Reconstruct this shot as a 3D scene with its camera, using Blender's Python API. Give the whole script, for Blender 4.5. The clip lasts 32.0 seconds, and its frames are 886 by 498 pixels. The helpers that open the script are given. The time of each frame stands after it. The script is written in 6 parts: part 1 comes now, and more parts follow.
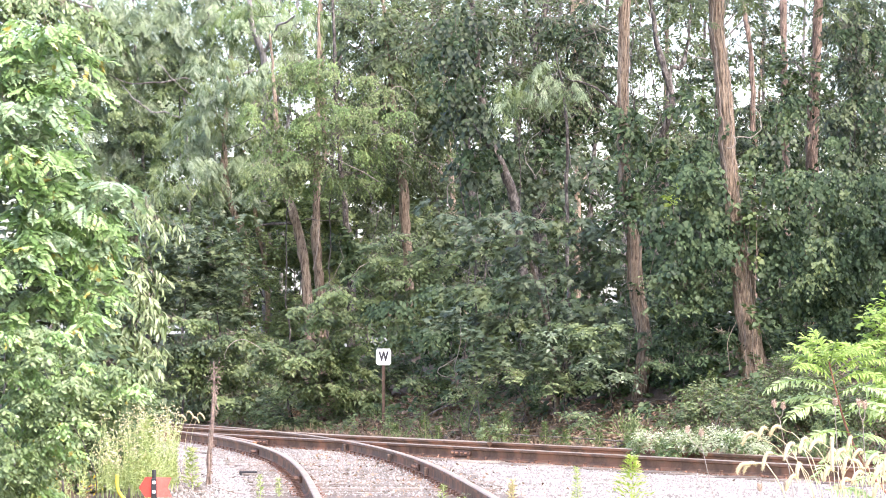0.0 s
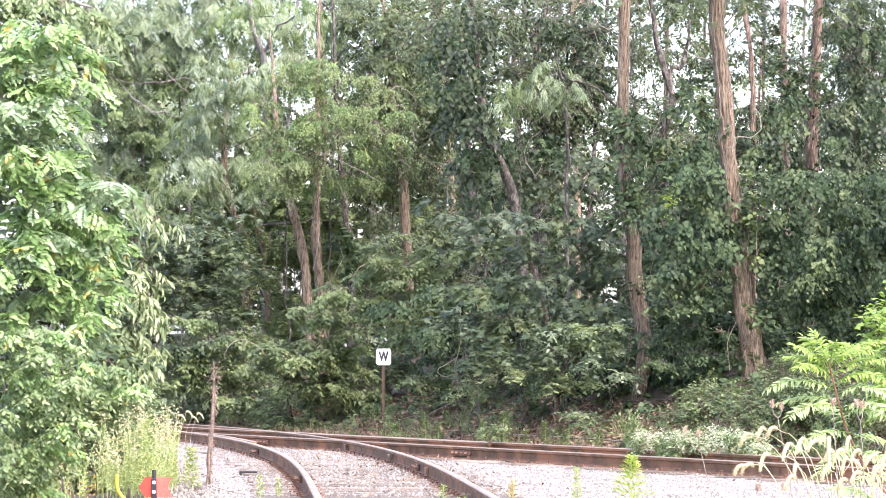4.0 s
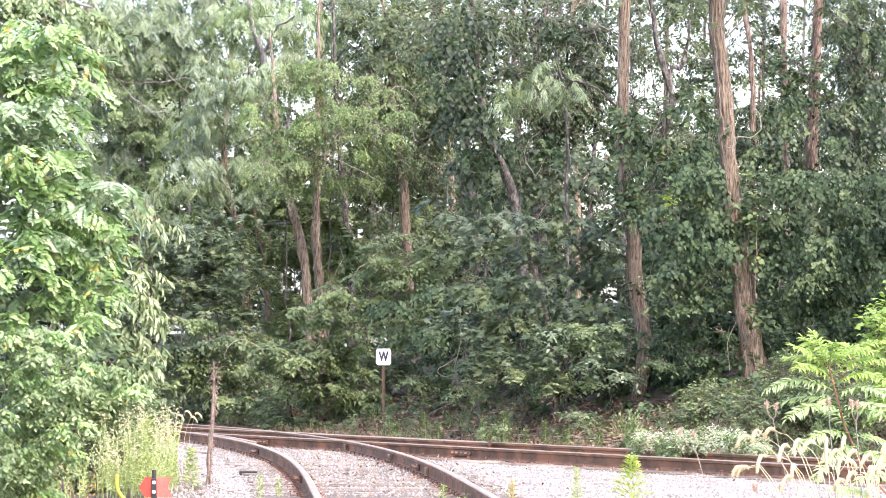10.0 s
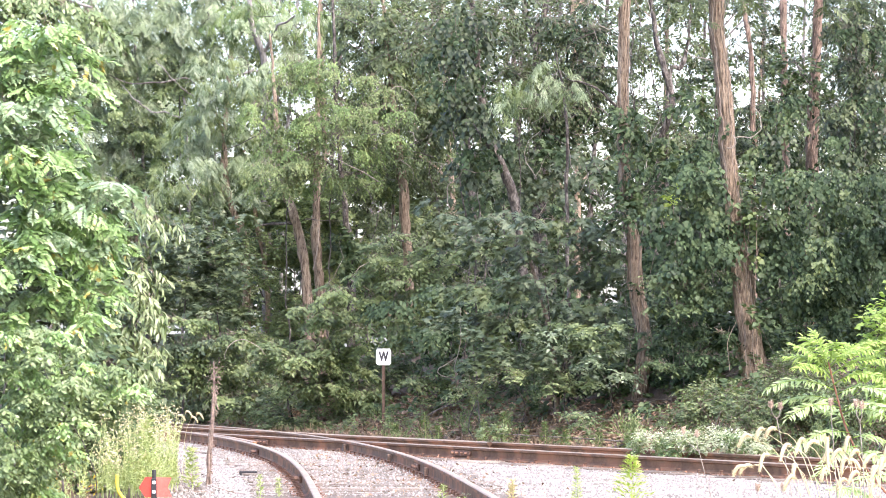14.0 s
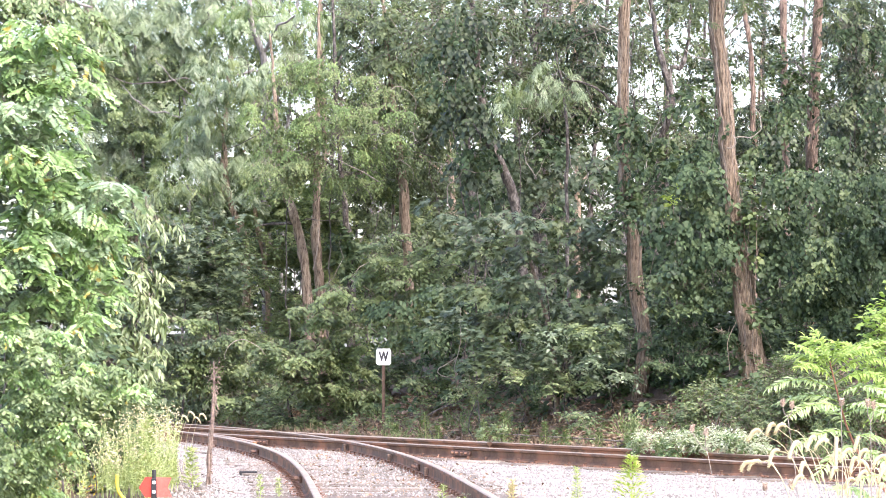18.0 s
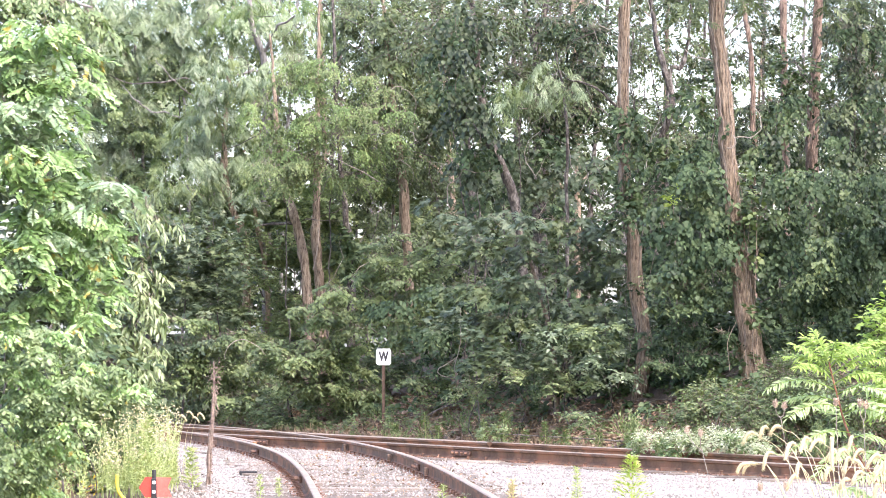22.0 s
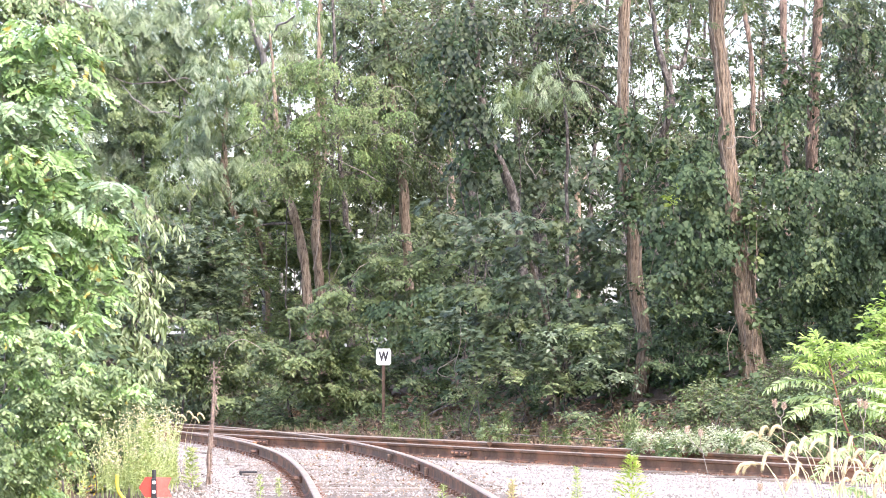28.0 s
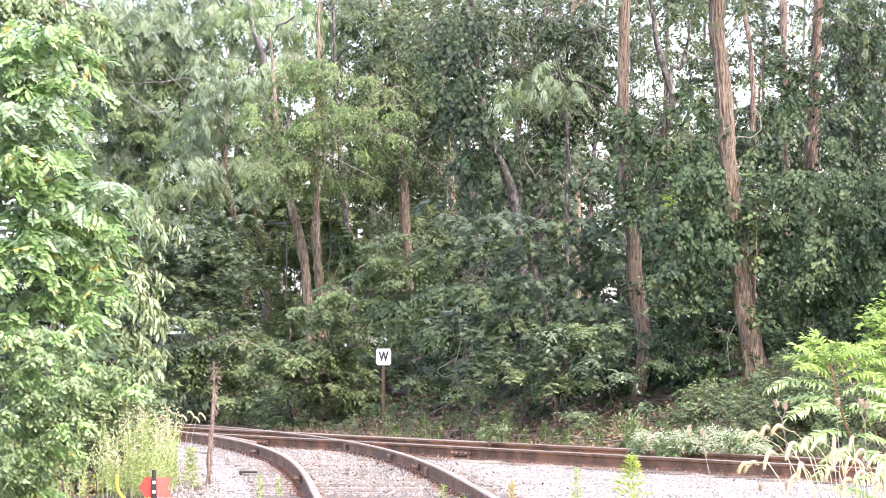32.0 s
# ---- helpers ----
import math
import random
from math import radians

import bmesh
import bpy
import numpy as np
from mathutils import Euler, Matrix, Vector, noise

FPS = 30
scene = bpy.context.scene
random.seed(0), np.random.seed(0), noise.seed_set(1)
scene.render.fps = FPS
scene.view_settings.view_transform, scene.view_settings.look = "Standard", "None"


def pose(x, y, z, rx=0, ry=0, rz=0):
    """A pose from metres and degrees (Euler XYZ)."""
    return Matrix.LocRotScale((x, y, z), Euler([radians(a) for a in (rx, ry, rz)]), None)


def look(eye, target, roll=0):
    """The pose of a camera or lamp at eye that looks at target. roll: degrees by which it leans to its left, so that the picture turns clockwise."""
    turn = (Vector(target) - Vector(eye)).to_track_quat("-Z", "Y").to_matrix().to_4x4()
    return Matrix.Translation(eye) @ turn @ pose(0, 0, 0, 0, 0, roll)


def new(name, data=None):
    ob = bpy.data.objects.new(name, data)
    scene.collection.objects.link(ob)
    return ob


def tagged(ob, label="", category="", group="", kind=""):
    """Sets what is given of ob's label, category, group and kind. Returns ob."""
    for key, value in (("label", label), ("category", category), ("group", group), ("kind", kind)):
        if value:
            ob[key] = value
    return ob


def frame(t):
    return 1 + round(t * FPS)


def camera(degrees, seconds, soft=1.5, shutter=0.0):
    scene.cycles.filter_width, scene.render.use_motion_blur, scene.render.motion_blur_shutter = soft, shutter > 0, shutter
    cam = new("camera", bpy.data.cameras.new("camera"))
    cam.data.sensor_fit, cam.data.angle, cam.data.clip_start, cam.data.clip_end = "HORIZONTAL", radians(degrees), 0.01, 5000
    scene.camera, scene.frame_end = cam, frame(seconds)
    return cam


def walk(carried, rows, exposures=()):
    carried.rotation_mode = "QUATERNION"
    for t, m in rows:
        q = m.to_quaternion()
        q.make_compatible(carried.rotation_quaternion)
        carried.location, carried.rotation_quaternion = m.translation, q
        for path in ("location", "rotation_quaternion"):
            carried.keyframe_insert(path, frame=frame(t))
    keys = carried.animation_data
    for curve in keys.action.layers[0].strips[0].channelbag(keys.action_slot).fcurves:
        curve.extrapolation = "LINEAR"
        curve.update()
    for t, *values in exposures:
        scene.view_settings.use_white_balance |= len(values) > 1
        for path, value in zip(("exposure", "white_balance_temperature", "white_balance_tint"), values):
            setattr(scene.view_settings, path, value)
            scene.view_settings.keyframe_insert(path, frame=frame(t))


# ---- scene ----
from math import sin, cos, pi, sqrt
rng = np.random.default_rng(7)

# ---- camera: a long lens on a stand, 1.35 m over the ballast ----
EYE = (0.0, 0.0, 1.35)
cam = camera(12.78, 32.0, soft=0.9, shutter=0.5)
AIM = pose(EYE[0], EYE[1], EYE[2], 91.584, 0, 0)
walk(cam, [(0.0, AIM), (32.0, AIM)], exposures=[(0.0, 2.31, 6350, 21), (32.0, 2.31, 6350, 21)])

# ---- light: bright overcast ----
world = bpy.data.worlds.new("sky")
scene.world = world
world.use_nodes = True
wn = world.node_tree
sky = wn.nodes.new("ShaderNodeTexSky")
sky.sky_type = "NISHITA"
sky.sun_disc = False
sky.sun_elevation = radians(47)
sky.sun_rotation = radians(146)
sky.air_density, sky.dust_density, sky.ozone_density = 1.0, 2.5, 1.0
wn.links.new(sky.outputs[0], wn.nodes["Background"].inputs[0])
wn.nodes["Background"].inputs[1].default_value = 0.15
lamp = bpy.data.lights.new("sun", "SUN")
lamp.energy, lamp.angle, lamp.color = 1.15, radians(30), (1.0, 0.96, 0.9)
sun = new("sun", lamp)
sun.matrix_world = look((26, -38, 50), (0, 0, 0))


# ---- materials ----
def material(name):
    m = bpy.data.materials.new(name)
    m.use_nodes = True
    nt = m.node_tree
    return m, nt, nt.nodes["Principled BSDF"]


def node(nt, kind, links=(), **values):
    n = nt.nodes.new(kind)
    for key, value in values.items():
        n.inputs[key.replace("_", " ")].default_value = value
    for socket, out in links:
        nt.links.new(out, n.inputs[socket])
    return n


def ramp(nt, fac, stops):
    r = nt.nodes.new("ShaderNodeValToRGB")
    nt.links.new(fac, r.inputs[0])
    el = r.color_ramp.elements
    while len(el) < len(stops):
        el.new(0.5)
    for e, (pos, col) in zip(el, stops):
        e.position, e.color = pos, (*col, 1)
    return r.outputs[0]


def mix(nt, fac, a, b, blend="MIX"):
    m = nt.nodes.new("ShaderNodeMix")
    m.data_type, m.blend_type = "RGBA", blend
    for socket, v in ((0, fac), (6, a), (7, b)):
        if isinstance(v, (int, float)):
            m.inputs[socket].default_value = v
        elif isinstance(v, tuple):
            m.inputs[socket].default_value = (*v, 1)
        else:
            nt.links.new(v, m.inputs[socket])
    return m.outputs[2]


def leaf_material(name, dark, mid, light, gloss=0.52, glow=0.24, odd=None, sheen=0.38, patchy=2.4):
    """Leaf: hue from leaf to leaf, tone by bough that also stands for clump shading, sheen, light through the blade."""
    m, nt, p = material(name)
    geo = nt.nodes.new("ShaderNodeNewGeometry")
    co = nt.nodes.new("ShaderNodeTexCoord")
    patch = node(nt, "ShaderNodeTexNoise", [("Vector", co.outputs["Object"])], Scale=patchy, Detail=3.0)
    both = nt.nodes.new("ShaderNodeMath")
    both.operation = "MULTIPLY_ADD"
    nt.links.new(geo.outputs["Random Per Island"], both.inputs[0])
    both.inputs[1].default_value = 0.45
    # Stretched patch noise: bough tone and the shading of clumps, put into colour.
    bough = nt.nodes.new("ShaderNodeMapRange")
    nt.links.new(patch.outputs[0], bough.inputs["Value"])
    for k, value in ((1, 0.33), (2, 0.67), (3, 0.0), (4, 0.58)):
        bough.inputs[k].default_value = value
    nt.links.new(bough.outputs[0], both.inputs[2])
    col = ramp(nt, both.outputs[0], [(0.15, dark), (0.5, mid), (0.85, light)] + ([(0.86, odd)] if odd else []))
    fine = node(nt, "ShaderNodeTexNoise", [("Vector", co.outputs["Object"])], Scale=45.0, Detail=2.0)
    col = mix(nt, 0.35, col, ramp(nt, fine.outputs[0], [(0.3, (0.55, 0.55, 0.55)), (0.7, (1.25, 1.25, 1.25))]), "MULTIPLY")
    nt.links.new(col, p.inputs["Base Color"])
    p.inputs["Roughness"].default_value = gloss
    p.inputs["Specular IOR Level"].default_value = sheen
    tr = nt.nodes.new("ShaderNodeBsdfTranslucent")
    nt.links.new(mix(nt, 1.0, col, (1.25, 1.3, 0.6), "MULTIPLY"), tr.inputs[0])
    ms = nt.nodes.new("ShaderNodeMixShader")
    ms.inputs[0].default_value = glow
    nt.links.new(p.outputs[0], ms.inputs[1])
    nt.links.new(tr.outputs[0], ms.inputs[2])
    nt.links.new(ms.outputs[0], nt.nodes["Material Output"].inputs[0])
    return m


def rough_material(name, stops, scale=8.0, stretch=(1, 1, 1), rough=0.85, bump=0.3, metal=0.0, stain=None, fine=60.0, per_island=0.0, per_object=0.0):
    """Mottled surface: two scales of noise, an optional stain, relief."""
    m, nt, p = material(name)
    co = nt.nodes.new("ShaderNodeTexCoord")
    mp = node(nt, "ShaderNodeMapping", [("Vector", co.outputs["Object"])], Scale=stretch)
    big = node(nt, "ShaderNodeTexNoise", [("Vector", mp.outputs[0])], Scale=scale, Detail=6.0, Roughness=0.65)
    small = node(nt, "ShaderNodeTexNoise", [("Vector", mp.outputs[0])], Scale=fine, Detail=3.0)
    fac = big.outputs[0]
    for amount, source in ((per_island, ("ShaderNodeNewGeometry", "Random Per Island")), (per_object, ("ShaderNodeObjectInfo", "Random"))):
        if amount:
            s = nt.nodes.new(source[0])
            a = nt.nodes.new("ShaderNodeMath")
            a.operation = "MULTIPLY_ADD"
            nt.links.new(s.outputs[source[1]], a.inputs[0])
            a.inputs[1].default_value = amount
            b = nt.nodes.new("ShaderNodeMath")
            b.operation = "MULTIPLY"
            nt.links.new(fac, b.inputs[0])
            b.inputs[1].default_value = 1 - amount
            nt.links.new(b.outputs[0], a.inputs[2])
            fac = a.outputs[0]
    col = ramp(nt, fac, stops)
    col = mix(nt, 0.5, col, ramp(nt, small.outputs[0], [(0.3, (0.6, 0.6, 0.6)), (0.7, (1.2, 1.2, 1.2))]), "MULTIPLY")
    if stain:
        st = node(nt, "ShaderNodeTexNoise", [("Vector", co.outputs["Object"])], Scale=stain[1], Detail=4.0)
        col = mix(nt, ramp(nt, st.outputs[0], [(0.48, (0, 0, 0)), (0.62, (1, 1, 1))]), col, stain[0])
    nt.links.new(col, p.inputs["Base Color"])
    p.inputs["Roughness"].default_value = rough
    p.inputs["Metallic"].default_value = metal
    if bump:
        b = node(nt, "ShaderNodeBump", [("Height", small.outputs[0])], Strength=bump, Distance=0.02)
        nt.links.new(b.outputs[0], p.inputs["Normal"])
    return m


M_MAPLE = leaf_material("maple_leaf", (0.035, 0.052, 0.022), (0.077, 0.106, 0.045), (0.155, 0.19, 0.086), gloss=0.52)
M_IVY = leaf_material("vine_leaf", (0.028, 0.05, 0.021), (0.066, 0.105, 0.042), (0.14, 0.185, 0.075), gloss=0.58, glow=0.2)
M_WOOD = leaf_material("wood_leaf", (0.038, 0.056, 0.024), (0.084, 0.114, 0.049), (0.158, 0.193, 0.09))
# Vine leaf darkened in colour to stand for canopy shade against the sky.
M_SHADEDLEAF = leaf_material("shade_dark_canopy_leaf", (0.018, 0.032, 0.013), (0.043, 0.064, 0.027), (0.105, 0.135, 0.06), gloss=0.5, glow=0.15)
# Lower-wood copy of the vine leaf, with shade put into its colour.
M_SHADE = leaf_material("shade_toned_vine_leaf", (0.018, 0.034, 0.015), (0.042, 0.07, 0.03), (0.1, 0.145, 0.065), gloss=0.6, glow=0.14, sheen=0.2)
M_MID = leaf_material("mid_green_leaf", (0.066, 0.1, 0.037), (0.145, 0.195, 0.073), (0.25, 0.3, 0.125))
M_SPRIG = leaf_material("bright_weed_leaf", (0.28, 0.36, 0.08), (0.4, 0.48, 0.14), (0.54, 0.6, 0.24), glow=0.45)
M_DARKMAPLE = leaf_material("dark_maple_leaf", (0.04, 0.06, 0.031), (0.085, 0.118, 0.062), (0.175, 0.21, 0.125), gloss=0.5)
M_REDSTEM = rough_material("reddish_stem", [(0.3, (0.2, 0.085, 0.05)), (0.6, (0.36, 0.17, 0.1))], 14.0, bump=0)
# Paled in its colour to stand for haze and brightness over far trees.
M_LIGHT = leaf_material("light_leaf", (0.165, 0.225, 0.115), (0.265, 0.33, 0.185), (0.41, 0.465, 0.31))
M_YELLOW = leaf_material("yellow_green_leaf", (0.085, 0.14, 0.045), (0.15, 0.22, 0.072), (0.25, 0.33, 0.12))
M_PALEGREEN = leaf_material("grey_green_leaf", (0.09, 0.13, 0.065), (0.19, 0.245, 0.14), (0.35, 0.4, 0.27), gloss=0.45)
M_SHRUB = leaf_material("shrub_leaf", (0.055, 0.08, 0.032), (0.125, 0.168, 0.068), (0.235, 0.28, 0.125))
M_LOCUST = leaf_material("locust_leaf", (0.12, 0.205, 0.062), (0.27, 0.41, 0.15), (0.475, 0.6, 0.31), gloss=0.36, patchy=8.0, odd=(0.45, 0.37, 0.1))
M_LOCUSTPALE = leaf_material("pale_locust_leaf", (0.14, 0.22, 0.11), (0.31, 0.42, 0.24), (0.52, 0.61, 0.42), gloss=0.34, patchy=8.0)
M_SHRUBLIT = leaf_material("mulberry_leaf", (0.08, 0.125, 0.05), (0.17, 0.235, 0.095), (0.31, 0.38, 0.19), gloss=0.42, patchy=7.0)
M_LANCE = leaf_material("drooping_leaf", (0.09, 0.13, 0.05), (0.17, 0.22, 0.09), (0.32, 0.37, 0.2), gloss=0.35)
M_SUMAC = leaf_material("sumac_leaf", (0.17, 0.26, 0.055), (0.28, 0.39, 0.1), (0.42, 0.52, 0.19), glow=0.42)
M_SUMACPALE = leaf_material("pale_sumac_leaf", (0.22, 0.31, 0.13), (0.32, 0.42, 0.2), (0.46, 0.54, 0.32), glow=0.35)
M_WEED = leaf_material("weed_leaf", (0.27, 0.33, 0.12), (0.43, 0.49, 0.22), (0.6, 0.63, 0.36), glow=0.35)
M_STRAW = leaf_material("straw", (0.5, 0.42, 0.24), (0.64, 0.55, 0.35), (0.76, 0.68, 0.47), gloss=0.7)
M_BARK = rough_material("furrowed_bark", [(0.36, (0.09, 0.061, 0.04)), (0.48, (0.265, 0.195, 0.13)), (0.66, (0.43, 0.342, 0.24))], 11.0, (3.6, 3.6, 0.55), 0.9, 1.0)
# Red-brown bark, darkened in colour too for trunks standing in shade.
M_REDBARK = rough_material("shaded_red_brown_bark", [(0.36, (0.08, 0.055, 0.04)), (0.5, (0.23, 0.16, 0.115)), (0.66, (0.38, 0.285, 0.21))], 9.0, (3.2, 3.2, 0.6), 0.9, 1.0)
M_GREYBARK = rough_material("grey_bark", [(0.3, (0.09, 0.085, 0.075)), (0.5, (0.22, 0.2, 0.18)), (0.7, (0.38, 0.36, 0.33))], 6.0, (1.5, 1.5, 0.8), 0.9, 0.6)
M_DARKBARK = rough_material("dark_bark", [(0.36, (0.03, 0.026, 0.022)), (0.5, (0.09, 0.075, 0.06)), (0.62, (0.23, 0.205, 0.175))], 9.0, (2.0, 2.0, 0.9), 0.9, 0.8)
M_TWIG = rough_material("twig", [(0.35, (0.11, 0.085, 0.06)), (0.6, (0.25, 0.2, 0.15))], 12.0, bump=0)
M_VINE = rough_material("bare_vine", [(0.35, (0.2, 0.165, 0.125)), (0.6, (0.36, 0.31, 0.25))], 12.0, bump=0)
M_RAIL = rough_material("rusty_rail", [(0.3, (0.105, 0.054, 0.028)), (0.55, (0.19, 0.1, 0.05)), (0.75, (0.28, 0.155, 0.08))], 5.0, (1, 1, 1), 0.85, 0.15, 0.0, stain=((0.3, 0.135, 0.065), 1.7))
M_RAILTOP = rough_material("worn_rail_head", [(0.3, (0.25, 0.165, 0.105)), (0.6, (0.39, 0.285, 0.19))], 4.0, rough=0.55, bump=0.05, metal=0.1)
M_FLAKE = rough_material("orange_rust_flakes", [(0.3, (0.24, 0.11, 0.062)), (0.6, (0.38, 0.19, 0.115))], 14.0, bump=0)
M_POST = rough_material("dark_rusted_steel", [(0.3, (0.08, 0.05, 0.033)), (0.55, (0.15, 0.098, 0.066)), (0.75, (0.23, 0.155, 0.108))], 9.0)
M_RUST = rough_material("flaking_rust", [(0.3, (0.11, 0.058, 0.038)), (0.55, (0.21, 0.115, 0.074)), (0.75, (0.33, 0.195, 0.13))], 14.0, rough=0.9)
M_TIE = rough_material("weathered_tie", [(0.3, (0.075, 0.056, 0.04)), (0.5, (0.19, 0.15, 0.11)), (0.7, (0.34, 0.285, 0.22))], 5.0, (0.7, 9.0, 9.0), 0.95, 0.6, per_object=0.3)
M_STONE = rough_material("ballast_stone", [(0.1, (0.13, 0.113, 0.092)), (0.5, (0.245, 0.219, 0.183)), (0.9, (0.395, 0.36, 0.31))], 3.0, rough=0.9, bump=0, per_island=0.7)
M_WHITE = rough_material("white_sign_paint", [(0.3, (0.74, 0.74, 0.73)), (0.6, (0.82, 0.82, 0.81))], 6.0, rough=0.4, bump=0)
M_BLACK = rough_material("black_paint", [(0.3, (0.015, 0.015, 0.015)), (0.6, (0.03, 0.03, 0.03))], 6.0, rough=0.5, bump=0)
M_ORANGE = rough_material("faded_red_target_paint", [(0.3, (0.5, 0.035, 0.02)), (0.6, (0.6, 0.055, 0.03))], 10.0, rough=0.5, bump=0.05)
M_FADED = rough_material("bleached_red_target_paint", [(0.3, (0.48, 0.085, 0.06)), (0.6, (0.58, 0.125, 0.09))], 10.0, rough=0.6, bump=0.05)
M_YELLOWP = rough_material("yellow_paint", [(0.3, (0.6, 0.45, 0.03)), (0.6, (0.78, 0.6, 0.06))], 10.0, rough=0.5, bump=0.05)
M_DEAD = rough_material("dead_stalk", [(0.3, (0.12, 0.085, 0.065)), (0.6, (0.3, 0.22, 0.17))], 20.0, rough=0.95)
M_PETAL = leaf_material("white_flower", (0.3, 0.35, 0.2), (0.46, 0.5, 0.35), (0.64, 0.66, 0.52), gloss=0.7)
M_LITTER = leaf_material("fallen_leaf", (0.11, 0.068, 0.042), (0.24, 0.155, 0.1), (0.43, 0.305, 0.2), gloss=0.8, glow=0.05)
M_FLOWERY = leaf_material("yellow_flower", (0.5, 0.36, 0.02), (0.65, 0.48, 0.03), (0.75, 0.6, 0.06), gloss=0.7)


def ground_material():
    m, nt, p = material("ground")
    geo = nt.nodes.new("ShaderNodeNewGeometry")
    big = node(nt, "ShaderNodeTexNoise", [("Vector", geo.outputs["Position"])], Scale=1.3, Detail=6.0)
    fine = node(nt, "ShaderNodeTexNoise", [("Vector", geo.outputs["Position"])], Scale=30.0, Detail=4.0)
    soil = ramp(nt, big.outputs[0], [(0.3, (0.05, 0.034, 0.02)), (0.5, (0.105, 0.073, 0.045)), (0.7, (0.175, 0.125, 0.08))])
    soil = mix(nt, 0.6, soil, ramp(nt, fine.outputs[0], [(0.3, (0.4, 0.4, 0.4)), (0.7, (1.4, 1.3, 1.2))]), "MULTIPLY")
    nt.links.new(soil, p.inputs["Base Color"])
    p.inputs["Roughness"].default_value = 0.95
    b = node(nt, "ShaderNodeBump", [("Height", fine.outputs[0])], Strength=0.6, Distance=0.03)
    nt.links.new(b.outputs[0], p.inputs["Normal"])
    return m


M_GROUND = ground_material()
M_BED = rough_material("ballast_bed", [(0.25, (0.17, 0.147, 0.122)), (0.5, (0.3, 0.268, 0.228)), (0.75, (0.43, 0.392, 0.34))], 25.0, rough=0.95, bump=0.8, fine=90.0)


# ---- building helpers ----
def link_mesh(name, verts, faces, mat, parent=None, label="", smooth=False):
    me = bpy.data.meshes.new(name)
    me.from_pydata([tuple(v) for v in verts], [], [tuple(f) for f in faces])
    if smooth:
        me.polygons.foreach_set("use_smooth", [True] * len(me.polygons))
    me.materials.append(mat)
    ob = new(name, me)
    if parent:
        ob.parent = parent
    return tagged(ob, label)


def fast_mesh(name, verts, tris, mat, parent=None, label=""):
    """Mesh from arrays of corners and triangles."""
    me = bpy.data.meshes.new(name)
    me.vertices.add(len(verts))
    me.vertices.foreach_set("co", np.ascontiguousarray(verts, dtype=np.float32).ravel())
    me.loops.add(len(tris) * 3)
    me.loops.foreach_set("vertex_index", np.ascontiguousarray(tris, dtype=np.int32).ravel())
    me.polygons.add(len(tris))
    me.polygons.foreach_set("loop_start", np.arange(0, len(tris) * 3, 3, dtype=np.int32))
    me.update(calc_edges=True)
    me.validate()
    me.materials.append(mat)
    ob = new(name, me)
    if parent:
        ob.parent = parent
    return tagged(ob, label)


def part(name, bm, mat, parent, label=""):
    me = bpy.data.meshes.new(name)
    bm.to_mesh(me)
    bm.free()
    me.materials.append(mat)
    ob = new(name, me)
    ob.parent = parent
    return tagged(ob, label)


def thing(name, label, category, group="", kind="", at=(0, 0, 0)):
    ob = new(name)
    ob.location = at
    ob.empty_display_size = 0.1
    return tagged(ob, label, category, group, kind)


def box(bm, centre, size, m=None, bevel=0.0):
    mat = Matrix.Translation(centre) @ Matrix.Diagonal((*size, 1))
    if m is not None:
        mat = m @ mat
    geo = bmesh.ops.create_cube(bm, size=1, matrix=mat)
    if bevel:
        edges = list({e for v in geo["verts"] for e in v.link_edges})
        bmesh.ops.bevel(bm, geom=edges, offset=bevel, segments=1, affect="EDGES")
    return geo


def unit(a):
    return a / np.maximum(np.linalg.norm(a, axis=-1, keepdims=True), 1e-9)


def smooth_line(points, step):
    """Catmull-Rom line through points (rows of any width), with about that step."""
    p = np.array(points, dtype=float)
    p = np.vstack([2 * p[0] - p[1], p, 2 * p[-1] - p[-2]])
    out = []
    for i in range(1, len(p) - 2):
        a, b, c, d = p[i - 1], p[i], p[i + 1], p[i + 2]
        k = max(2, int(np.linalg.norm((c - b)[:3]) / step))
        for t in np.linspace(0, 1, k, endpoint=False):
            out.append(0.5 * (2 * b + (c - a) * t + (2 * a - 5 * b + 4 * c - d) * t * t + (3 * b - a - 3 * c + d) * t ** 3))
    out.append(p[-2])
    return np.array(out)


def tube_arrays(line, radii, sides=8, furrow=0.0, seed=0):
    """Skin round a line: corners and triangles. furrow: depth of the bark's ridges."""
    line, radii = np.asarray(line, float), np.asarray(radii, float)
    t = unit(np.gradient(line, axis=0))
    ref = np.array([0.0, 1.0, 0.0]) if abs(t[0][1]) < 0.8 else np.array([1.0, 0, 0])
    u = unit(np.cross(t, ref))
    w = np.cross(t, u)
    ang = np.linspace(0, 2 * pi, sides, endpoint=False)
    r = radii[:, None] * np.ones(sides)
    if furrow:
        for i in range(len(line)):
            z = line[i][2]
            for j in range(sides):
                q = Vector((cos(ang[j]) * 5.2 + seed, sin(ang[j]) * 5.2, z * 1.3))
                ridge = abs(noise.noise(q * 1.7)) * 2
                r[i, j] *= 1 + furrow * (min(ridge, 1) - 0.35) + 0.1 * noise.noise(Vector((seed, cos(ang[j]), z * 0.8)))
    v = line[:, None] + u[:, None] * (r * np.cos(ang))[..., None] + w[:, None] * (r * np.sin(ang))[..., None]
    n = len(line)
    i, j = np.meshgrid(np.arange(n - 1), np.arange(sides), indexing="ij")
    a, b = i * sides + j, i * sides + (j + 1) % sides
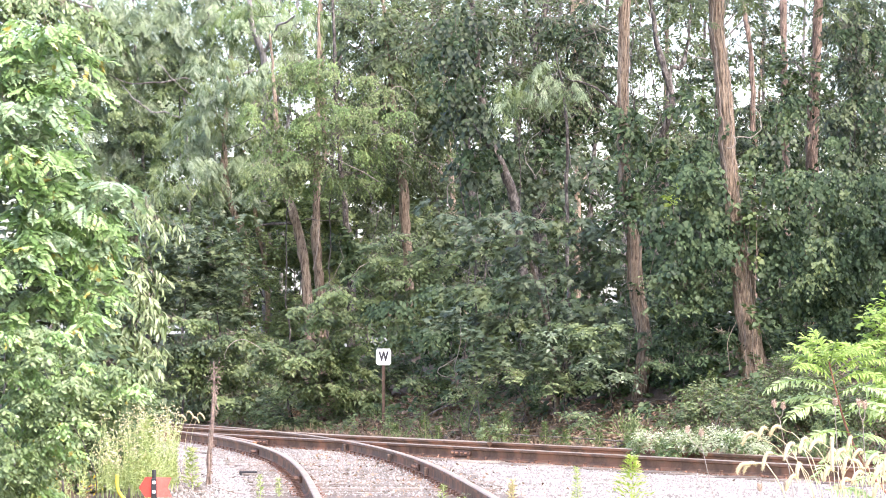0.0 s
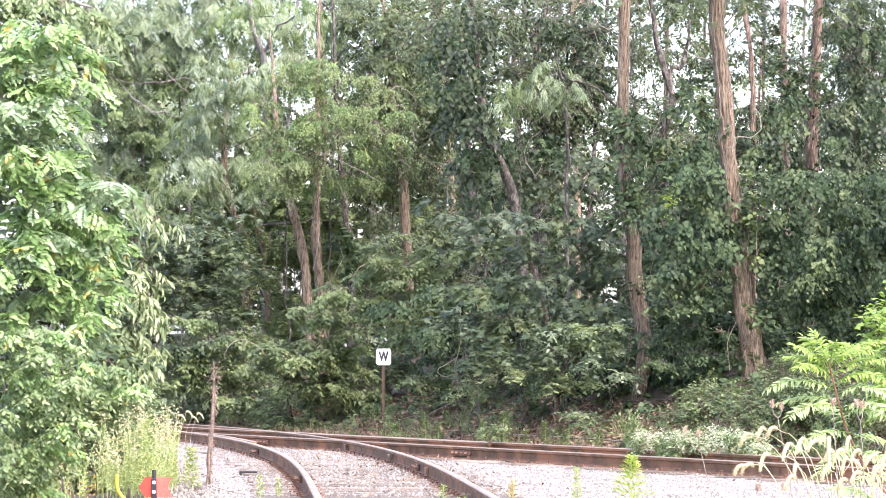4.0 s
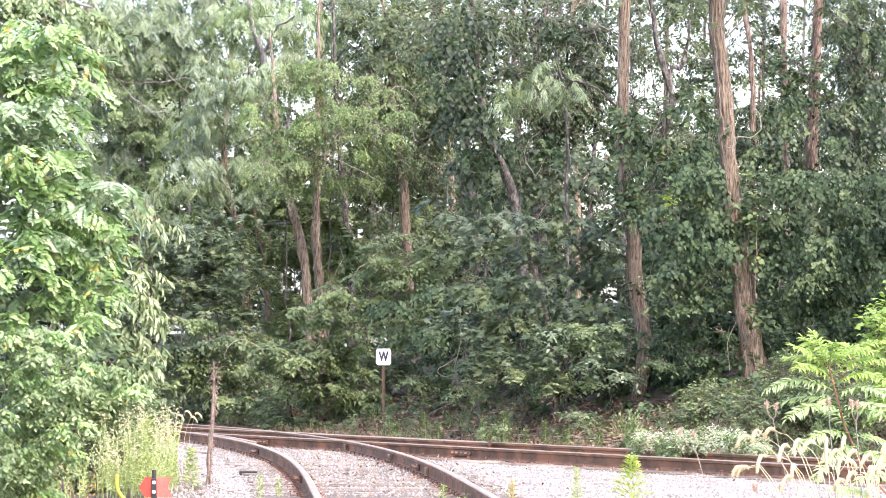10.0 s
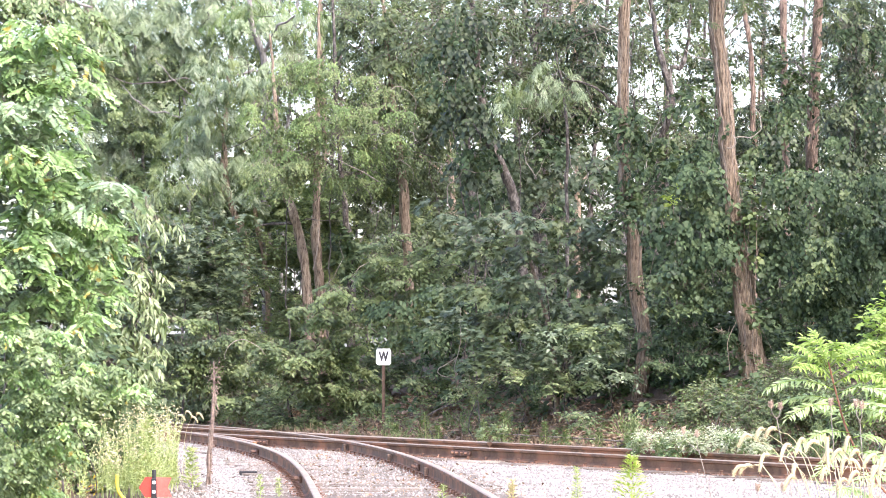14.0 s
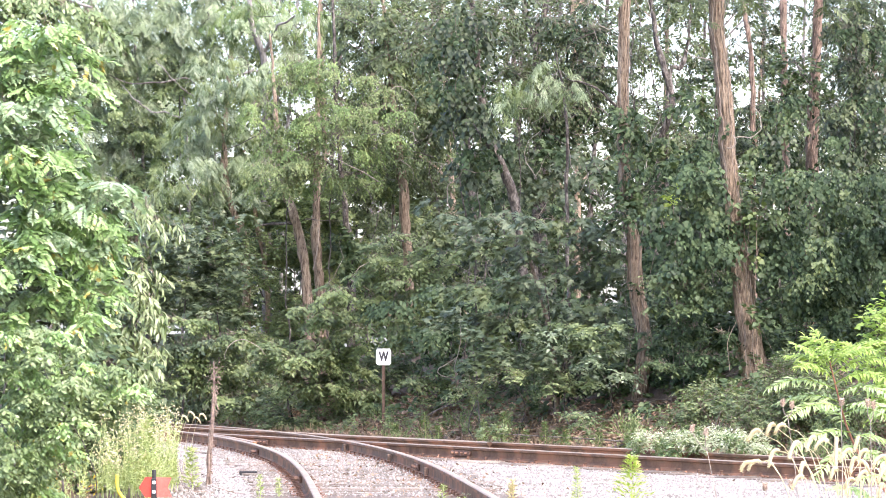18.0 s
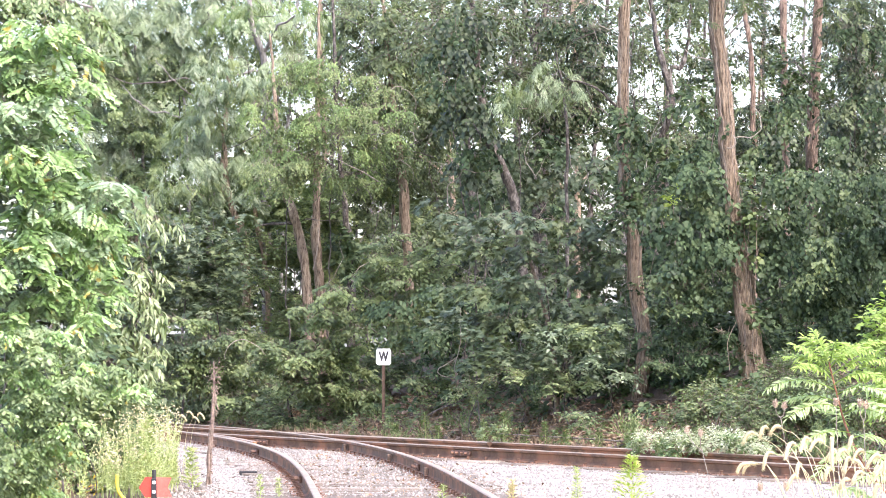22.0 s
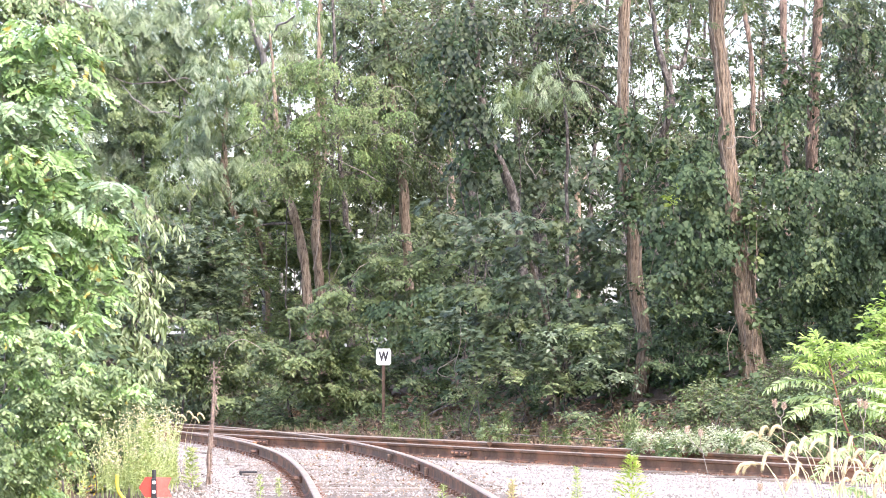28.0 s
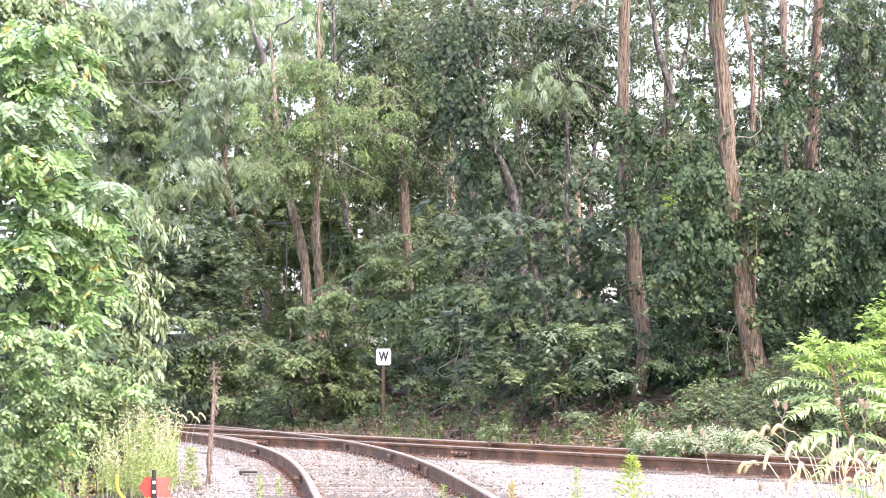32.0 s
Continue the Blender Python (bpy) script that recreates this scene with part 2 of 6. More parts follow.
    tris = np.concatenate([np.stack([a, b, b + sides], -1).reshape(-1, 3), np.stack([a, b + sides, a + sides], -1).reshape(-1, 3)])
    verts = np.concatenate([v.reshape(-1, 3), line[-1:]])
    k = np.arange(sides)
    cap = np.stack([(n - 1) * sides + k, (n - 1) * sides + (k + 1) % sides, np.full(sides, n * sides)], -1)
    return verts, np.concatenate([tris, cap])


def tube(name, points, mat, parent=None, sides=8, step=0.1, furrow=0.0, label="", crook=0.0):
    """points: rows x, y, z, radius. crook: how far it wanders."""
    p = smooth_line(points, step)
    if crook:
        for row in p:
            q = Vector((row[0] * 2.1, row[1], row[2] * 2.1))
            row[0] += crook * (noise.noise(q) + 0.5 * noise.noise(q * 3.3))
            row[2] += crook * (noise.noise(q + Vector((9, 0, 0))) + 0.5 * noise.noise(q * 3.3 + Vector((4, 0, 0))))
            row[3] *= 1 + 0.16 * noise.noise(q * 2)
    v, f = tube_arrays(p[:, :3], np.maximum(p[:, 3], 0.001), sides, furrow, points[0][0])
    ob = fast_mesh(name, v, f, mat, parent, label)
    if furrow == 0:
        ob.data.polygons.foreach_set("use_smooth", [True] * len(ob.data.polygons))
    return ob


def join_arrays(pieces):
    vs, fs, base = [], [], 0
    for v, f in pieces:
        vs.append(v)
        fs.append(np.asarray(f) + base)
        base += len(v)
    return np.concatenate(vs), np.concatenate(fs)


# Leaf blanks: along x from the stalk, width in y, the upper face in z; unit length.
def leaf_blank(kind):
    if kind == "ovate":
        v = [(0, 0, 0), (0.35, 0.27, 0.05), (1, 0, -0.06), (0.35, -0.27, 0.05)]
        return v, [(0, 2, 1), (0, 3, 2)]
    if kind == "oval":
        v = [(0, 0, 0), (0.25, 0.2, 0.03), (0.7, 0.22, 0.02), (1, 0, -0.05), (0.7, -0.22, 0.02), (0.25, -0.2, 0.03)]
        return v, [(0, 2, 1), (0, 3, 2), (0, 4, 3), (0, 5, 4)]
    if kind in ("pinnate", "feather"):
        # one leaf: leaflets in pairs, all joined to the stalk
        pairs, rim = (8, 4) if kind == "pinnate" else (7, 2)
        v, f = [(0, 0, 0)], []
        for k in range(pairs):
            x = 0.14 + 0.82 * k / pairs
            z = -0.2 * x * x
            root = len(v)
            v.append((x, 0, z))
            v.append((x, 0.012, z))
            f.append((root - (2 if k else 1), root, root + 1))
            size = 0.25 * (0.7 + 0.45 * sin(pi * (k + 0.8) / (pairs + 0.6)))
            for s in (1, -1):
                n = len(v)
                sag = -0.05 - 0.03 * ((k * 3 + (s > 0)) % 4)
                a, b = 0.3 * size, s * 0.95 * size
                w = 0.052
                if rim == 4:
                    v += [(x + a * 0.3 - w, b * 0.3, z + sag * 0.2), (x + a * 0.75 - w, b * 0.78, z + sag * 0.7), (x + a, b, z + sag), (x + a * 0.75 + w, b * 0.78, z + sag * 0.7), (x + a * 0.3 + w, b * 0.3, z + sag * 0.2)]
                    fan = [(root, n, n + 1), (root, n + 1, n + 2), (root, n + 2, n + 3), (root, n + 3, n + 4)]
                else:
                    v += [(x + a * 0.5 - w * 1.1, b * 0.5, z + sag * 0.4), (x + a, b, z + sag), (x + a * 0.5 + w * 1.1, b * 0.5, z + sag * 0.4)]
                    fan = [(root, n, n + 1), (root, n + 1, n + 2)]
                f += fan if s < 0 else [t[::-1] for t in fan]
        n = len(v)
        v += [(0.95, 0.045, -0.17), (1.18, 0, -0.27), (0.95, -0.045, -0.17)]
        f += [(n - 3, n + 1, n), (n - 3, n + 2, n + 1)]
        return v, f
    if kind == "bristle":
        return [(0, -0.05, 0), (0, 0.05, 0), (1, 0, 0.06)], [(0, 2, 1)]
    if kind == "round":
        v = [(0, 0, 0), (0.12, 0.3, 0.03), (0.5, 0.4, 0.05), (1, 0, -0.08), (0.5, -0.4, 0.05), (0.12, -0.3, 0.03)]
        return v, [(0, 2, 1), (0, 3, 2), (0, 4, 3), (0, 5, 4)]
    if kind == "lance":
        v = [(0, 0, 0), (0.3, 0.13, 0.03), (0.65, 0.11, 0.0), (1, 0, -0.14), (0.65, -0.11, 0.0), (0.3, -0.13, 0.03), (0.5, 0, -0.02)]
        return v, [(0, 6, 1), (1, 6, 2), (2, 6, 3), (3, 6, 4), (4, 6, 5), (5, 6, 0)]
    if kind == "maple":
        v = [(0, 0, 0)]
        tips = [(-100, 0.4), (-72, 0.24), (-48, 0.72), (-24, 0.4), (0, 1.0), (24, 0.4), (48, 0.72), (72, 0.24), (100, 0.4)]
        for deg, r in tips:
            a = radians(deg)
            v.append((0.12 + r * cos(a), r * sin(a), -0.09 * r * r + 0.03))
        return v, [(0, k, k + 1) for k in range(1, 9)]
    # pinnate: a stalk with paired leaflets
    pairs, width, length = 6, 0.11, 0.23
    v, f = [(0, -0.006, 0), (0, 0.006, 0), (1, 0, -0.12)], [(0, 2, 1)]
    for k in range(pairs):
        x = 0.16 + 0.8 * k / pairs
        z = -0.12 * x * x
        size = length * (0.75 + 0.5 * sin(pi * (k + 0.7) / (pairs + 0.4)))
        for s in (1, -1):
            n = len(v)
            ax, ay = 0.45 * size, s * 0.88 * size
            rim = [(0, 0, 0), (0.2, -0.42, 0.008), (0.7, -0.42, 0.0), (1, 0, -0.02), (0.7, 0.42, 0.0), (0.2, 0.42, 0.008)]
            v += [(x + ax * p + q * width, ay * p - s * q * width * 0.35, z + r - 0.03 * (1 + k % 3) * p) for p, q, r in rim]
            f += [(n, n + 1, n + 2), (n, n + 2, n + 3), (n, n + 3, n + 4), (n, n + 4, n + 5)] if s < 0 else [(n, n + 2, n + 1), (n, n + 3, n + 2), (n, n + 4, n + 3), (n, n + 5, n + 4)]
    n = len(v)
    v += [(0.96, 0, -0.11), (1.05, 0.05, -0.12), (1.2, 0, -0.16), (1.05, -0.05, -0.12)]
    f += [(n, n + 2, n + 1), (n, n + 3, n + 2)]
    return v, f


BLANKS = {k: tuple(np.array(a, dtype=t) for a, t in zip(leaf_blank(k), (float, int))) for k in ("ovate", "oval", "pinnate", "feather", "bristle", "round", "lance", "maple", "locust")}
AREA = {"ovate": 0.27, "oval": 0.32, "pinnate": 0.3, "feather": 0.24, "round": 0.5, "lance": 0.16, "maple": 0.6, "locust": 0.36}


def set_leaves(kind, base, along, normal, size):
    """Leaves of one kind, each from its stalk's foot along a direction with its face to a normal."""
    v, f = BLANKS[kind]
    a = unit(along)
    n = unit(normal - (normal * a).sum(-1, keepdims=True) * a)
    b = np.cross(n, a)
    w = base[:, None] + size[:, None, None] * (v[None, :, 0:1] * a[:, None] + v[None, :, 1:2] * b[:, None] + v[None, :, 2:3] * n[:, None])
    return w.reshape(-1, 3), (f[None] + (np.arange(len(base)) * len(v))[:, None, None]).reshape(-1, 3)


def leafage(clumps, kind, size, per_twig=7, twig=None, droop=0.15, shell=0.45, flat=0.7, twigs=0.0, face=(-0.05, -0.15), cap=False):
    """Leafy twigs filling egg-shaped clumps (x, y, z, rx, ry, rz, layers of leaves), or lying over their upper side like a bough that nods to the light (cap). Corner and triangle arrays of leaves, and of twigs."""
    twig = twig or size * 2.6
    vs, tw = [], []
    for cx, cy, cz, rx, ry, rz, cover in clumps:
        count = max(3, int(cover * pi * rx * rz / (AREA[kind] * size * size * per_twig * 0.6)))
        d = unit(rng.normal(size=(count, 3)))
        # boughs: the twigs gather in tufts
        tufts = unit(rng.normal(size=(max(4, count // 14), 3)))
        d = unit(0.42 * d + tufts[rng.integers(len(tufts), size=count)])
        r = rng.random(count) ** shell
        if cap:
            d[:, 2] = np.abs(d[:, 2]) * 1.15 - 0.2
            d[:, 1] = np.where(rng.random(count) < 0.75, -np.abs(d[:, 1]), d[:, 1])
            d = unit(d)
            r = 1 - 0.35 * rng.random(count) ** 1.5
        lump = 1 + 0.22 * np.sin(5 * d[:, 0] + cx * 3) * np.cos(4 * d[:, 2] + cz * 3)
        foot = np.array([cx, cy, cz]) + d * (r * lump)[:, None] * np.array([rx, ry, rz])
        td = unit(d * 0.8 + rng.normal(size=(count, 3)) * 0.55 + np.array([0, 0, 0.15 - droop]))
        if cap:
            td = unit(d * [0.8, 0.8, 0.1] + rng.normal(size=(count, 3)) * [0.5, 0.5, 0.25] + np.array([0, -0.15, -droop]))
        tl = twig * (0.6 + 0.8 * rng.random(count))
        k = np.tile(np.arange(per_twig), count)
        i = np.repeat(np.arange(count), per_twig)
        s = (k + 0.6) / per_twig
        base = foot[i] + td[i] * (tl[i] * s)[:, None] + np.array([0, 0, -1.0]) * (droop * tl[i] * s * s)[:, None]
        side = unit(np.cross(td[i], np.array([0, 0, 1.0])) + 1e-6) * np.where(k % 2, 1, -1)[:, None]
        along = td[i] * 0.55 + side * 0.8 + rng.normal(size=(len(i), 3)) * 0.25 + np.array([0, 0, -droop * 1.6])
        normal = np.array([face[0], face[1], flat]) + d[i] * 0.35 + rng.normal(size=(len(i), 3)) * 0.38
        if cap:
            normal = np.array([face[0], face[1], flat * 1.5]) + d[i] * 0.4 + rng.normal(size=(len(i), 3)) * 0.36
        vs.append(set_leaves(kind, base, along, normal, size * (0.65 + 0.6 * rng.random(len(i)))))
        if twigs:
            w = unit(np.cross(td, np.array([0.3, 1.0, 0.2])))
            w2 = np.cross(td, w)
            tip = foot + td * tl[:, None] + np.array([0, 0, -1.0]) * (droop * tl)[:, None]
            back = foot - td * (tl * 0.5)[:, None]
            c = np.stack([back + w * twigs, back - w * twigs * 0.6 + w2 * twigs, back - w * twigs * 0.6 - w2 * twigs, tip], 1).reshape(-1, 3)
            t = np.array([(0, 1, 3), (1, 2, 3), (2, 0, 3)])
            tw.append((c, (t[None] + (np.arange(count) * 4)[:, None, None]).reshape(-1, 3)))
    return join_arrays(vs), (join_arrays(tw) if tw else None)


def crown(parent, mat, clumps, kind, size, name="crown", label="", **more):
    (v, f), tw = leafage(clumps, kind, size, **more)
    ob = tagged(fast_mesh(name, v, f, mat, parent, label), kind="stuff")
    if tw:
        tagged(fast_mesh("brushwood", tw[0], tw[1], M_TWIG, parent), kind="stuff")
    return ob


# ---- the lie of the land ----
# The main line runs straight; n is the distance across it, to the wooded side.
def across(x, y):
    return (x - 0.2925) * 0.9224 + (y - 55) * 0.3861


def main_x(y):
    return 0.2925 - 0.4186 * (y - 55)


def branch_x(y):
    v = y - 55
    return -1.885 - 0.1296 * v - 0.00408 * v * v - 0.000069 * v ** 3


def height(x, y):
    """The bank behind the main line."""
    n = across(x, y)
    s = min(max((n - 2.7) / 5.0, 0), 1)
    z = 1.5 * s * s * (3 - 2 * s)
    if n > 7.7:
        z += (min(n, 60) - 7.7) * 0.01
    if n > 2.7:
        z += 0.07 * noise.noise(Vector((x * 1.3, y * 1.3, 0))) * min(1, (n - 2.7))
    return z - 0.03


def build_ground():
    xs = np.concatenate([[-2500, -900, -300, -100, -50], np.arange(-24, 24.1, 0.4), [50, 100, 300, 900, 2500]])
    ys = np.concatenate([[-2500, -900, -200, -60, 0, 15], np.arange(26, 100.1, 0.4), [120, 160, 300, 900, 2500]])
    verts = [(x, y, height(x, y)) for y in ys for x in xs]
    w = len(xs)
    faces = [(j * w + i, j * w + i + 1, (j + 1) * w + i + 1, (j + 1) * w + i) for j in range(len(ys) - 1) for i in range(w - 1)]
    ob = link_mesh("ground", verts, faces, M_GROUND, smooth=True)
    tagged(ob, "brown soil and leaf litter, rising to a wooded bank", "ground", kind="structure")


build_ground()


# ---- track ----
RAIL_PROFILE = [(-0.07, 0), (0.07, 0), (0.07, 0.012), (0.02, 0.03), (0.009, 0.045), (0.009, 0.118), (0.036, 0.13), (0.036, 0.158), (0.028, 0.168), (-0.028, 0.168), (-0.036, 0.158), (-0.036, 0.13), (-0.009, 0.118), (-0.009, 0.045), (-0.02, 0.03), (-0.07, 0.012)]


def rail_line(fx, off, y0, y1, step=0.5):
    ys = np.arange(y0, y1 + 0.01, step)
    out = []
    for y in ys:
        s = (fx(y + 0.05) - fx(y - 0.05)) / 0.1
        k = 1 / sqrt(1 + s * s)
        out.append((fx(y) + off * k, y - off * s * k))
    return out


def rail(name, line, parent, label="", bend=()):
    """A flat-bottomed rail along a line; the running face of the head is worn bright."""
    n = len(RAIL_PROFILE)
    verts, faces = [], []
    p = np.array(line)
    t = unit(np.gradient(p, axis=0))
    for (x, y), (tx, ty) in zip(p, t):
        for a, z in RAIL_PROFILE:
            verts.append((x + ty * a, y - tx * a, z + 0.002))
    m = len(p)
    for i in range(m - 1):
        for k in range(n):
            faces.append((i * n + k, i * n + (k + 1) % n, (i + 1) * n + (k + 1) % n, (i + 1) * n + k))
    faces.append(tuple(range(n - 1, -1, -1)))
    faces.append(tuple((m - 1) * n + k for k in range(n)))
    ob = link_mesh(name, verts, faces, M_RAIL, parent, label)
    ob.data.materials.append(M_RAILTOP)
    for i in range(m - 1):
        for k in (7, 8, 9):
            ob.data.polygons[i * n + k].material_index = 1
    return ob


def rail_at(fx, off, y):
    """Place and turn on a rail."""
    s = (fx(y + 0.05) - fx(y - 0.05)) / 0.1
    k = 1 / sqrt(1 + s * s)
    return Matrix.Translation((fx(y) + off * k, y - off * s * k, 0)) @ Matrix.Rotation(-math.atan(s), 4, "Z")


def joint_bar(parent, fx, off, y):
    """Fishplates with four bolts and nuts on both sides of a joint."""
    m = rail_at(fx, off, y)
    for side in (-1, 1):
        bm = bmesh.new()
        box(bm, (side * 0.028, 0, 0.078), (0.03, 0.62, 0.072), m, 0.006)
        bar = part("joint_bar", bm, M_RUST, parent, "rusted fishplate bolted over a rail joint")
        for dy in (-0.23, -0.08, 0.08, 0.23):
            bm = bmesh.new()
            bmesh.ops.create_cone(bm, cap_ends=True, segments=6, radius1=0.022, radius2=0.02, depth=0.05, matrix=m @ Matrix.Translation((side * 0.06, dy, 0.08)) @ Matrix.Rotation(pi / 2, 4, "Y"))
            b = part("bolt", bm, M_RUST, bar)


def build_tracks():
    main = thing("main_track", "rusty straight railway track on stone ballast", "railway track")
    side = thing("siding_track", "rusty curved railway track branching from the main line", "railway track")
    g = 0.7525
    rail("rail", rail_line(main_x, g, 30, 96), main)
    rail("rail", rail_line(main_x, -g, 30, 96), main)
    rail("rail", rail_line(branch_x, -g, 26, 74), side)
    rail("rail", rail_line(branch_x, g, 26, 74), side)
    # guard rails beside the frog
    rail("guard_rail", rail_line(main_x, g - 0.13, 55.5, 62), main, "rusty guard rail beside the running rail")
    rail("guard_rail", rail_line(branch_x, -g + 0.13, 56.3, 62), side, "rusty guard rail beside the running rail")
    for fx, off, y, who in ((main_x, -g, 53.4, main), (main_x, -g, 43.0, main), (main_x, g, 58.7, main), (branch_x, g, 46.4, side), (branch_x, g, 59.2, side), (branch_x, -g, 54.2, side), (branch_x, -g, 42.0, side), (main_x, -g, 60.6, main)):
        joint_bar(who, fx, off, y)
    # cast braces bolted against the rails of the switch
    for fx, off, y, face, who in ((branch_x, -g, 53.0, 1, side), (branch_x, -g, 43.8, 1, side), (branch_x, -g, 58.5, 1, side), (branch_x, g, 56.5, -1, side), (branch_x, g, 44.3, -1, side), (branch_x, g, 50.5, -1, side), (main_x, g, 58.0, -1, main), (main_x, g, 57.0, -1, main)):
        m = rail_at(fx, off, y)
        bm = bmesh.new()
        box(bm, (face * 0.09, 0, 0.012), (0.2, 0.16, 0.022), m, 0.004)
        box(bm, (face * 0.062, 0, 0.075), (0.055, 0.12, 0.11), m, 0.01)
        brace = part("rail_brace", bm, M_POST, who, "rusted cast brace bolted against the rail")
        for dy in (-0.04, 0.04):
            bm = bmesh.new()
            bmesh.ops.create_cone(bm, cap_ends=True, segments=6, radius1=0.018, radius2=0.016, depth=0.03, matrix=m @ Matrix.Translation((face * 0.145, dy, 0.036)))
            part("bolt", bm, M_POST, brace)
    # ties with plates and spikes
    tie = bmesh.new()
    box(tie, (0, 0, -0.077), (2.6, 0.23, 0.17), None, 0.012)
    for v in tie.verts:
        v.co += Vector((noise.noise(v.co * 3) * 0.03, noise.noise(v.co * 4 + Vector((5, 0, 0))) * 0.02, noise.noise(v.co * 5) * 0.006))
    tie_me = bpy.data.meshes.new("tie")
    tie.to_mesh(tie_me)
    tie.free()
    tie_me.materials.append(M_TIE)
    pl = bmesh.new()
    box(pl, (0, 0, 0.006), (0.34, 0.19, 0.014), None, 0.003)
    plate_me = bpy.data.meshes.new("tie_plate")
    pl.to_mesh(plate_me)
    pl.free()
    plate_me.materials.append(M_RUST)
    sp = bmesh.new()
    box(sp, (0, 0, 0.022), (0.018, 0.018, 0.05))
    box(sp, (0.008, 0, 0.045), (0.042, 0.03, 0.014), None, 0.004)
    spike_me = bpy.data.meshes.new("spike")
    sp.to_mesh(spike_me)
    sp.free()
    spike_me.materials.append(M_RUST)
    for fx, who, y0, y1 in ((main_x, main, 33, 80), (branch_x, side, 27, 66)):
        y = y0
        while y < y1:
            s = (fx(y + 0.05) - fx(y - 0.05)) / 0.1
            m = rail_at(fx, rng.normal() * 0.05, y) @ Matrix.Rotation(rng.normal() * 0.015, 4, "Z")
            m = Matrix.Translation((0, 0, rng.normal() * 0.006 - 0.004)) @ m
            ob = new("tie", tie_me)
            ob.parent, ob.matrix_basis = who, m
            for off in (-g, g):
                pm = rail_at(fx, off, y)
                o = new("tie_plate", plate_me)
                o.parent, o.matrix_basis = who, Matrix.Translation((0, 0, -0.004)) @ pm
                for sd in (-1, 1):
                    o = new("spike", spike_me)
                    o.parent, o.matrix_basis = who, pm @ Matrix.Translation((sd * 0.085, rng.uniform(-0.06, 0.06), 0)) @ Matrix.Rotation(0 if sd < 0 else pi, 4, "Z")
            y += 0.53 / sqrt(1 + s * s) * 1.0


build_tracks()


def build_ballast():
    """Bed of ballast under both tracks, and its loose stones."""
    verts, faces = [], []
    ys = np.arange(20, 96, 0.4)
    cols = 40
    for y in ys:
        lo, hi = min(branch_x(min(y, 72)), main_x(y)) - 2.4, main_x(y) + 2.9
        for k in range(cols):
            x = lo + (hi - lo) * k / (cols - 1)
            edge = min(k, cols - 1 - k) / 3
            verts.append((x, y, -0.075 + min(edge, 1) * 0.068 + 0.015 * noise.noise(Vector((x * 2, y * 2, 1)))))
    for j in range(len(ys) - 1):
        for k in range(cols - 1):
            faces.append((j * cols + k, j * cols + k + 1, (j + 1) * cols + k + 1, (j + 1) * cols + k))
    bed = link_mesh("ballast_bed", verts, faces, M_BED, smooth=True)
    tagged(bed, "pale grey crushed stone bed under the tracks", "ballast", kind="structure")
    count = 62000
    y = 35 + 28 * rng.random(count) ** 1.2
    bx = np.array([branch_x(v) for v in y])
    mx = main_x(y)
    x = bx - 2.3 + (mx + 2.7 - bx + 2.3) * rng.random(count)
    keep = np.ones(count, bool)
    z = np.full(count, -0.012)
    for fx, c in ((branch_x, bx), (main_x, mx)):
        d = np.abs(x - c) * (0.92 if fx is main_x else 0.97)
        ontrack = d < 1.25
        # fewer stones lie on the ties between the rails of the branch
        if fx is branch_x:
            keep &= ~(ontrack & (rng.random(count) < 0.1) & (y < 50))
            keep &= ~(~ontrack & (x < c) & (rng.random(count) < 0.25))
            z = np.where(ontrack, np.where(y < 42, -0.004, 0.001), z)
        keep &= np.abs(d - 0.7525) > 0.085
    x, y, z = x[keep], y[keep], z[keep]
    n = len(x)
    size = 0.0095 + 0.012 * rng.random(n) ** 1.5
    d = np.array([(1, 0, -0.5), (-0.5, 0.87, -0.5), (-0.5, -0.87, -0.5), (0.1, 0.1, 0.85), (0.55, 0.7, -0.4), (0.6, -0.75, -0.4)])
    f = np.array([(0, 4, 3), (4, 1, 3), (1, 2, 3), (2, 5, 3), (5, 0, 3)])
    turn = rng.uniform(0, 2 * pi, n)
    a = unit(np.stack([np.cos(turn), np.sin(turn), rng.normal(size=n) * 0.3], -1))
    b = unit(np.cross(np.stack([rng.normal(size=n) * 0.25, rng.normal(size=n) * 0.25, np.ones(n)], -1), a))
    c = np.cross(a, b)
    stretch = 0.7 + 0.7 * rng.random((n, 6, 1))
    loc = d[None] * stretch * size[:, None, None]
    v = loc[..., 0:1] * a[:, None] + loc[..., 1:2] * b[:, None] + loc[..., 2:3] * c[:, None]
    v += np.stack([x, y, z + size * 0.3], -1)[:, None]
    st = fast_mesh("ballast_stones", v.reshape(-1, 3), (f[None] + (np.arange(n) * 6)[:, None, None]).reshape(-1, 3), M_STONE)
    # rust flakes and fallen leaves along the rails
    fl, lf = [], []
    for fx, off, y0, y1 in ((main_x, -0.7525, 40, 66), (main_x, 0.7525, 44, 66), (branch_x, -0.7525, 34, 62), (branch_x, 0.7525, 34, 60)):
        k = 900 if fx is main_x else 200
        yy = rng.uniform(y0, y1, k)
        side = rng.choice([-1, 1], k) * (0.075 + np.abs(rng.normal(size=k)) * 0.05)
        pts = np.array([(rail_at(fx, off + s, q).translation.x, rail_at(fx, off + s, q).translation.y, 0.012) for q, s in zip(yy, side)])
        fl.append(set_leaves("round", pts, rng.normal(size=(k, 3)) * [1, 1, 0.4], rng.normal(size=(k, 3)) * 0.6 + [0, 0, 1], rng.uniform(0.015, 0.04, k)))
        k = 90 if fx is main_x else 260
        yy = rng.uniform(y0, y1 - 8, k)
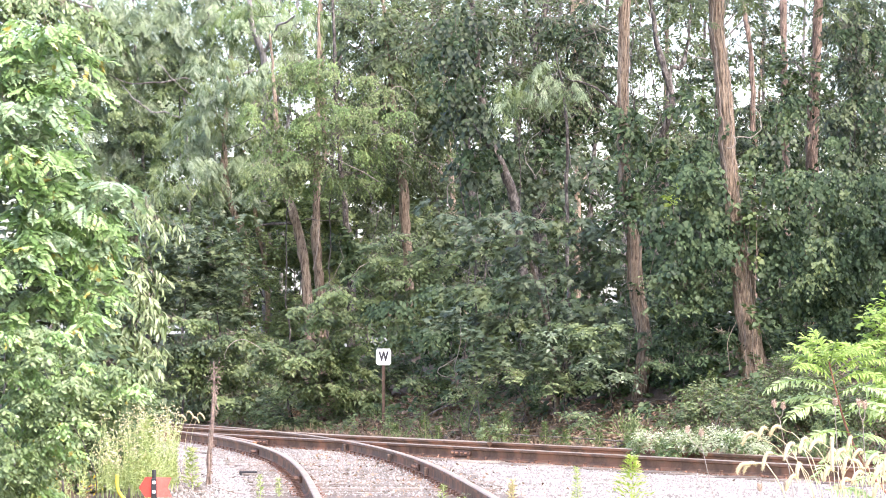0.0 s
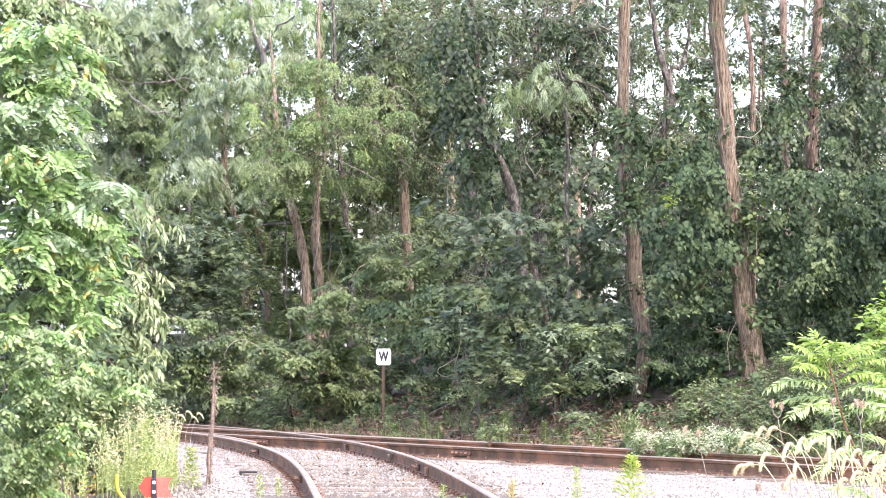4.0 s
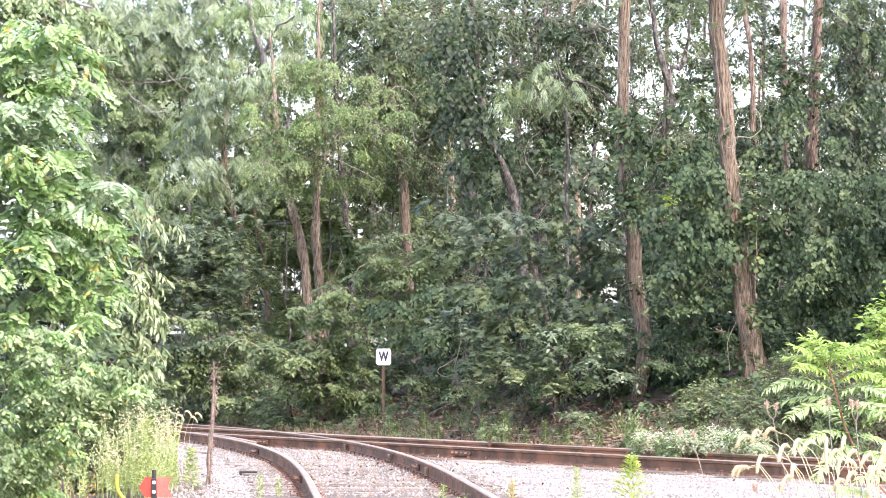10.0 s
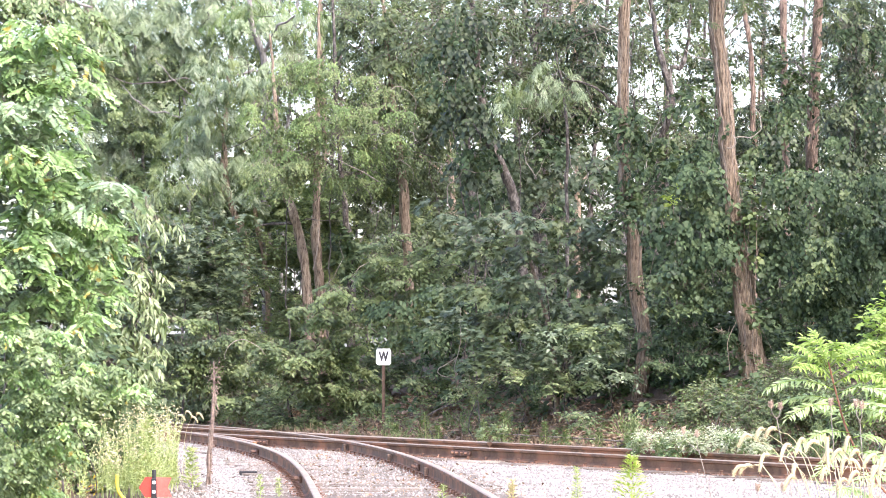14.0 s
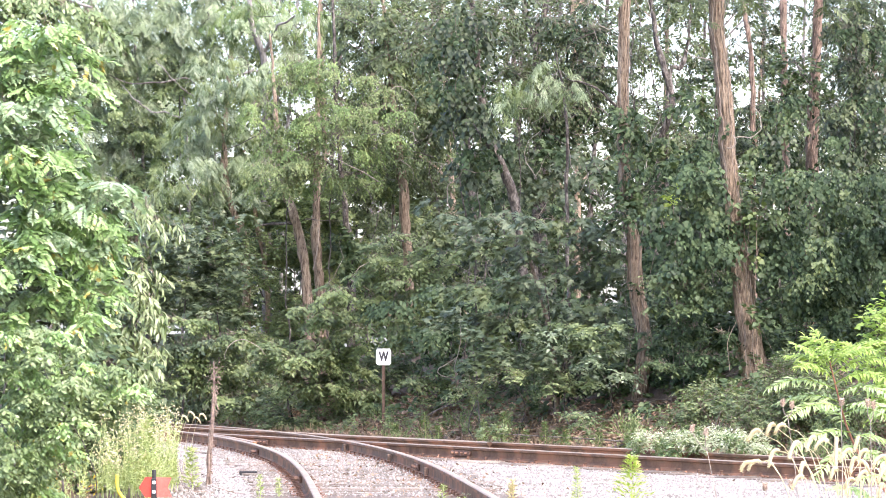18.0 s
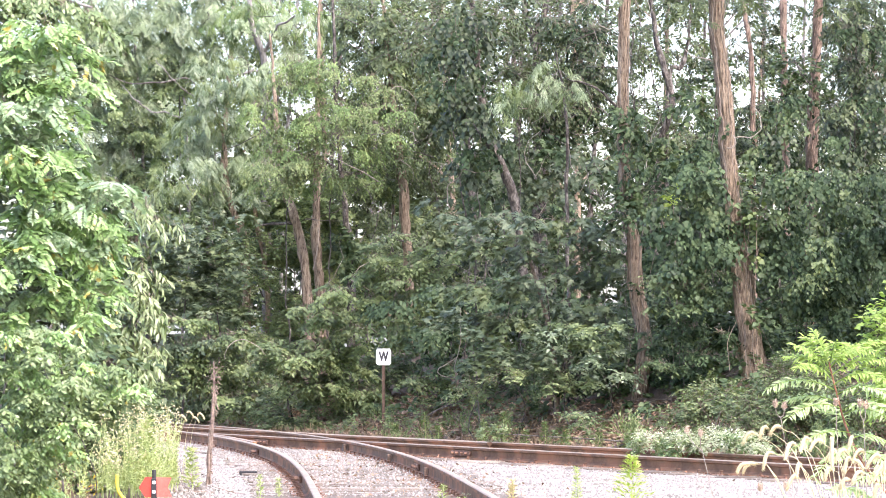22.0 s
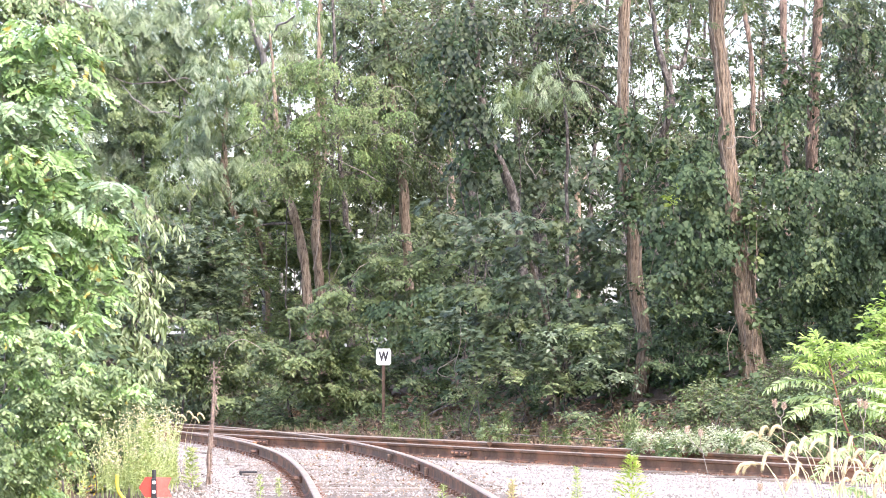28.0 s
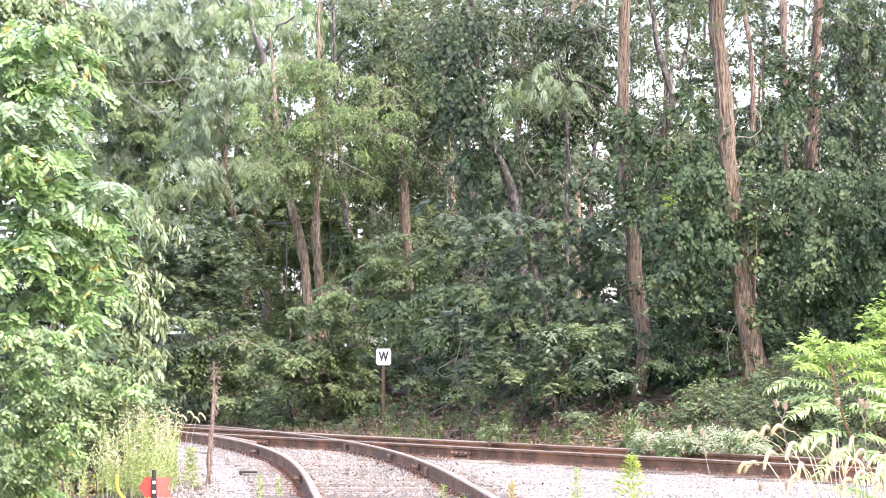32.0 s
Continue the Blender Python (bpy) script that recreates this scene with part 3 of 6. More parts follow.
        pts = np.array([(fx(q) + rng.normal() * 0.8 + (0.4 if fx is branch_x else 0), q, 0.025) for q in yy])
        lf.append(set_leaves("ovate", pts, rng.normal(size=(k, 3)) * [1, 1, 0.4], rng.normal(size=(k, 3)) * 0.5 + [0, 0, 1], rng.uniform(0.03, 0.07, k)))
    bits = []
    for i in range(90):
        q = rng.uniform(35, 56)
        p = np.array([branch_x(q) + rng.uniform(-2.3, 1.2), q, 0.02])
        d = unit(rng.normal(size=3) * [1, 1, 0.15])
        s = np.linspace(0, 1, 3)[:, None]
        bits.append(tube_arrays(p + d * rng.uniform(0.05, 0.3) * s + rng.normal(size=(3, 3)) * 0.006, np.linspace(0.004, 0.002, 3), 4))
    tagged(fast_mesh("dry_debris", *join_arrays(bits), M_DEAD), "dry brown stalks lying on the ballast", "debris", kind="stuff")
    tagged(fast_mesh("rust_flakes", *join_arrays(fl), M_FLAKE), "reddish rust flakes fallen beside the rails", "rust", kind="stuff")
    tagged(fast_mesh("fallen_leaves", *join_arrays(lf), M_LITTER), "tan fallen leaves scattered on the ballast", "leaf litter", kind="stuff")
    tagged(st, "loose pale grey crushed stones around rails and ties", "ballast", kind="stuff")


build_ballast()


# ---- whistle post ----
def build_sign():
    s = thing("whistle_sign", "square white sign with a black W on a rusty post", "sign", at=(-0.99, 66, 0.11))
    bm = bmesh.new()
    for dx, dy, w, d in ((0, 0, 0.05, 0.008), (-0.022, -0.016, 0.008, 0.03), (0.022, -0.016, 0.008, 0.03)):
        box(bm, (dx, dy, 0.6), (w, d, 1.4), None, 0.002)
    part("post", bm, M_POST, s, "rusty steel channel post")
    bm = bmesh.new()
    box(bm, (0, -0.036, 1.265), (0.25, 0.006, 0.275))
    edges = [e for e in bm.edges if abs(e.verts[0].co.y - e.verts[1].co.y) > 0.004]
    bmesh.ops.bevel(bm, geom=edges, offset=0.02, segments=4, affect="EDGES")
    plate = part("sign_plate", bm, M_WHITE, s, "white enamelled plate with rounded corners")
    cu = bpy.data.curves.new("letter", "FONT")
    cu.body, cu.size, cu.extrude, cu.align_x, cu.align_y = "W", 0.21, 0.001, "CENTER", "CENTER"
    cu.offset = 0.011
    tmp = new("letter_curve", cu)
    me = bpy.data.meshes.new_from_object(tmp)
    bpy.data.objects.remove(tmp)
    me.materials.append(M_BLACK)
    o = new("letter", me)
    o.parent = plate
    o.matrix_basis = pose(0, -0.0405, 1.265, 90, 0, 0) @ Matrix.Diagonal((0.68, 1.0, 1, 1))
    tagged(o, "black capital letter W")
    for z in (1.18, 1.35):
        bm = bmesh.new()
        bmesh.ops.create_cone(bm, cap_ends=True, segments=8, radius1=0.007, radius2=0.006, depth=0.006, matrix=pose(0, -0.041, z, 90, 0, 0))
        part("bolt", bm, M_RUST, plate)


build_sign()


def build_target():
    """Low switch stand target: two arrow plates on a dark shaft."""
    t = thing("switch_target", "faded red arrow-shaped switch target on a dark shaft", "switch target", at=(-2.75, 37.7, -0.03))
    u = 37.7 / 7000
    bm = bmesh.new()
    box(bm, (0, 0, 0.12), (0.05, 0.05, 0.24), None, 0.004)
    box(bm, (0, 0, 0.02), (0.3, 0.2, 0.05), None, 0.01)
    bmesh.ops.create_cone(bm, cap_ends=True, segments=12, radius1=0.02, radius2=0.02, depth=0.2, matrix=pose(0, 0, 0.22))
    part("shaft", bm, M_BLACK, t, "black painted shaft with a white notch")

    def plate(name, pts, paint):
        bm = bmesh.new()
        vs = [bm.verts.new((x, 0.004, z)) for x, z in pts]
        f = bm.faces.new(vs)
        r = bmesh.ops.extrude_face_region(bm, geom=[f])
        for v in r["geom"]:
            if isinstance(v, bmesh.types.BMVert):
                v.co.y -= 0.008
        bmesh.ops.recalc_face_normals(bm, faces=bm.faces)
        part(name, bm, paint, t)

    plate("arrow_head", [(-0.145, 0.15), (-0.085, 0.25), (-0.016, 0.25), (-0.016, 0.06), (-0.085, 0.06)], M_ORANGE)
    plate("arrow_tail", [(0.016, 0.06), (0.016, 0.25), (0.165, 0.245), (0.13, 0.155), (0.17, 0.065)], M_FADED)
    bm = bmesh.new()
    for z in (0.11, 0.2):
        box(bm, (0, -0.03, z), (0.03, 0.02, 0.03), None, 0.004)
    part("clamp", bm, M_WHITE, t, "pale clamp")
    # yellow hooked lever beside it
    l = thing("switch_lever", "yellow painted bent switch lever", "lever", at=(-3.1, 37.9, -0.03))
    tube("handle", [(0.15, 0, 0.0, 0.016), (0.06, 0, 0.03, 0.016), (0.0, 0, 0.1, 0.016), (-0.02, 0, 0.18, 0.016), (-0.018, 0, 0.27, 0.018)], M_YELLOWP, l, 10, 0.02)


build_target()


# ---- trees ----
def tree(label, trunks, crowns=(), mat=M_BARK, limbs=(), furrow=0.32, category="tree"):
    """trunks, limbs: rows x, y, z, radius. crowns: (material, clumps, leaf kind, leaf size, options)."""
    t = thing("tree", label, category)
    for pts in trunks:
        low = pts[0]
        ground = height(low[0], low[1]) - 0.15
        pts = list(pts)
        if low[2] > ground:
            pts = [(low[0], low[1], ground, low[3] * 1.15)] + pts
        tube("trunk", pts, mat, t, 56 if low[3] > 0.1 else 24, 0.08, furrow, crook=0.025)
    for pts in limbs:
        tube("limb", pts, M_DARKBARK if mat is M_BARK else mat, t, 8, 0.06, crook=0.08)
    for m, clumps, kind, size, more in crowns:
        crown(t, m, clumps, kind, size, **more)
    return t


def shrub(label, mat, clumps, kind, size, name="shrub", stems=3, thick=0.018, **more):
    t = thing(name, label, name)
    for c in clumps[:3]:
        for _ in range(stems):
            gx, gy = c[0] + rng.normal() * 0.2, c[1] + rng.normal() * 0.2
            gz = height(gx, gy) - 0.05
            if c[2] - gz < 0.25:
                continue
            tube("stem", [(gx, gy, gz, thick), ((gx + c[0]) / 2 + rng.normal() * 0.1, gy, (gz + c[2]) / 2, thick * 0.7), (c[0] + rng.normal() * c[3] * 0.4, c[1], c[2] + rng.normal() * c[5] * 0.3, 0.006)], M_TWIG, t, 6, 0.12)
    crown(t, mat, clumps, kind, size, **more)
    return t


def build_woods():
    # the two large trees beside the line
    tree("tall locust tree with furrowed brown bark and climbing vines",
         [[(4.68, 60, 1.00, 0.180), (4.62, 60, 1.65, 0.141), (4.52, 60, 2.50, 0.116), (4.43, 60, 3.36, 0.111), (4.35, 60, 4.22, 0.107), (4.28, 60, 5.25, 0.107), (4.17, 60, 6.28, 0.094), (4.13, 60, 7.48, 0.099), (4.04, 60, 9.02, 0.077)],
          [(4.79, 60.3, 1.05, 0.129), (4.69, 60.3, 2.16, 0.095), (4.54, 60.25, 3.20, 0.060), (4.42, 60.15, 4.05, 0.017)]],
         [(M_IVY, [(4.85, 60, 3.36, 0.34, 0.5, 0.77, 1), (4.81, 60, 1.99, 0.34, 0.4, 0.26, 1.5), (4.47, 59.5, 1.98, 0.21, 0.2, 0.14, 1.4), (4.52, 59.6, 3.77, 0.19, 0.2, 0.12, 1), (4.31, 59.6, 5.05, 0.17, 0.2, 0.12, 0.8), (3.91, 60, 4.22, 0.43, 0.8, 0.43, 1.2), (3.99, 60, 5.42, 0.43, 0.8, 0.51, 0.8)], "round", 0.085, {"twigs": 0.003}),
          (M_WOOD, [(4.17, 60, 8.08, 2.23, 2.5, 1.20, 0.8), (5.54, 61, 7.40, 1.39, 2, 0.70, 0.8)], "locust", 0.3, {"per_twig": 4})])
    tree("tall locust tree with reddish furrowed bark wrapped in vines",
         [[(3.09, 62, 0.93, 0.111), (3.14, 62, 1.66, 0.093), (3.01, 62, 2.54, 0.115), (2.98, 62, 3.16, 0.093), (2.86, 62, 3.96, 0.084), (2.82, 62, 5.20, 0.080), (2.84, 62, 6.44, 0.080), (2.85, 62, 7.86, 0.080), (2.80, 62, 9.27, 0.062)]],
         [(M_IVY, [(2.87, 61.6, 4.82, 0.26, 0.3, 0.44, 1.2), (2.78, 61.6, 3.68, 0.25, 0.3, 0.31, 1.6), (3.24, 62, 4.14, 0.40, 0.7, 0.53, 1.5), (3.00, 61.5, 2.36, 0.31, 0.3, 0.14, 1.2), (2.79, 61.8, 1.30, 0.26, 0.5, 0.44, 0.8)], "round", 0.085, {"twigs": 0.003}),
          (M_WOOD, [(2.71, 62, 8.21, 2.13, 2.5, 1.15, 0.8)], "locust", 0.3, {"per_twig": 4})],
         limbs=[[(2.83, 62, 5.07, 0.027), (2.60, 61.8, 5.35, 0.022), (2.30, 61.6, 5.57, 0.015), (1.90, 61.5, 5.74, 0.009)]])
    # twin trees
    tree("twin slender locust trunks with pale furrowed bark",
         [[(-2.61, 78, 1.74, 0.095), (-2.69, 78, 2.85, 0.089), (-2.83, 78, 3.74, 0.084), (-2.96, 78, 4.24, 0.078), (-3.16, 78.4, 4.76, 0.073), (-3.30, 78.6, 6.01, 0.051), (-3.41, 79, 7.16, 0.028), (-3.48, 79, 7.83, 0.017)],
          [(-2.36, 78.3, 1.74, 0.095), (-2.44, 78.3, 2.86, 0.089), (-2.53, 78.3, 3.75, 0.089), (-2.51, 78.4, 4.43, 0.078), (-2.48, 78.6, 7.33, 0.034), (-2.44, 79, 9.12, 0.022)]],
         [(M_YELLOW, [(-2.9, 77.6, 4.62, 0.4, 0.5, 0.2, 1.0), (-2.3, 77.6, 4.7, 0.4, 0.5, 0.2, 1.0)], "ovate", 0.055, {"droop": 0.5, "cap": True})],
         limbs=[[(-2.99, 78, 4.02, 0.033), (-3.26, 77.5, 3.97, 0.028), (-3.63, 77.2, 3.90, 0.017)]])
    tree("pale grey limbed tree with drooping light foliage",
         [[(-3.65, 82, 4.92, 0.088), (-3.68, 82, 6.44, 0.082), (-3.74, 82, 7.61, 0.070), (-3.97, 82, 8.32, 0.059), (-4.08, 82, 9.49, 0.035)]],
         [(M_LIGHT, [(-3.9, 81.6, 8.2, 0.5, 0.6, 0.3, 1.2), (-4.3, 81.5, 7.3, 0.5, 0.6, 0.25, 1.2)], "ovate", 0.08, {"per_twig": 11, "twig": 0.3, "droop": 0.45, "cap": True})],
         mat=M_GREYBARK, furrow=0.08,
         limbs=[[(-3.70, 82, 7.26, 0.041), (-4.01, 81.5, 7.28, 0.029), (-4.21, 81, 7.19, 0.023), (-4.44, 81, 7.25, 0.012)], [(-3.73, 82, 7.73, 0.035), (-3.42, 81.5, 8.16, 0.023), (-3.05, 81, 8.35, 0.017)],
                [(-5.26, 81.5, 6.27, 0.016), (-5.66, 80.6, 6.38, 0.016), (-6.01, 80.6, 6.44, 0.015), (-6.29, 80.6, 6.67, 0.012), (-6.58, 80.8, 6.96, 0.008)], [(-5.03, 81.5, 6.65, 0.014), (-5.5, 80.8, 7.0, 0.012), (-5.9, 80.8, 7.45, 0.008)]])
    tree("dark limb reaching over a gap in the leaves", [[(-4.9, 83, 3.0, 0.05), (-5.0, 82.5, 6.0, 0.035), (-5.15, 81.6, 7.05, 0.02), (-5.79, 81, 7.0, 0.017), (-6.37, 81, 6.98, 0.013), (-6.84, 81, 7.14, 0.008)]], mat=M_DARKBARK, furrow=0)
    tree("slim brown tree trunk among dark foliage",
         [[(-3.98, 80, 2.20, 0.080), (-4.02, 80, 3.69, 0.080), (-4.33, 80, 4.60, 0.063), (-4.41, 80, 5.40, 0.040), (-4.48, 80, 5.97, 0.023), (-4.62, 80, 6.43, 0.011)], [(-3.54, 80, 2.43, 0.046), (-3.61, 80, 3.23, 0.046), (-3.76, 80, 4.03, 0.040), (-3.82, 80, 4.72, 0.023), (-3.85, 80, 5.29, 0.011)]],
         [(M_DARKMAPLE, [(-4.99, 77, 3.71, 0.82, 1.5, 0.55, 2.6), (-5.05, 77, 3.16, 0.49, 1.3, 0.44, 2.6), (-4.28, 76, 3.14, 0.65, 1.2, 0.65, 2), (-4.50, 77, 2.17, 0.55, 1, 0.49, 2.4)], "maple", 0.12, {"per_twig": 5})])
    tree("brown furrowed trunk behind the shrubs",
         [[(-0.66, 80, 2.20, 0.074), (-0.73, 80, 3.57, 0.091), (-0.82, 80, 4.83, 0.086), (-0.96, 80, 6.09, 0.069), (-1.07, 80, 7.00, 0.051), (-1.19, 80, 8.37, 0.040), (-1.23, 80, 9.52, 0.029)]],
         [(M_WOOD, [(-1.07, 80, 7.69, 1.26, 2, 1.14, 1.8), (-1.67, 81, 6.38, 0.81, 1.5, 0.93, 1.4), (-0.27, 80, 6.43, 0.91, 1.5, 0.91, 1.4), (-1.42, 80, 5.17, 0.69, 1.2, 0.69, 1.3)], "ovate", 0.1, {"droop": 0.4})],
         limbs=[[(-1.02, 80, 5.63, 0.040), (-1.18, 79.5, 5.89, 0.034), (-1.40, 79, 6.09, 0.023)], [(-1.65, 80, 5.06, 0.034), (-2.09, 79.5, 5.15, 0.034), (-2.37, 79.5, 5.32, 0.028)]])
    tree("slender dark trunk clad in ivy",
         [[(-1.83, 79, 2.19, 0.079), (-1.87, 79, 3.55, 0.079), (-1.99, 79, 4.56, 0.051), (-2.12, 79, 6.25, 0.040), (-2.19, 79, 8.06, 0.028), (-2.23, 79, 9.19, 0.017)]],
         [(M_IVY, [(-1.87, 78.8, 3.65, 0.27, 0.35, 0.68, 3)], "round", 0.1, {})], mat=M_DARKBARK)
    tree("dark leaning tree trunk with mottled bark",
         [[(1.41, 70, 3.00, 0.085), (1.31, 70, 3.90, 0.085), (1.16, 70, 4.50, 0.085), (0.94, 70, 4.95, 0.085), (0.74, 70, 5.40, 0.075), (0.66, 70, 6.20, 0.065), (0.56, 70, 7.10, 0.055), (0.46, 70, 8.30, 0.040)]],
         [(M_IVY, [(0.46, 70, 6.40, 0.45, 0.8, 1.10, 2.4), (0.61, 69.6, 5.07, 0.20, 0.4, 0.60, 1.6)], "round", 0.085, {"twigs": 0.003}),
          (M_WOOD, [(0.16, 71, 7.38, 1.12, 2, 0.91, 1.5), (1.18, 71, 6.16, 0.71, 1.5, 0.81, 1.2)], "ovate", 0.08, {"droop": 0.3, "twigs": 0.004})], mat=M_DARKBARK, furrow=0.14)
    tree("forked grey tree trunk high in the wood",
         [[(1.91, 76, 2.81, 0.092), (1.86, 76, 6.07, 0.081), (1.80, 76, 7.21, 0.076), (1.64, 76, 7.81, 0.054), (1.53, 76, 8.46, 0.049)], [(1.80, 76, 7.15, 0.065), (1.93, 76, 7.81, 0.054), (2.04, 76, 8.46, 0.054)],
          [(0.77, 79, 2.19, 0.090), (0.65, 79, 3.77, 0.085), (0.52, 79, 5.13, 0.068), (0.35, 79, 7.83, 0.051)], [(1.44, 77, 3.93, 0.055), (1.41, 77, 6.13, 0.049), (1.33, 77, 8.33, 0.044)]],
         [(M_WOOD, [(1.91, 76, 7.59, 1.19, 2, 0.98, 1.3), (2.28, 74, 6.16, 0.85, 1.4, 0.74, 1.8), (1.54, 74, 4.99, 0.95, 1.4, 0.63, 1.4)], "ovate", 0.08, {"droop": 0.3, "twigs": 0.004})], mat=M_DARKBARK, furrow=0.14)
    tree("leaning thin tree against the open sky",
         [[(4.03, 74, 4.99, 0.069), (4.29, 74, 6.10, 0.063), (4.03, 74, 7.21, 0.053), (3.87, 74, 8.27, 0.042)], [(4.21, 74, 6.26, 0.037), (4.45, 74, 6.79, 0.048), (4.56, 74, 7.11, 0.032), (4.63, 74, 7.64, 0.021), (4.67, 74, 8.48, 0.016)]],
         [(M_WOOD, [(4.24, 75, 7.51, 0.86, 1.5, 0.86, 0.7), (4.40, 74, 5.63, 0.85, 1.4, 0.63, 1.2)], "ovate", 0.085, {"droop": 0.3, "twigs": 0.004})], mat=M_DARKBARK, furrow=0.12)
    tree("brown locust trunk with vines high up",
         [[(6.45, 70, 2.10, 0.110), (6.55, 70, 5.30, 0.098), (6.62, 70, 6.70, 0.080), (6.68, 70, 8.30, 0.062)], [(6.34, 73, 2.75, 0.073), (6.32, 73, 5.57, 0.068), (6.30, 73, 7.97, 0.057)], [(5.90, 75, 4.94, 0.048), (5.85, 75, 6.97, 0.048), (5.69, 75, 8.26, 0.043)]],
         [(M_IVY, [(6.27, 69, 6.52, 0.44, 0.8, 0.49, 1.5), (6.28, 72, 6.13, 0.41, 0.8, 0.82, 1.3), (6.76, 70, 6.10, 0.30, 0.6, 0.60, 0.7)], "round", 0.085, {"twigs": 0.003}),
          (M_SHADEDLEAF, [(7.67, 71, 6.47, 0.51, 1, 0.61, 2.4), (7.36, 71, 5.35, 0.61, 1, 0.41, 2.4), (7.39, 68, 5.47, 0.49, 1, 0.58, 2.4), (6.76, 69, 5.49, 0.39, 1, 0.39, 1.6), (7.36, 72, 7.26, 0.82, 1.5, 0.93, 1.2), (6.04, 76, 7.59, 0.98, 1.5, 0.76, 0.7), (7.57, 74, 6.05, 0.74, 1.5, 0.42, 0.5), (2.81, 74, 7.21, 0.63, 1.5, 0.85, 1.2)], "ovate", 0.085, {"droop": 0.3, "twigs": 0.004})], mat=M_REDBARK)
    # a pale feathery bough
    tree("slender tree with a pale feathery hanging bough", [[(2.16, 67, 0.72, 0.034), (2.11, 67, 3.60, 0.029), (2.07, 67, 5.51, 0.024), (1.92, 67, 6.56, 0.014)]],
         mat=M_DARKBARK, furrow=0.1,
         limbs=[[(2.07, 67, 5.89, 0.019), (1.67, 66.6, 5.87, 0.014), (1.19, 66.2, 5.72, 0.009)]])
    # understorey
    tree("slim stem of a young maple", [[(1.81, 63.0, 0.76, 0.045), (1.72, 63.0, 1.66, 0.036), (1.49, 63.0, 2.56, 0.031), (1.22, 63.0, 3.46, 0.022)]], mat=M_TWIG, furrow=0)
    shrub("dark green bushes at the foot of the wood", M_SHRUB, [(-4.28, 76, 1.40, 0.76, 1.2, 0.54, 2.4), (-5.21, 77, 0.96, 0.66, 1, 0.55, 2.4), (-3.74, 74, 0.66, 0.95, 1, 0.48, 2.4), (-4.71, 76, 0.42, 0.76, 0.8, 0.43, 2.2), (-2.88, 71, 0.43, 0.61, 0.7, 0.30, 2)], "ovate", 0.08, twigs=0.003)
    shrub("low bushy plants with grey-green leaves under the trees", M_SHRUB, [(3.85, 56, 0.71, 0.44, 0.5, 0.26, 3), (4.21, 55, 0.66, 0.43, 0.5, 0.25, 3), (4.76, 55, 1.07, 0.35, 0.5, 0.31, 3), (4.75, 54, 0.54, 0.39, 0.4, 0.27, 3), (3.87, 53.5, 0.47, 0.38, 0.4, 0.19, 3), (4.81, 57, 0.90, 0.29, 0.4, 0.24, 3), (5.06, 54, 0.85, 0.39, 0.4, 0.39, 3), (5.42, 53, 0.63, 0.45, 0.4, 0.38, 3), (3.33, 56, 0.51, 0.40, 0.4, 0.20, 2), (5.42, 57, 1.22, 0.41, 0.4, 0.33, 3), (3.74, 58, 0.89, 0.29, 0.4, 0.17, 2)], "ovate", 0.06, twigs=0.003)


def mass(label, mats, y, lobes, kind, size, cover, step, name="tree", thick=0.8, gaps=0.1, bole=0.018, bark=None, stems=2, **more):
    """Leafage in nodding boughs over rounded lobes (x, z, rx, rz) at the depth y; mats: materials, mixed bough by bough. A stem from the ground carries each of the first lobes."""
    t = thing(name, label, name)
    sets = [[] for _ in mats]
    for n, (x, z, rx, rz) in enumerate(lobes):
        rows = max(1, round(2 * rz / (step * 0.7)))
        for k in range(rows):
            w = -1 + (2 * k + 1) / rows
            half = sqrt(1 - w * w)
            cols = max(1, round(2 * rx * half / step))
            for i in range(cols):
                if rng.random() < gaps:
                    continue
                q = (-1 + (2 * i + 1) / cols) * half
                r = step * rng.uniform(0.38, 0.66)
                sets[rng.integers(len(mats))].append((x + q * rx + rng.normal() * step * 0.25, y - thick * sqrt(max(0, 1 - q * q - w * w)) + rng.normal() * 0.35 * thick, z + w * rz + rng.normal() * step * 0.2, r * 1.3, r * 1.1, r * rng.uniform(0.4, 0.65), cover * 1.7))
        if n < stems:
            gx = x + rng.normal() * 0.15
            gz = height(gx, y) - 0.05
            tube("stem", [(gx, y + 0.3, gz, bole), (gx + rng.normal() * 0.15, y + 0.3, gz * 0.6 + z * 0.4, bole * 0.8), (x + rng.normal() * 0.15, y + 0.2, z, bole * 0.5), (x + rng.normal() * rx * 0.4, y, z + rz * 0.7, bole * 0.2)], bark or M_DARKBARK, t, 7, 0.15, crook=0.06)
    for m, clumps in zip(mats, sets):
        if clumps:
            crown(t, m, clumps, kind, size, cap=True, **more)
    return t


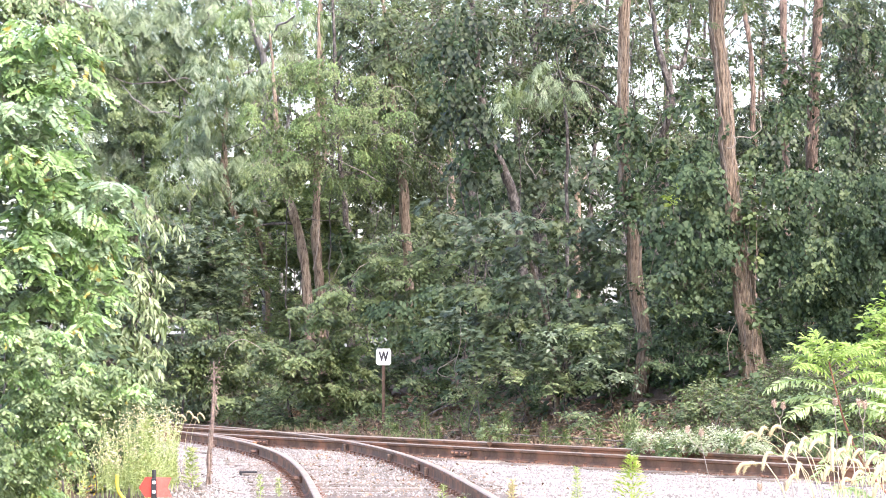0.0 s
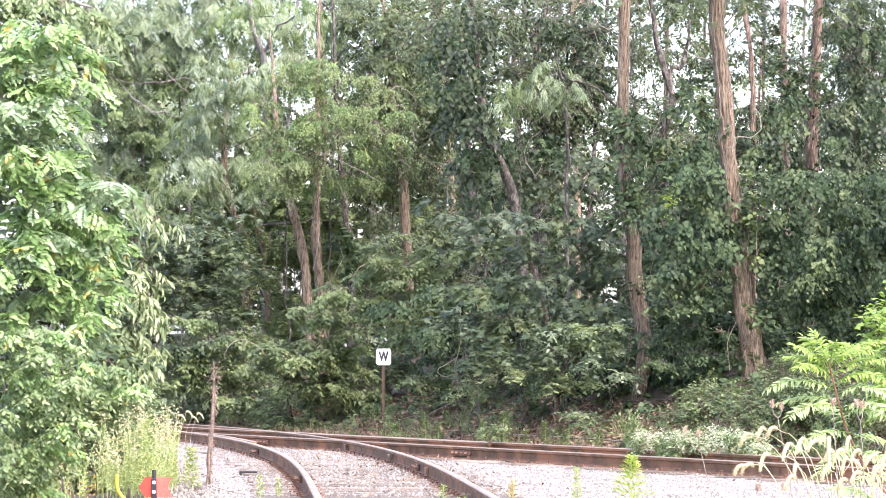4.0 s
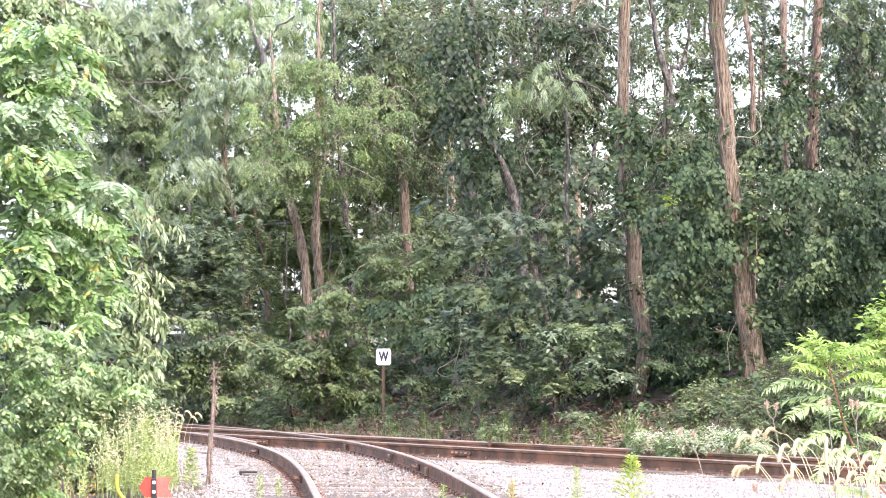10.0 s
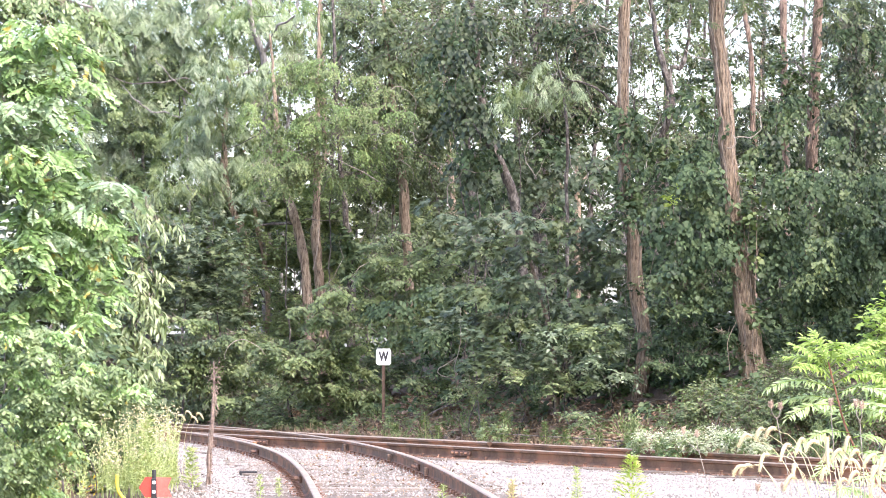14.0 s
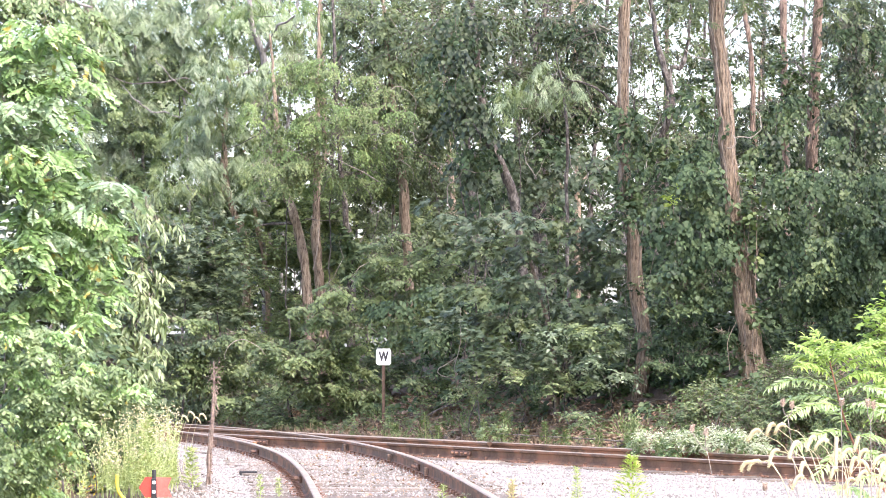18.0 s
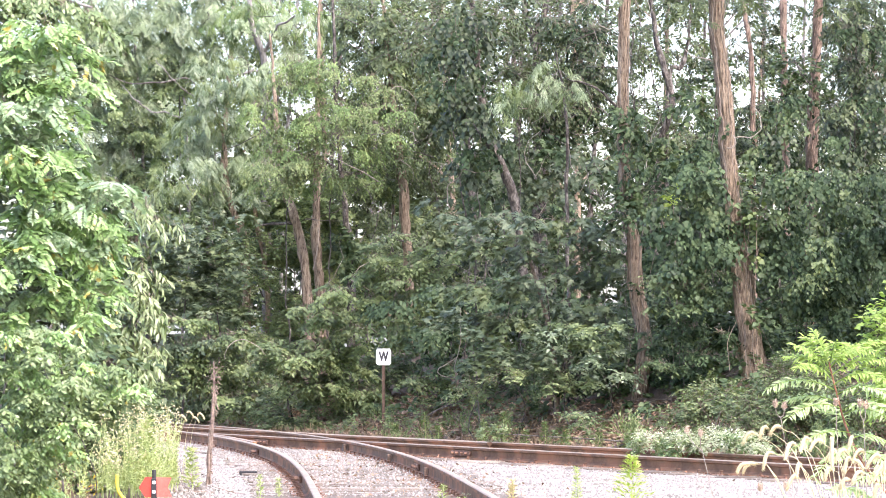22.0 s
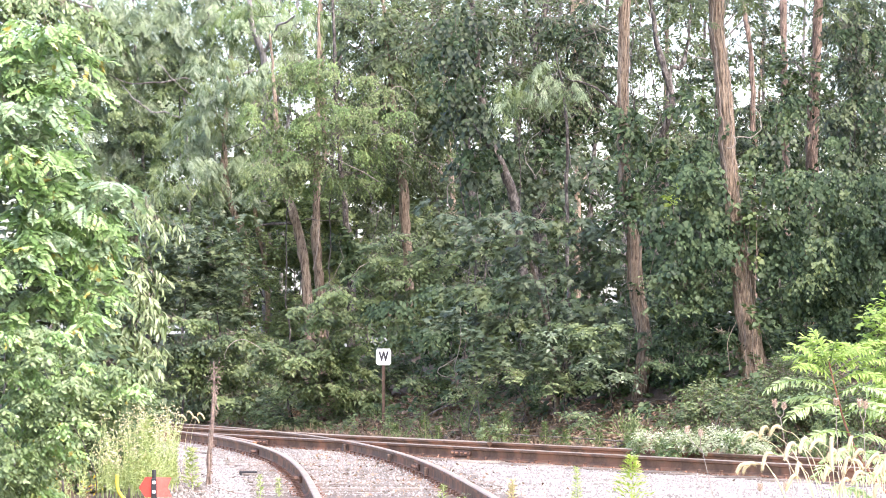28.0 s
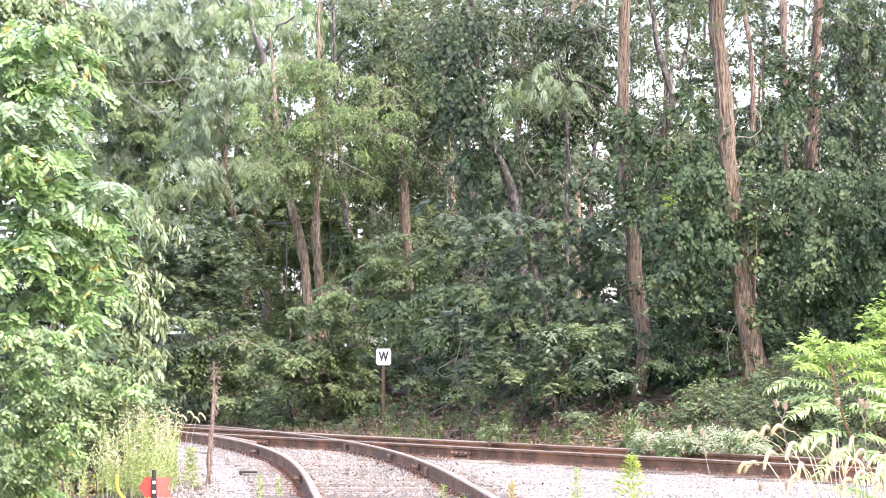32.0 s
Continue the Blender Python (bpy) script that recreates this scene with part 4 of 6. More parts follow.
def thicket(label, mat, boxed, kind, size, cover, depth=1.2, step=0.9, name="shrub", gaps=0.0, tall=1.0, **more):
    """Leafage over an upright stretch (x0, x1, z0, z1, y) of the wood's edge, in uneven clumps, with stems."""
    x0, x1, z0, z1, y = boxed
    t = thing(name, label, name)
    clumps = []
    nx, nz = max(1, round((x1 - x0) / step)), max(1, round((z1 - z0) / step))
    for i in range(nx):
        for k in range(nz):
            if rng.random() < gaps:
                continue
            r = step * rng.uniform(0.55, 0.95)
            clumps.append((x0 + (i + rng.uniform(0.1, 0.9)) * (x1 - x0) / nx, y + rng.uniform(-0.5, 0.5) * depth, z0 + (k + rng.uniform(0.1, 0.9)) * (z1 - z0) / nz, r / sqrt(tall), depth * 0.6, r * sqrt(tall) * rng.uniform(0.55, 0.9), cover))
    for c in clumps[::3]:
        gz = height(c[0], c[1]) - 0.05
        sx = c[0] + rng.normal() * 0.5
        tube("stem", [(sx, c[1] + 0.4, gz, 0.024), (sx + rng.normal() * 0.2, c[1] + 0.4, gz * 0.7 + c[2] * 0.3, 0.02), (sx + rng.normal() * 0.25, c[1] + 0.3, gz * 0.35 + c[2] * 0.65, 0.014), (c[0], c[1], c[2], 0.006)], M_DARKBARK, t, 6, 0.2)
    crown(t, mat, clumps, kind, size, cap=True, **more)
    return t


def build_thickets():
    # Haze over these trees lies in the pale leaf colour.
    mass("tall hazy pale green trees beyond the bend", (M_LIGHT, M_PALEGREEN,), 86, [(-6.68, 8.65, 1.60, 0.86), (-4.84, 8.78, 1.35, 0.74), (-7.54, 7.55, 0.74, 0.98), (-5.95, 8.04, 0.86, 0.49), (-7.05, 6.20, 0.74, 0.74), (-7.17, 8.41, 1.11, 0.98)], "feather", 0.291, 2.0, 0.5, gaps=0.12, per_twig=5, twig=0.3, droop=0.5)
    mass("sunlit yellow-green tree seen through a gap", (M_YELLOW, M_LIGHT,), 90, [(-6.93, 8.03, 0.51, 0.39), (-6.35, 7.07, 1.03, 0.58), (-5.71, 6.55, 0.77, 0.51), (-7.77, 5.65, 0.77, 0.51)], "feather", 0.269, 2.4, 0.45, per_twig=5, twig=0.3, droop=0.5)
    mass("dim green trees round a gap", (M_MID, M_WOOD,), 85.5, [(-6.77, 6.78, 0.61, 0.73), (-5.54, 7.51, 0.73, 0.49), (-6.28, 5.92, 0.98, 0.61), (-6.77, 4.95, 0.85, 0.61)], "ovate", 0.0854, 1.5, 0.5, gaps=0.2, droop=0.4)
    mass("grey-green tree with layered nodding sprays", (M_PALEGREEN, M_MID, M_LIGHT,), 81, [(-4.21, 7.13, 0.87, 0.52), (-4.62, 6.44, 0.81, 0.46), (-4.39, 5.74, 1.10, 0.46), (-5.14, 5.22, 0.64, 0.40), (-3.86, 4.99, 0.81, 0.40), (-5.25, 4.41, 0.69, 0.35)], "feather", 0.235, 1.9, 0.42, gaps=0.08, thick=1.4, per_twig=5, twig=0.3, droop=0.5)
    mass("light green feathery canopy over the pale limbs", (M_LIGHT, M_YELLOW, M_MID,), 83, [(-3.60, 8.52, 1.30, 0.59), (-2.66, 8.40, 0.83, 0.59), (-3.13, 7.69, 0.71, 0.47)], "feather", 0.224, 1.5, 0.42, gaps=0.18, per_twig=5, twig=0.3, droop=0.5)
    mass("fine yellow-green hanging foliage about the twin trunks", (M_YELLOW, M_MID,), 77.3, [(-2.92, 6.31, 0.66, 0.66), (-2.20, 5.76, 0.83, 0.66), (-2.97, 5.38, 0.61, 0.55), (-1.59, 6.48, 0.50, 0.50), (-3.25, 4.88, 0.50, 0.33), (-2.31, 4.93, 0.77, 0.44), (-1.48, 5.38, 0.44, 0.66), (-2.47, 6.92, 0.77, 0.39), (-3.47, 5.82, 0.44, 0.55), (-1.04, 5.82, 0.44, 0.55)], "ovate", 0.061, 1.35, 0.4, gaps=0.3, twigs=0.003, per_twig=13, twig=0.32, droop=0.45)
    mass("mid-green fine-leaved trees high in the wood", (M_WOOD, M_MID, M_WOOD,), 81, [(-1.67, 8.11, 0.69, 0.58), (-0.74, 8.00, 0.93, 0.69), (-1.09, 6.96, 0.81, 0.58), (-0.45, 6.03, 0.69, 0.81), (-1.67, 4.64, 0.58, 0.46), (-0.51, 4.76, 0.69, 0.58), (-0.05, 6.96, 0.46, 0.69)], "ovate", 0.0732, 1.5, 0.42, gaps=0.2, twigs=0.003, per_twig=13, twig=0.32, droop=0.45)
    mass("fresh green foliage lit between the trunks", (M_YELLOW, M_MID,), 83, [(-1.47, 6.62, 0.59, 0.30), (-1.59, 5.20, 0.59, 0.59), (-0.88, 5.32, 0.47, 0.71)], "ovate", 0.0854, 1.3, 0.4, gaps=0.2, per_twig=13, twig=0.32, droop=0.45)
    mass("dark ivy hanging about a leaning trunk", (M_SHADE, M_SHADEDLEAF,), 69.6, [(0.31, 6.57, 0.45, 1.09), (0.46, 5.27, 0.40, 0.89), (0.95, 5.67, 0.30, 0.60)], "round", 0.0915, 1.6, 0.35, gaps=0.1, droop=0.7)
    mass("open canopy of mid-green leaves", (M_SHADEDLEAF, M_WOOD, M_SHADE,), 75, [(1.14, 7.51, 0.64, 0.64), (2.31, 7.72, 0.64, 0.43), (2.74, 6.97, 0.54, 0.64), (1.56, 6.43, 0.54, 0.43), (2.10, 5.79, 0.64, 0.54), (2.85, 5.90, 0.54, 0.54)], "ovate", 0.0915, 1.7, 0.45, gaps=0.2, twigs=0.004, droop=0.5)
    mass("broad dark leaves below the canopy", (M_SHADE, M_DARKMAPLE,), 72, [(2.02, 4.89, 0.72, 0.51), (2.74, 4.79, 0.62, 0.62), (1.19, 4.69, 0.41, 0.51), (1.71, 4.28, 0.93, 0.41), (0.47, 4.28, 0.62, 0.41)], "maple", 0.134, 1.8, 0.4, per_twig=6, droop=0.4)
    mass("sparse canopy against the white sky", (M_SHADEDLEAF, M_WOOD, M_SHADEDLEAF,), 78, [(3.83, 8.20, 0.20, 0.17), (3.88, 7.69, 0.20, 0.17), (3.86, 7.22, 0.20, 0.17), (3.67, 6.86, 0.20, 0.17), (3.92, 6.35, 0.20, 0.17), (3.91, 6.00, 0.20, 0.17), (3.79, 5.50, 0.33, 0.28), (4.46, 8.24, 0.20, 0.17), (4.39, 7.22, 0.20, 0.17), (4.52, 6.93, 0.20, 0.17), (4.53, 6.46, 0.20, 0.17), (4.31, 5.36, 0.20, 0.17), (5.01, 8.32, 0.33, 0.28), (5.22, 7.70, 0.33, 0.28), (5.04, 7.21, 0.33, 0.28), (5.10, 6.81, 0.20, 0.17), (5.01, 6.28, 0.20, 0.17), (5.14, 5.81, 0.33, 0.28), (5.20, 5.49, 0.33, 0.28), (5.68, 7.29, 0.20, 0.17), (5.61, 6.81, 0.20, 0.17), (5.82, 5.92, 0.33, 0.28), (5.69, 5.45, 0.33, 0.28), (6.44, 8.35, 0.33, 0.28), (6.51, 7.89, 0.20, 0.17), (6.45, 7.24, 0.33, 0.28), (6.26, 6.79, 0.20, 0.17), (6.35, 6.36, 0.33, 0.28), (6.25, 6.01, 0.33, 0.28), (6.30, 5.34, 0.33, 0.28), (6.95, 8.20, 0.20, 0.17), (7.15, 7.69, 0.20, 0.17), (6.99, 7.35, 0.20, 0.17), (7.04, 6.79, 0.33, 0.28), (6.93, 6.33, 0.33, 0.28), (7.11, 5.83, 0.33, 0.28), (6.91, 5.35, 0.33, 0.28), (7.57, 8.29, 0.33, 0.28), (7.71, 7.69, 0.33, 0.28), (7.63, 7.22, 0.20, 0.17), (7.63, 6.45, 0.20, 0.17), (7.56, 5.99, 0.20, 0.17), (7.73, 5.33, 0.20, 0.17), (8.23, 8.35, 0.33, 0.28), (8.45, 7.78, 0.33, 0.28), (8.30, 7.38, 0.33, 0.28), (8.35, 6.78, 0.33, 0.28), (8.31, 6.40, 0.20, 0.17), (8.20, 5.82, 0.20, 0.17), (8.20, 5.45, 0.20, 0.17)], "ovate", 0.0854, 1.05, 0.36, gaps=0.15, twigs=0.004, droop=0.4, stems=3)
    mass("farther canopy against the white sky", (M_SHADEDLEAF, M_WOOD,), 87, [(4.34, 9.14, 0.42, 0.36), (4.31, 8.42, 0.25, 0.22), (4.28, 7.93, 0.25, 0.22), (4.12, 7.50, 0.25, 0.22), (4.13, 6.88, 0.25, 0.22), (4.18, 6.45, 0.25, 0.22), (4.39, 5.83, 0.42, 0.36), (5.20, 9.06, 0.42, 0.36), (5.05, 8.47, 0.25, 0.22), (5.05, 8.06, 0.25, 0.22), (5.03, 7.57, 0.25, 0.22), (5.02, 6.84, 0.25, 0.22), (5.20, 6.41, 0.25, 0.22), (5.06, 5.96, 0.25, 0.22), (5.76, 9.11, 0.25, 0.22), (5.96, 8.44, 0.25, 0.22), (5.84, 7.93, 0.42, 0.36), (5.96, 7.44, 0.25, 0.22), (5.93, 6.90, 0.25, 0.22), (5.84, 6.39, 0.42, 0.36), (5.81, 5.92, 0.42, 0.36), (6.78, 9.00, 0.25, 0.22), (6.74, 7.99, 0.25, 0.22), (6.55, 7.47, 0.25, 0.22), (6.62, 6.92, 0.25, 0.22), (6.69, 6.36, 0.42, 0.36), (6.74, 5.84, 0.42, 0.36), (7.47, 9.01, 0.25, 0.22), (7.47, 7.92, 0.25, 0.22), (7.63, 7.44, 0.42, 0.36), (7.66, 6.85, 0.42, 0.36), (7.52, 6.43, 0.42, 0.36), (7.42, 5.83, 0.42, 0.36), (8.47, 9.06, 0.42, 0.36), (8.40, 8.47, 0.42, 0.36), (8.41, 8.09, 0.42, 0.36), (8.39, 6.98, 0.25, 0.22), (8.38, 6.37, 0.25, 0.22), (8.38, 5.86, 0.42, 0.36), (9.02, 9.13, 0.42, 0.36), (9.14, 8.49, 0.42, 0.36), (9.08, 7.96, 0.42, 0.36), (9.20, 7.60, 0.42, 0.36), (9.15, 7.03, 0.25, 0.22), (9.10, 6.00, 0.25, 0.22)], "ovate", 0.104, 1.05, 0.42, gaps=0.15, droop=0.4, stems=3)
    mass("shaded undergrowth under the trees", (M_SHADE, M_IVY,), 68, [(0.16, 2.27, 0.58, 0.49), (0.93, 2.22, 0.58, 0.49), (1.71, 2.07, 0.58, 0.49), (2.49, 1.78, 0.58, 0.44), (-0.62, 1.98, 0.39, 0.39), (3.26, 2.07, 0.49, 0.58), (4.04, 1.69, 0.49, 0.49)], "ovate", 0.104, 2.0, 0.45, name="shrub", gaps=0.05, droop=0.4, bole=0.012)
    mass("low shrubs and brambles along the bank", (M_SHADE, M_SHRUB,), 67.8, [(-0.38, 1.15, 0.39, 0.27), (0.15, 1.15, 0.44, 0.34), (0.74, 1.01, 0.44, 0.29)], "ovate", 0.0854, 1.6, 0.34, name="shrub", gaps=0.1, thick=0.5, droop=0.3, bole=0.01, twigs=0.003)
    mass("leafy boughs in front of the red-brown trunk", (M_WOOD, M_SHADE, M_SHADEDLEAF,), 67, [(6.95, 7.04, 0.57, 0.38), (7.14, 6.37, 0.48, 0.48), (6.85, 5.60, 0.29, 0.24), (7.28, 5.51, 0.29, 0.57)], "ovate", 0.104, 1.7, 0.4, gaps=0.12, droop=0.5, twigs=0.003)
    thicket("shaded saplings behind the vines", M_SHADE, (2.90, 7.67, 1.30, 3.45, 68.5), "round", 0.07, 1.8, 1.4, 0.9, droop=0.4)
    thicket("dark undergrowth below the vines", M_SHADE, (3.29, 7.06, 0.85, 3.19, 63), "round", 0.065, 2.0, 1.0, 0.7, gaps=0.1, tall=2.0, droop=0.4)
    thicket("green saplings behind the twin trunks", M_MID, (-4.12, -1.44, 3.15, 4.66, 81.5), "ovate", 0.075, 1.6, 1.0, 0.8)
    thicket("dim brush beside the twin trunks", M_MID, (-4.13, -2.77, 1.63, 3.67, 79.5), "ovate", 0.075, 1.6, 1.0, 0.7, twigs=0.004)
    thicket("low shrubs along the foot of the bank", M_SHRUB, (-3.26, -0.24, 0.09, 1.30, 70.5), "ovate", 0.075, 2.6, 0.8, 0.6, twigs=0.003)
    thicket("shaded maple saplings with broad leaves", M_DARKMAPLE, (0.1, 3.14, 0.74, 2.61, 65.5), "maple", 0.12, 2.4, 1.0, 0.8, per_twig=6, flat=1.0)
    thicket("dark bushes in front of the wood", M_SHRUB, (-5.65, -3.34, 0.03, 1.62, 77), "ovate", 0.085, 3.0, 1.0, 0.7, twigs=0.003)
    thicket("green wood edge behind the trunks", M_MID, (-4.19, -1.66, 1.75, 5.20, 80.5), "ovate", 0.09, 2.4, 1.4, 0.9, gaps=0.1)
    thicket("dim wood edge beyond the track's bend", M_WOOD, (-6.93, -4.35, 1.53, 4.48, 86), "ovate", 0.1, 2.0, 1.4, 0.9)
    thicket("dim saplings deep in the wood", M_WOOD, (-2.01, 0.93, 3.00, 4.60, 86), "ovate", 0.09, 1.7, 1.4, 0.8)
    # Sunlight on this patch is put into the bright leaf colour.
    shrub("sunlit vine leaves between the trunks, bright in colour", M_SPRIG, [(3.40, 61.3, 3.57, 0.08, 0.15, 0.08, 1.6), (3.70, 61.6, 3.90, 0.09, 0.15, 0.07, 1.6), (3.58, 61.8, 3.76, 0.05, 0.1, 0.04, 1.2)], "round", 0.085, name="vine_leaves", stems=1, thick=0.004)
    shrub("broad light green vine leaves beside the large trunk", M_MID, [(4.69, 59.5, 3.47, 0.09, 0.15, 0.34, 1.8), (4.78, 59.6, 3.01, 0.10, 0.15, 0.26, 1.4), (4.65, 59.6, 3.94, 0.09, 0.15, 0.17, 1.2)], "round", 0.1, name="vine_leaves", stems=1, thick=0.004)
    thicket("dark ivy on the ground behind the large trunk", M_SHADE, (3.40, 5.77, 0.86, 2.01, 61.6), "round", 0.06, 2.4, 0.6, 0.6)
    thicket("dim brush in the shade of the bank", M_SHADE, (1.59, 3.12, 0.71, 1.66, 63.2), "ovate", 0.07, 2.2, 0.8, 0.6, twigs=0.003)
    thicket("low green undergrowth on the open bank", M_SHRUB, (0.31, 1.97, 0.48, 1.22, 61), "ovate", 0.06, 1.5, 1.2, 0.45, gaps=0.72, twigs=0.003)
    thicket("low weeds and seedlings by the ballast", M_SHRUB, (0.29, 2.66, 0.24, 0.55, 55.5), "ovate", 0.055, 1.0, 0.8, 0.35, gaps=0.6, twigs=0.002)
    mass("young maple with tiers of broad dark leaves", (M_MAPLE, M_DARKMAPLE,), 63, [(0.59, 3.51, 0.67, 0.14), (1.58, 3.44, 0.94, 0.16), (2.35, 3.24, 0.45, 0.23), (0.86, 3.10, 0.67, 0.13), (1.81, 3.01, 0.72, 0.18), (2.39, 2.65, 0.45, 0.20), (0.68, 2.45, 0.63, 0.11), (1.54, 2.56, 0.67, 0.16), (2.21, 2.16, 0.45, 0.16), (1.09, 2.02, 0.54, 0.13)], "maple", 0.112, 3.0, 0.36, thick=0.9, gaps=0.03, per_twig=6, droop=0.3, flat=0.9, twigs=0.003)
    mass("grey-green privet bush with small oval leaves", (M_SHRUB, M_PALEGREEN,), 61.2, [(1.98, 1.65, 0.33, 0.28), (2.41, 1.30, 0.35, 0.35), (2.68, 1.74, 0.26, 0.26)], "ovate", 0.0854, 2.2, 0.28, name="shrub", gaps=0.1, bole=0.012, droop=0.2)
    mass("low maple saplings at the bank's edge", (M_DARKMAPLE, M_MAPLE,), 61.6, [(1.02, 1.57, 0.53, 0.19), (0.76, 1.21, 0.53, 0.19), (1.28, 1.13, 0.35, 0.22), (1.55, 1.39, 0.35, 0.18)], "maple", 0.104, 2.6, 0.3, name="shrub", gaps=0.08, per_twig=6, bole=0.012, flat=0.9)
    mass("mixed shrubs with small bright leaves", (M_SHRUB, M_MID, M_SHRUB,), 70.5, [(-1.65, 2.50, 0.60, 0.30), (-0.85, 2.71, 0.60, 0.30), (-0.14, 2.50, 0.50, 0.40), (-2.05, 2.10, 0.60, 0.25), (-1.25, 2.00, 0.70, 0.25), (-0.44, 1.80, 0.60, 0.30), (-2.56, 1.50, 0.60, 0.25), (-1.75, 1.30, 0.60, 0.25), (-2.16, 0.79, 0.60, 0.22), (-1.45, 0.69, 0.50, 0.20), (0.06, 3.01, 0.60, 0.30), (-0.85, 3.21, 0.60, 0.25)], "ovate", 0.0915, 2.4, 0.36, name="shrub", gaps=0.06, bole=0.012, droop=0.3, twigs=0.003)
    mass("dark maple with big layered leaves beside the bend", (M_DARKMAPLE, M_DARKMAPLE, M_MAPLE,), 74.5, [(-4.94, 3.63, 0.64, 0.27), (-4.30, 3.79, 0.53, 0.21), (-5.15, 3.10, 0.53, 0.27), (-4.51, 3.15, 0.74, 0.23), (-4.09, 2.78, 0.43, 0.27), (-4.83, 2.62, 0.64, 0.23), (-4.30, 2.30, 0.53, 0.21), (-3.87, 2.14, 0.43, 0.19)], "maple", 0.122, 2.8, 0.42, gaps=0.05, per_twig=6, flat=0.9, bole=0.02)
    mass("leafy shrubs in tiers beside the siding", (M_SHRUB, M_DARKMAPLE, M_MID,), 73, [(-4.84, 1.92, 0.63, 0.23), (-4.32, 1.61, 0.63, 0.21), (-4.94, 1.29, 0.63, 0.23), (-4.21, 1.09, 0.63, 0.23), (-4.73, 0.77, 0.63, 0.21), (-3.59, 0.77, 0.52, 0.23), (-3.48, 1.29, 0.42, 0.26), (-2.96, 0.67, 0.42, 0.21)], "ovate", 0.104, 2.4, 0.36, name="shrub", gaps=0.08, bole=0.012, droop=0.3, twigs=0.003)
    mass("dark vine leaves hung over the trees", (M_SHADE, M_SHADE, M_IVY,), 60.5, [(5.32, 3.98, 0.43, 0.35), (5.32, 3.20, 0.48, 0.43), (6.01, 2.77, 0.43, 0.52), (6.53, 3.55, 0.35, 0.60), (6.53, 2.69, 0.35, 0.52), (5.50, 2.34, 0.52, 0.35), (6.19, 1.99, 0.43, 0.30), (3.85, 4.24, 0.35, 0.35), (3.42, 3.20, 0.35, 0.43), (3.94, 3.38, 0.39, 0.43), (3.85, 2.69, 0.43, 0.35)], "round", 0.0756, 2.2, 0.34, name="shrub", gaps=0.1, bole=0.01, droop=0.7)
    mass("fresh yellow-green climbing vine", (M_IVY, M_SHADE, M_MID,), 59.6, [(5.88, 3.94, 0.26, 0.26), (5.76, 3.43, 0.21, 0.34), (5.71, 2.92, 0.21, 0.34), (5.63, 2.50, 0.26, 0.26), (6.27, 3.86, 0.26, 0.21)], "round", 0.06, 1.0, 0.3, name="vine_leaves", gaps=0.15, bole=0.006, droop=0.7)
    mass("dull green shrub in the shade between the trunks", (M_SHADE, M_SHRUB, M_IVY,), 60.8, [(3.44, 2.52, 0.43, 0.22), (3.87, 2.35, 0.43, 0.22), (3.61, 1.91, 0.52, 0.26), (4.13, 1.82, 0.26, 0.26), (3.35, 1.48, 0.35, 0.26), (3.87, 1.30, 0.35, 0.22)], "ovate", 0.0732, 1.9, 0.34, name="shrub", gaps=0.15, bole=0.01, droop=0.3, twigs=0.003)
    mass("dim saplings closing the wood behind the vines", (M_SHADE, M_SHADEDLEAF,), 66, [(3.73, 3.94, 0.57, 0.66), (4.49, 4.22, 0.66, 0.57), (5.52, 4.03, 0.66, 0.57), (6.47, 3.84, 0.66, 0.66), (7.22, 3.56, 0.47, 0.85), (3.92, 2.81, 0.66, 0.57), (4.86, 2.90, 0.57, 0.57), (6.00, 2.81, 0.75, 0.57), (7.13, 2.24, 0.57, 0.57)], "ovate", 0.122, 1.9, 0.5, name="shrub", gaps=0.05, bole=0.015, droop=0.4)
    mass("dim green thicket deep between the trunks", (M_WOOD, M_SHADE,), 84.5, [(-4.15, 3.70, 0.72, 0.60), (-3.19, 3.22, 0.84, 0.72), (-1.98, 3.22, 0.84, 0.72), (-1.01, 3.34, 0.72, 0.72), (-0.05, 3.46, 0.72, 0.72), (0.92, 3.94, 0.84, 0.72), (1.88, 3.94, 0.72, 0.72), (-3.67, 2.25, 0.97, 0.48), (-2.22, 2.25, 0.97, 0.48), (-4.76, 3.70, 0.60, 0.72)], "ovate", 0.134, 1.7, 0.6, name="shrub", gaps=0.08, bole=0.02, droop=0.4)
    # Trees out of view on the right, added to block sky and sun.
    mass("unseen wood beyond the right edge, added to shade the bank", (M_WOOD, M_SHADE,), 58, [(7.75, 6.11, 0.75, 0.99), (7.75, 3.87, 0.75, 1.24), (8.83, 5.36, 0.75, 1.33), (8.83, 3.29, 0.75, 1.33)], "ovate", 0.159, 1.4, 0.7, gaps=0.05, droop=0.4, bole=0.07, stems=4)
    mass("unseen wood beyond the right edge, added to shade the bank", (M_WOOD, M_SHADE,), 50, [(6.97, 5.45, 0.64, 0.86), (6.97, 3.53, 0.64, 1.07), (7.97, 4.81, 0.64, 1.14), (7.97, 3.03, 0.64, 1.14)], "ovate", 0.159, 1.4, 0.7, gaps=0.05, droop=0.4, bole=0.07, stems=4)
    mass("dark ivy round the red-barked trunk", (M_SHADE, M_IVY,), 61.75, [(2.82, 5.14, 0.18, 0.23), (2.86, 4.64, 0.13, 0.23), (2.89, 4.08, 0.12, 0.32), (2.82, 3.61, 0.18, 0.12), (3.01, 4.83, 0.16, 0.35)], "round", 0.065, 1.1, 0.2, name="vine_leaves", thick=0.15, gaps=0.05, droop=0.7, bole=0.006)
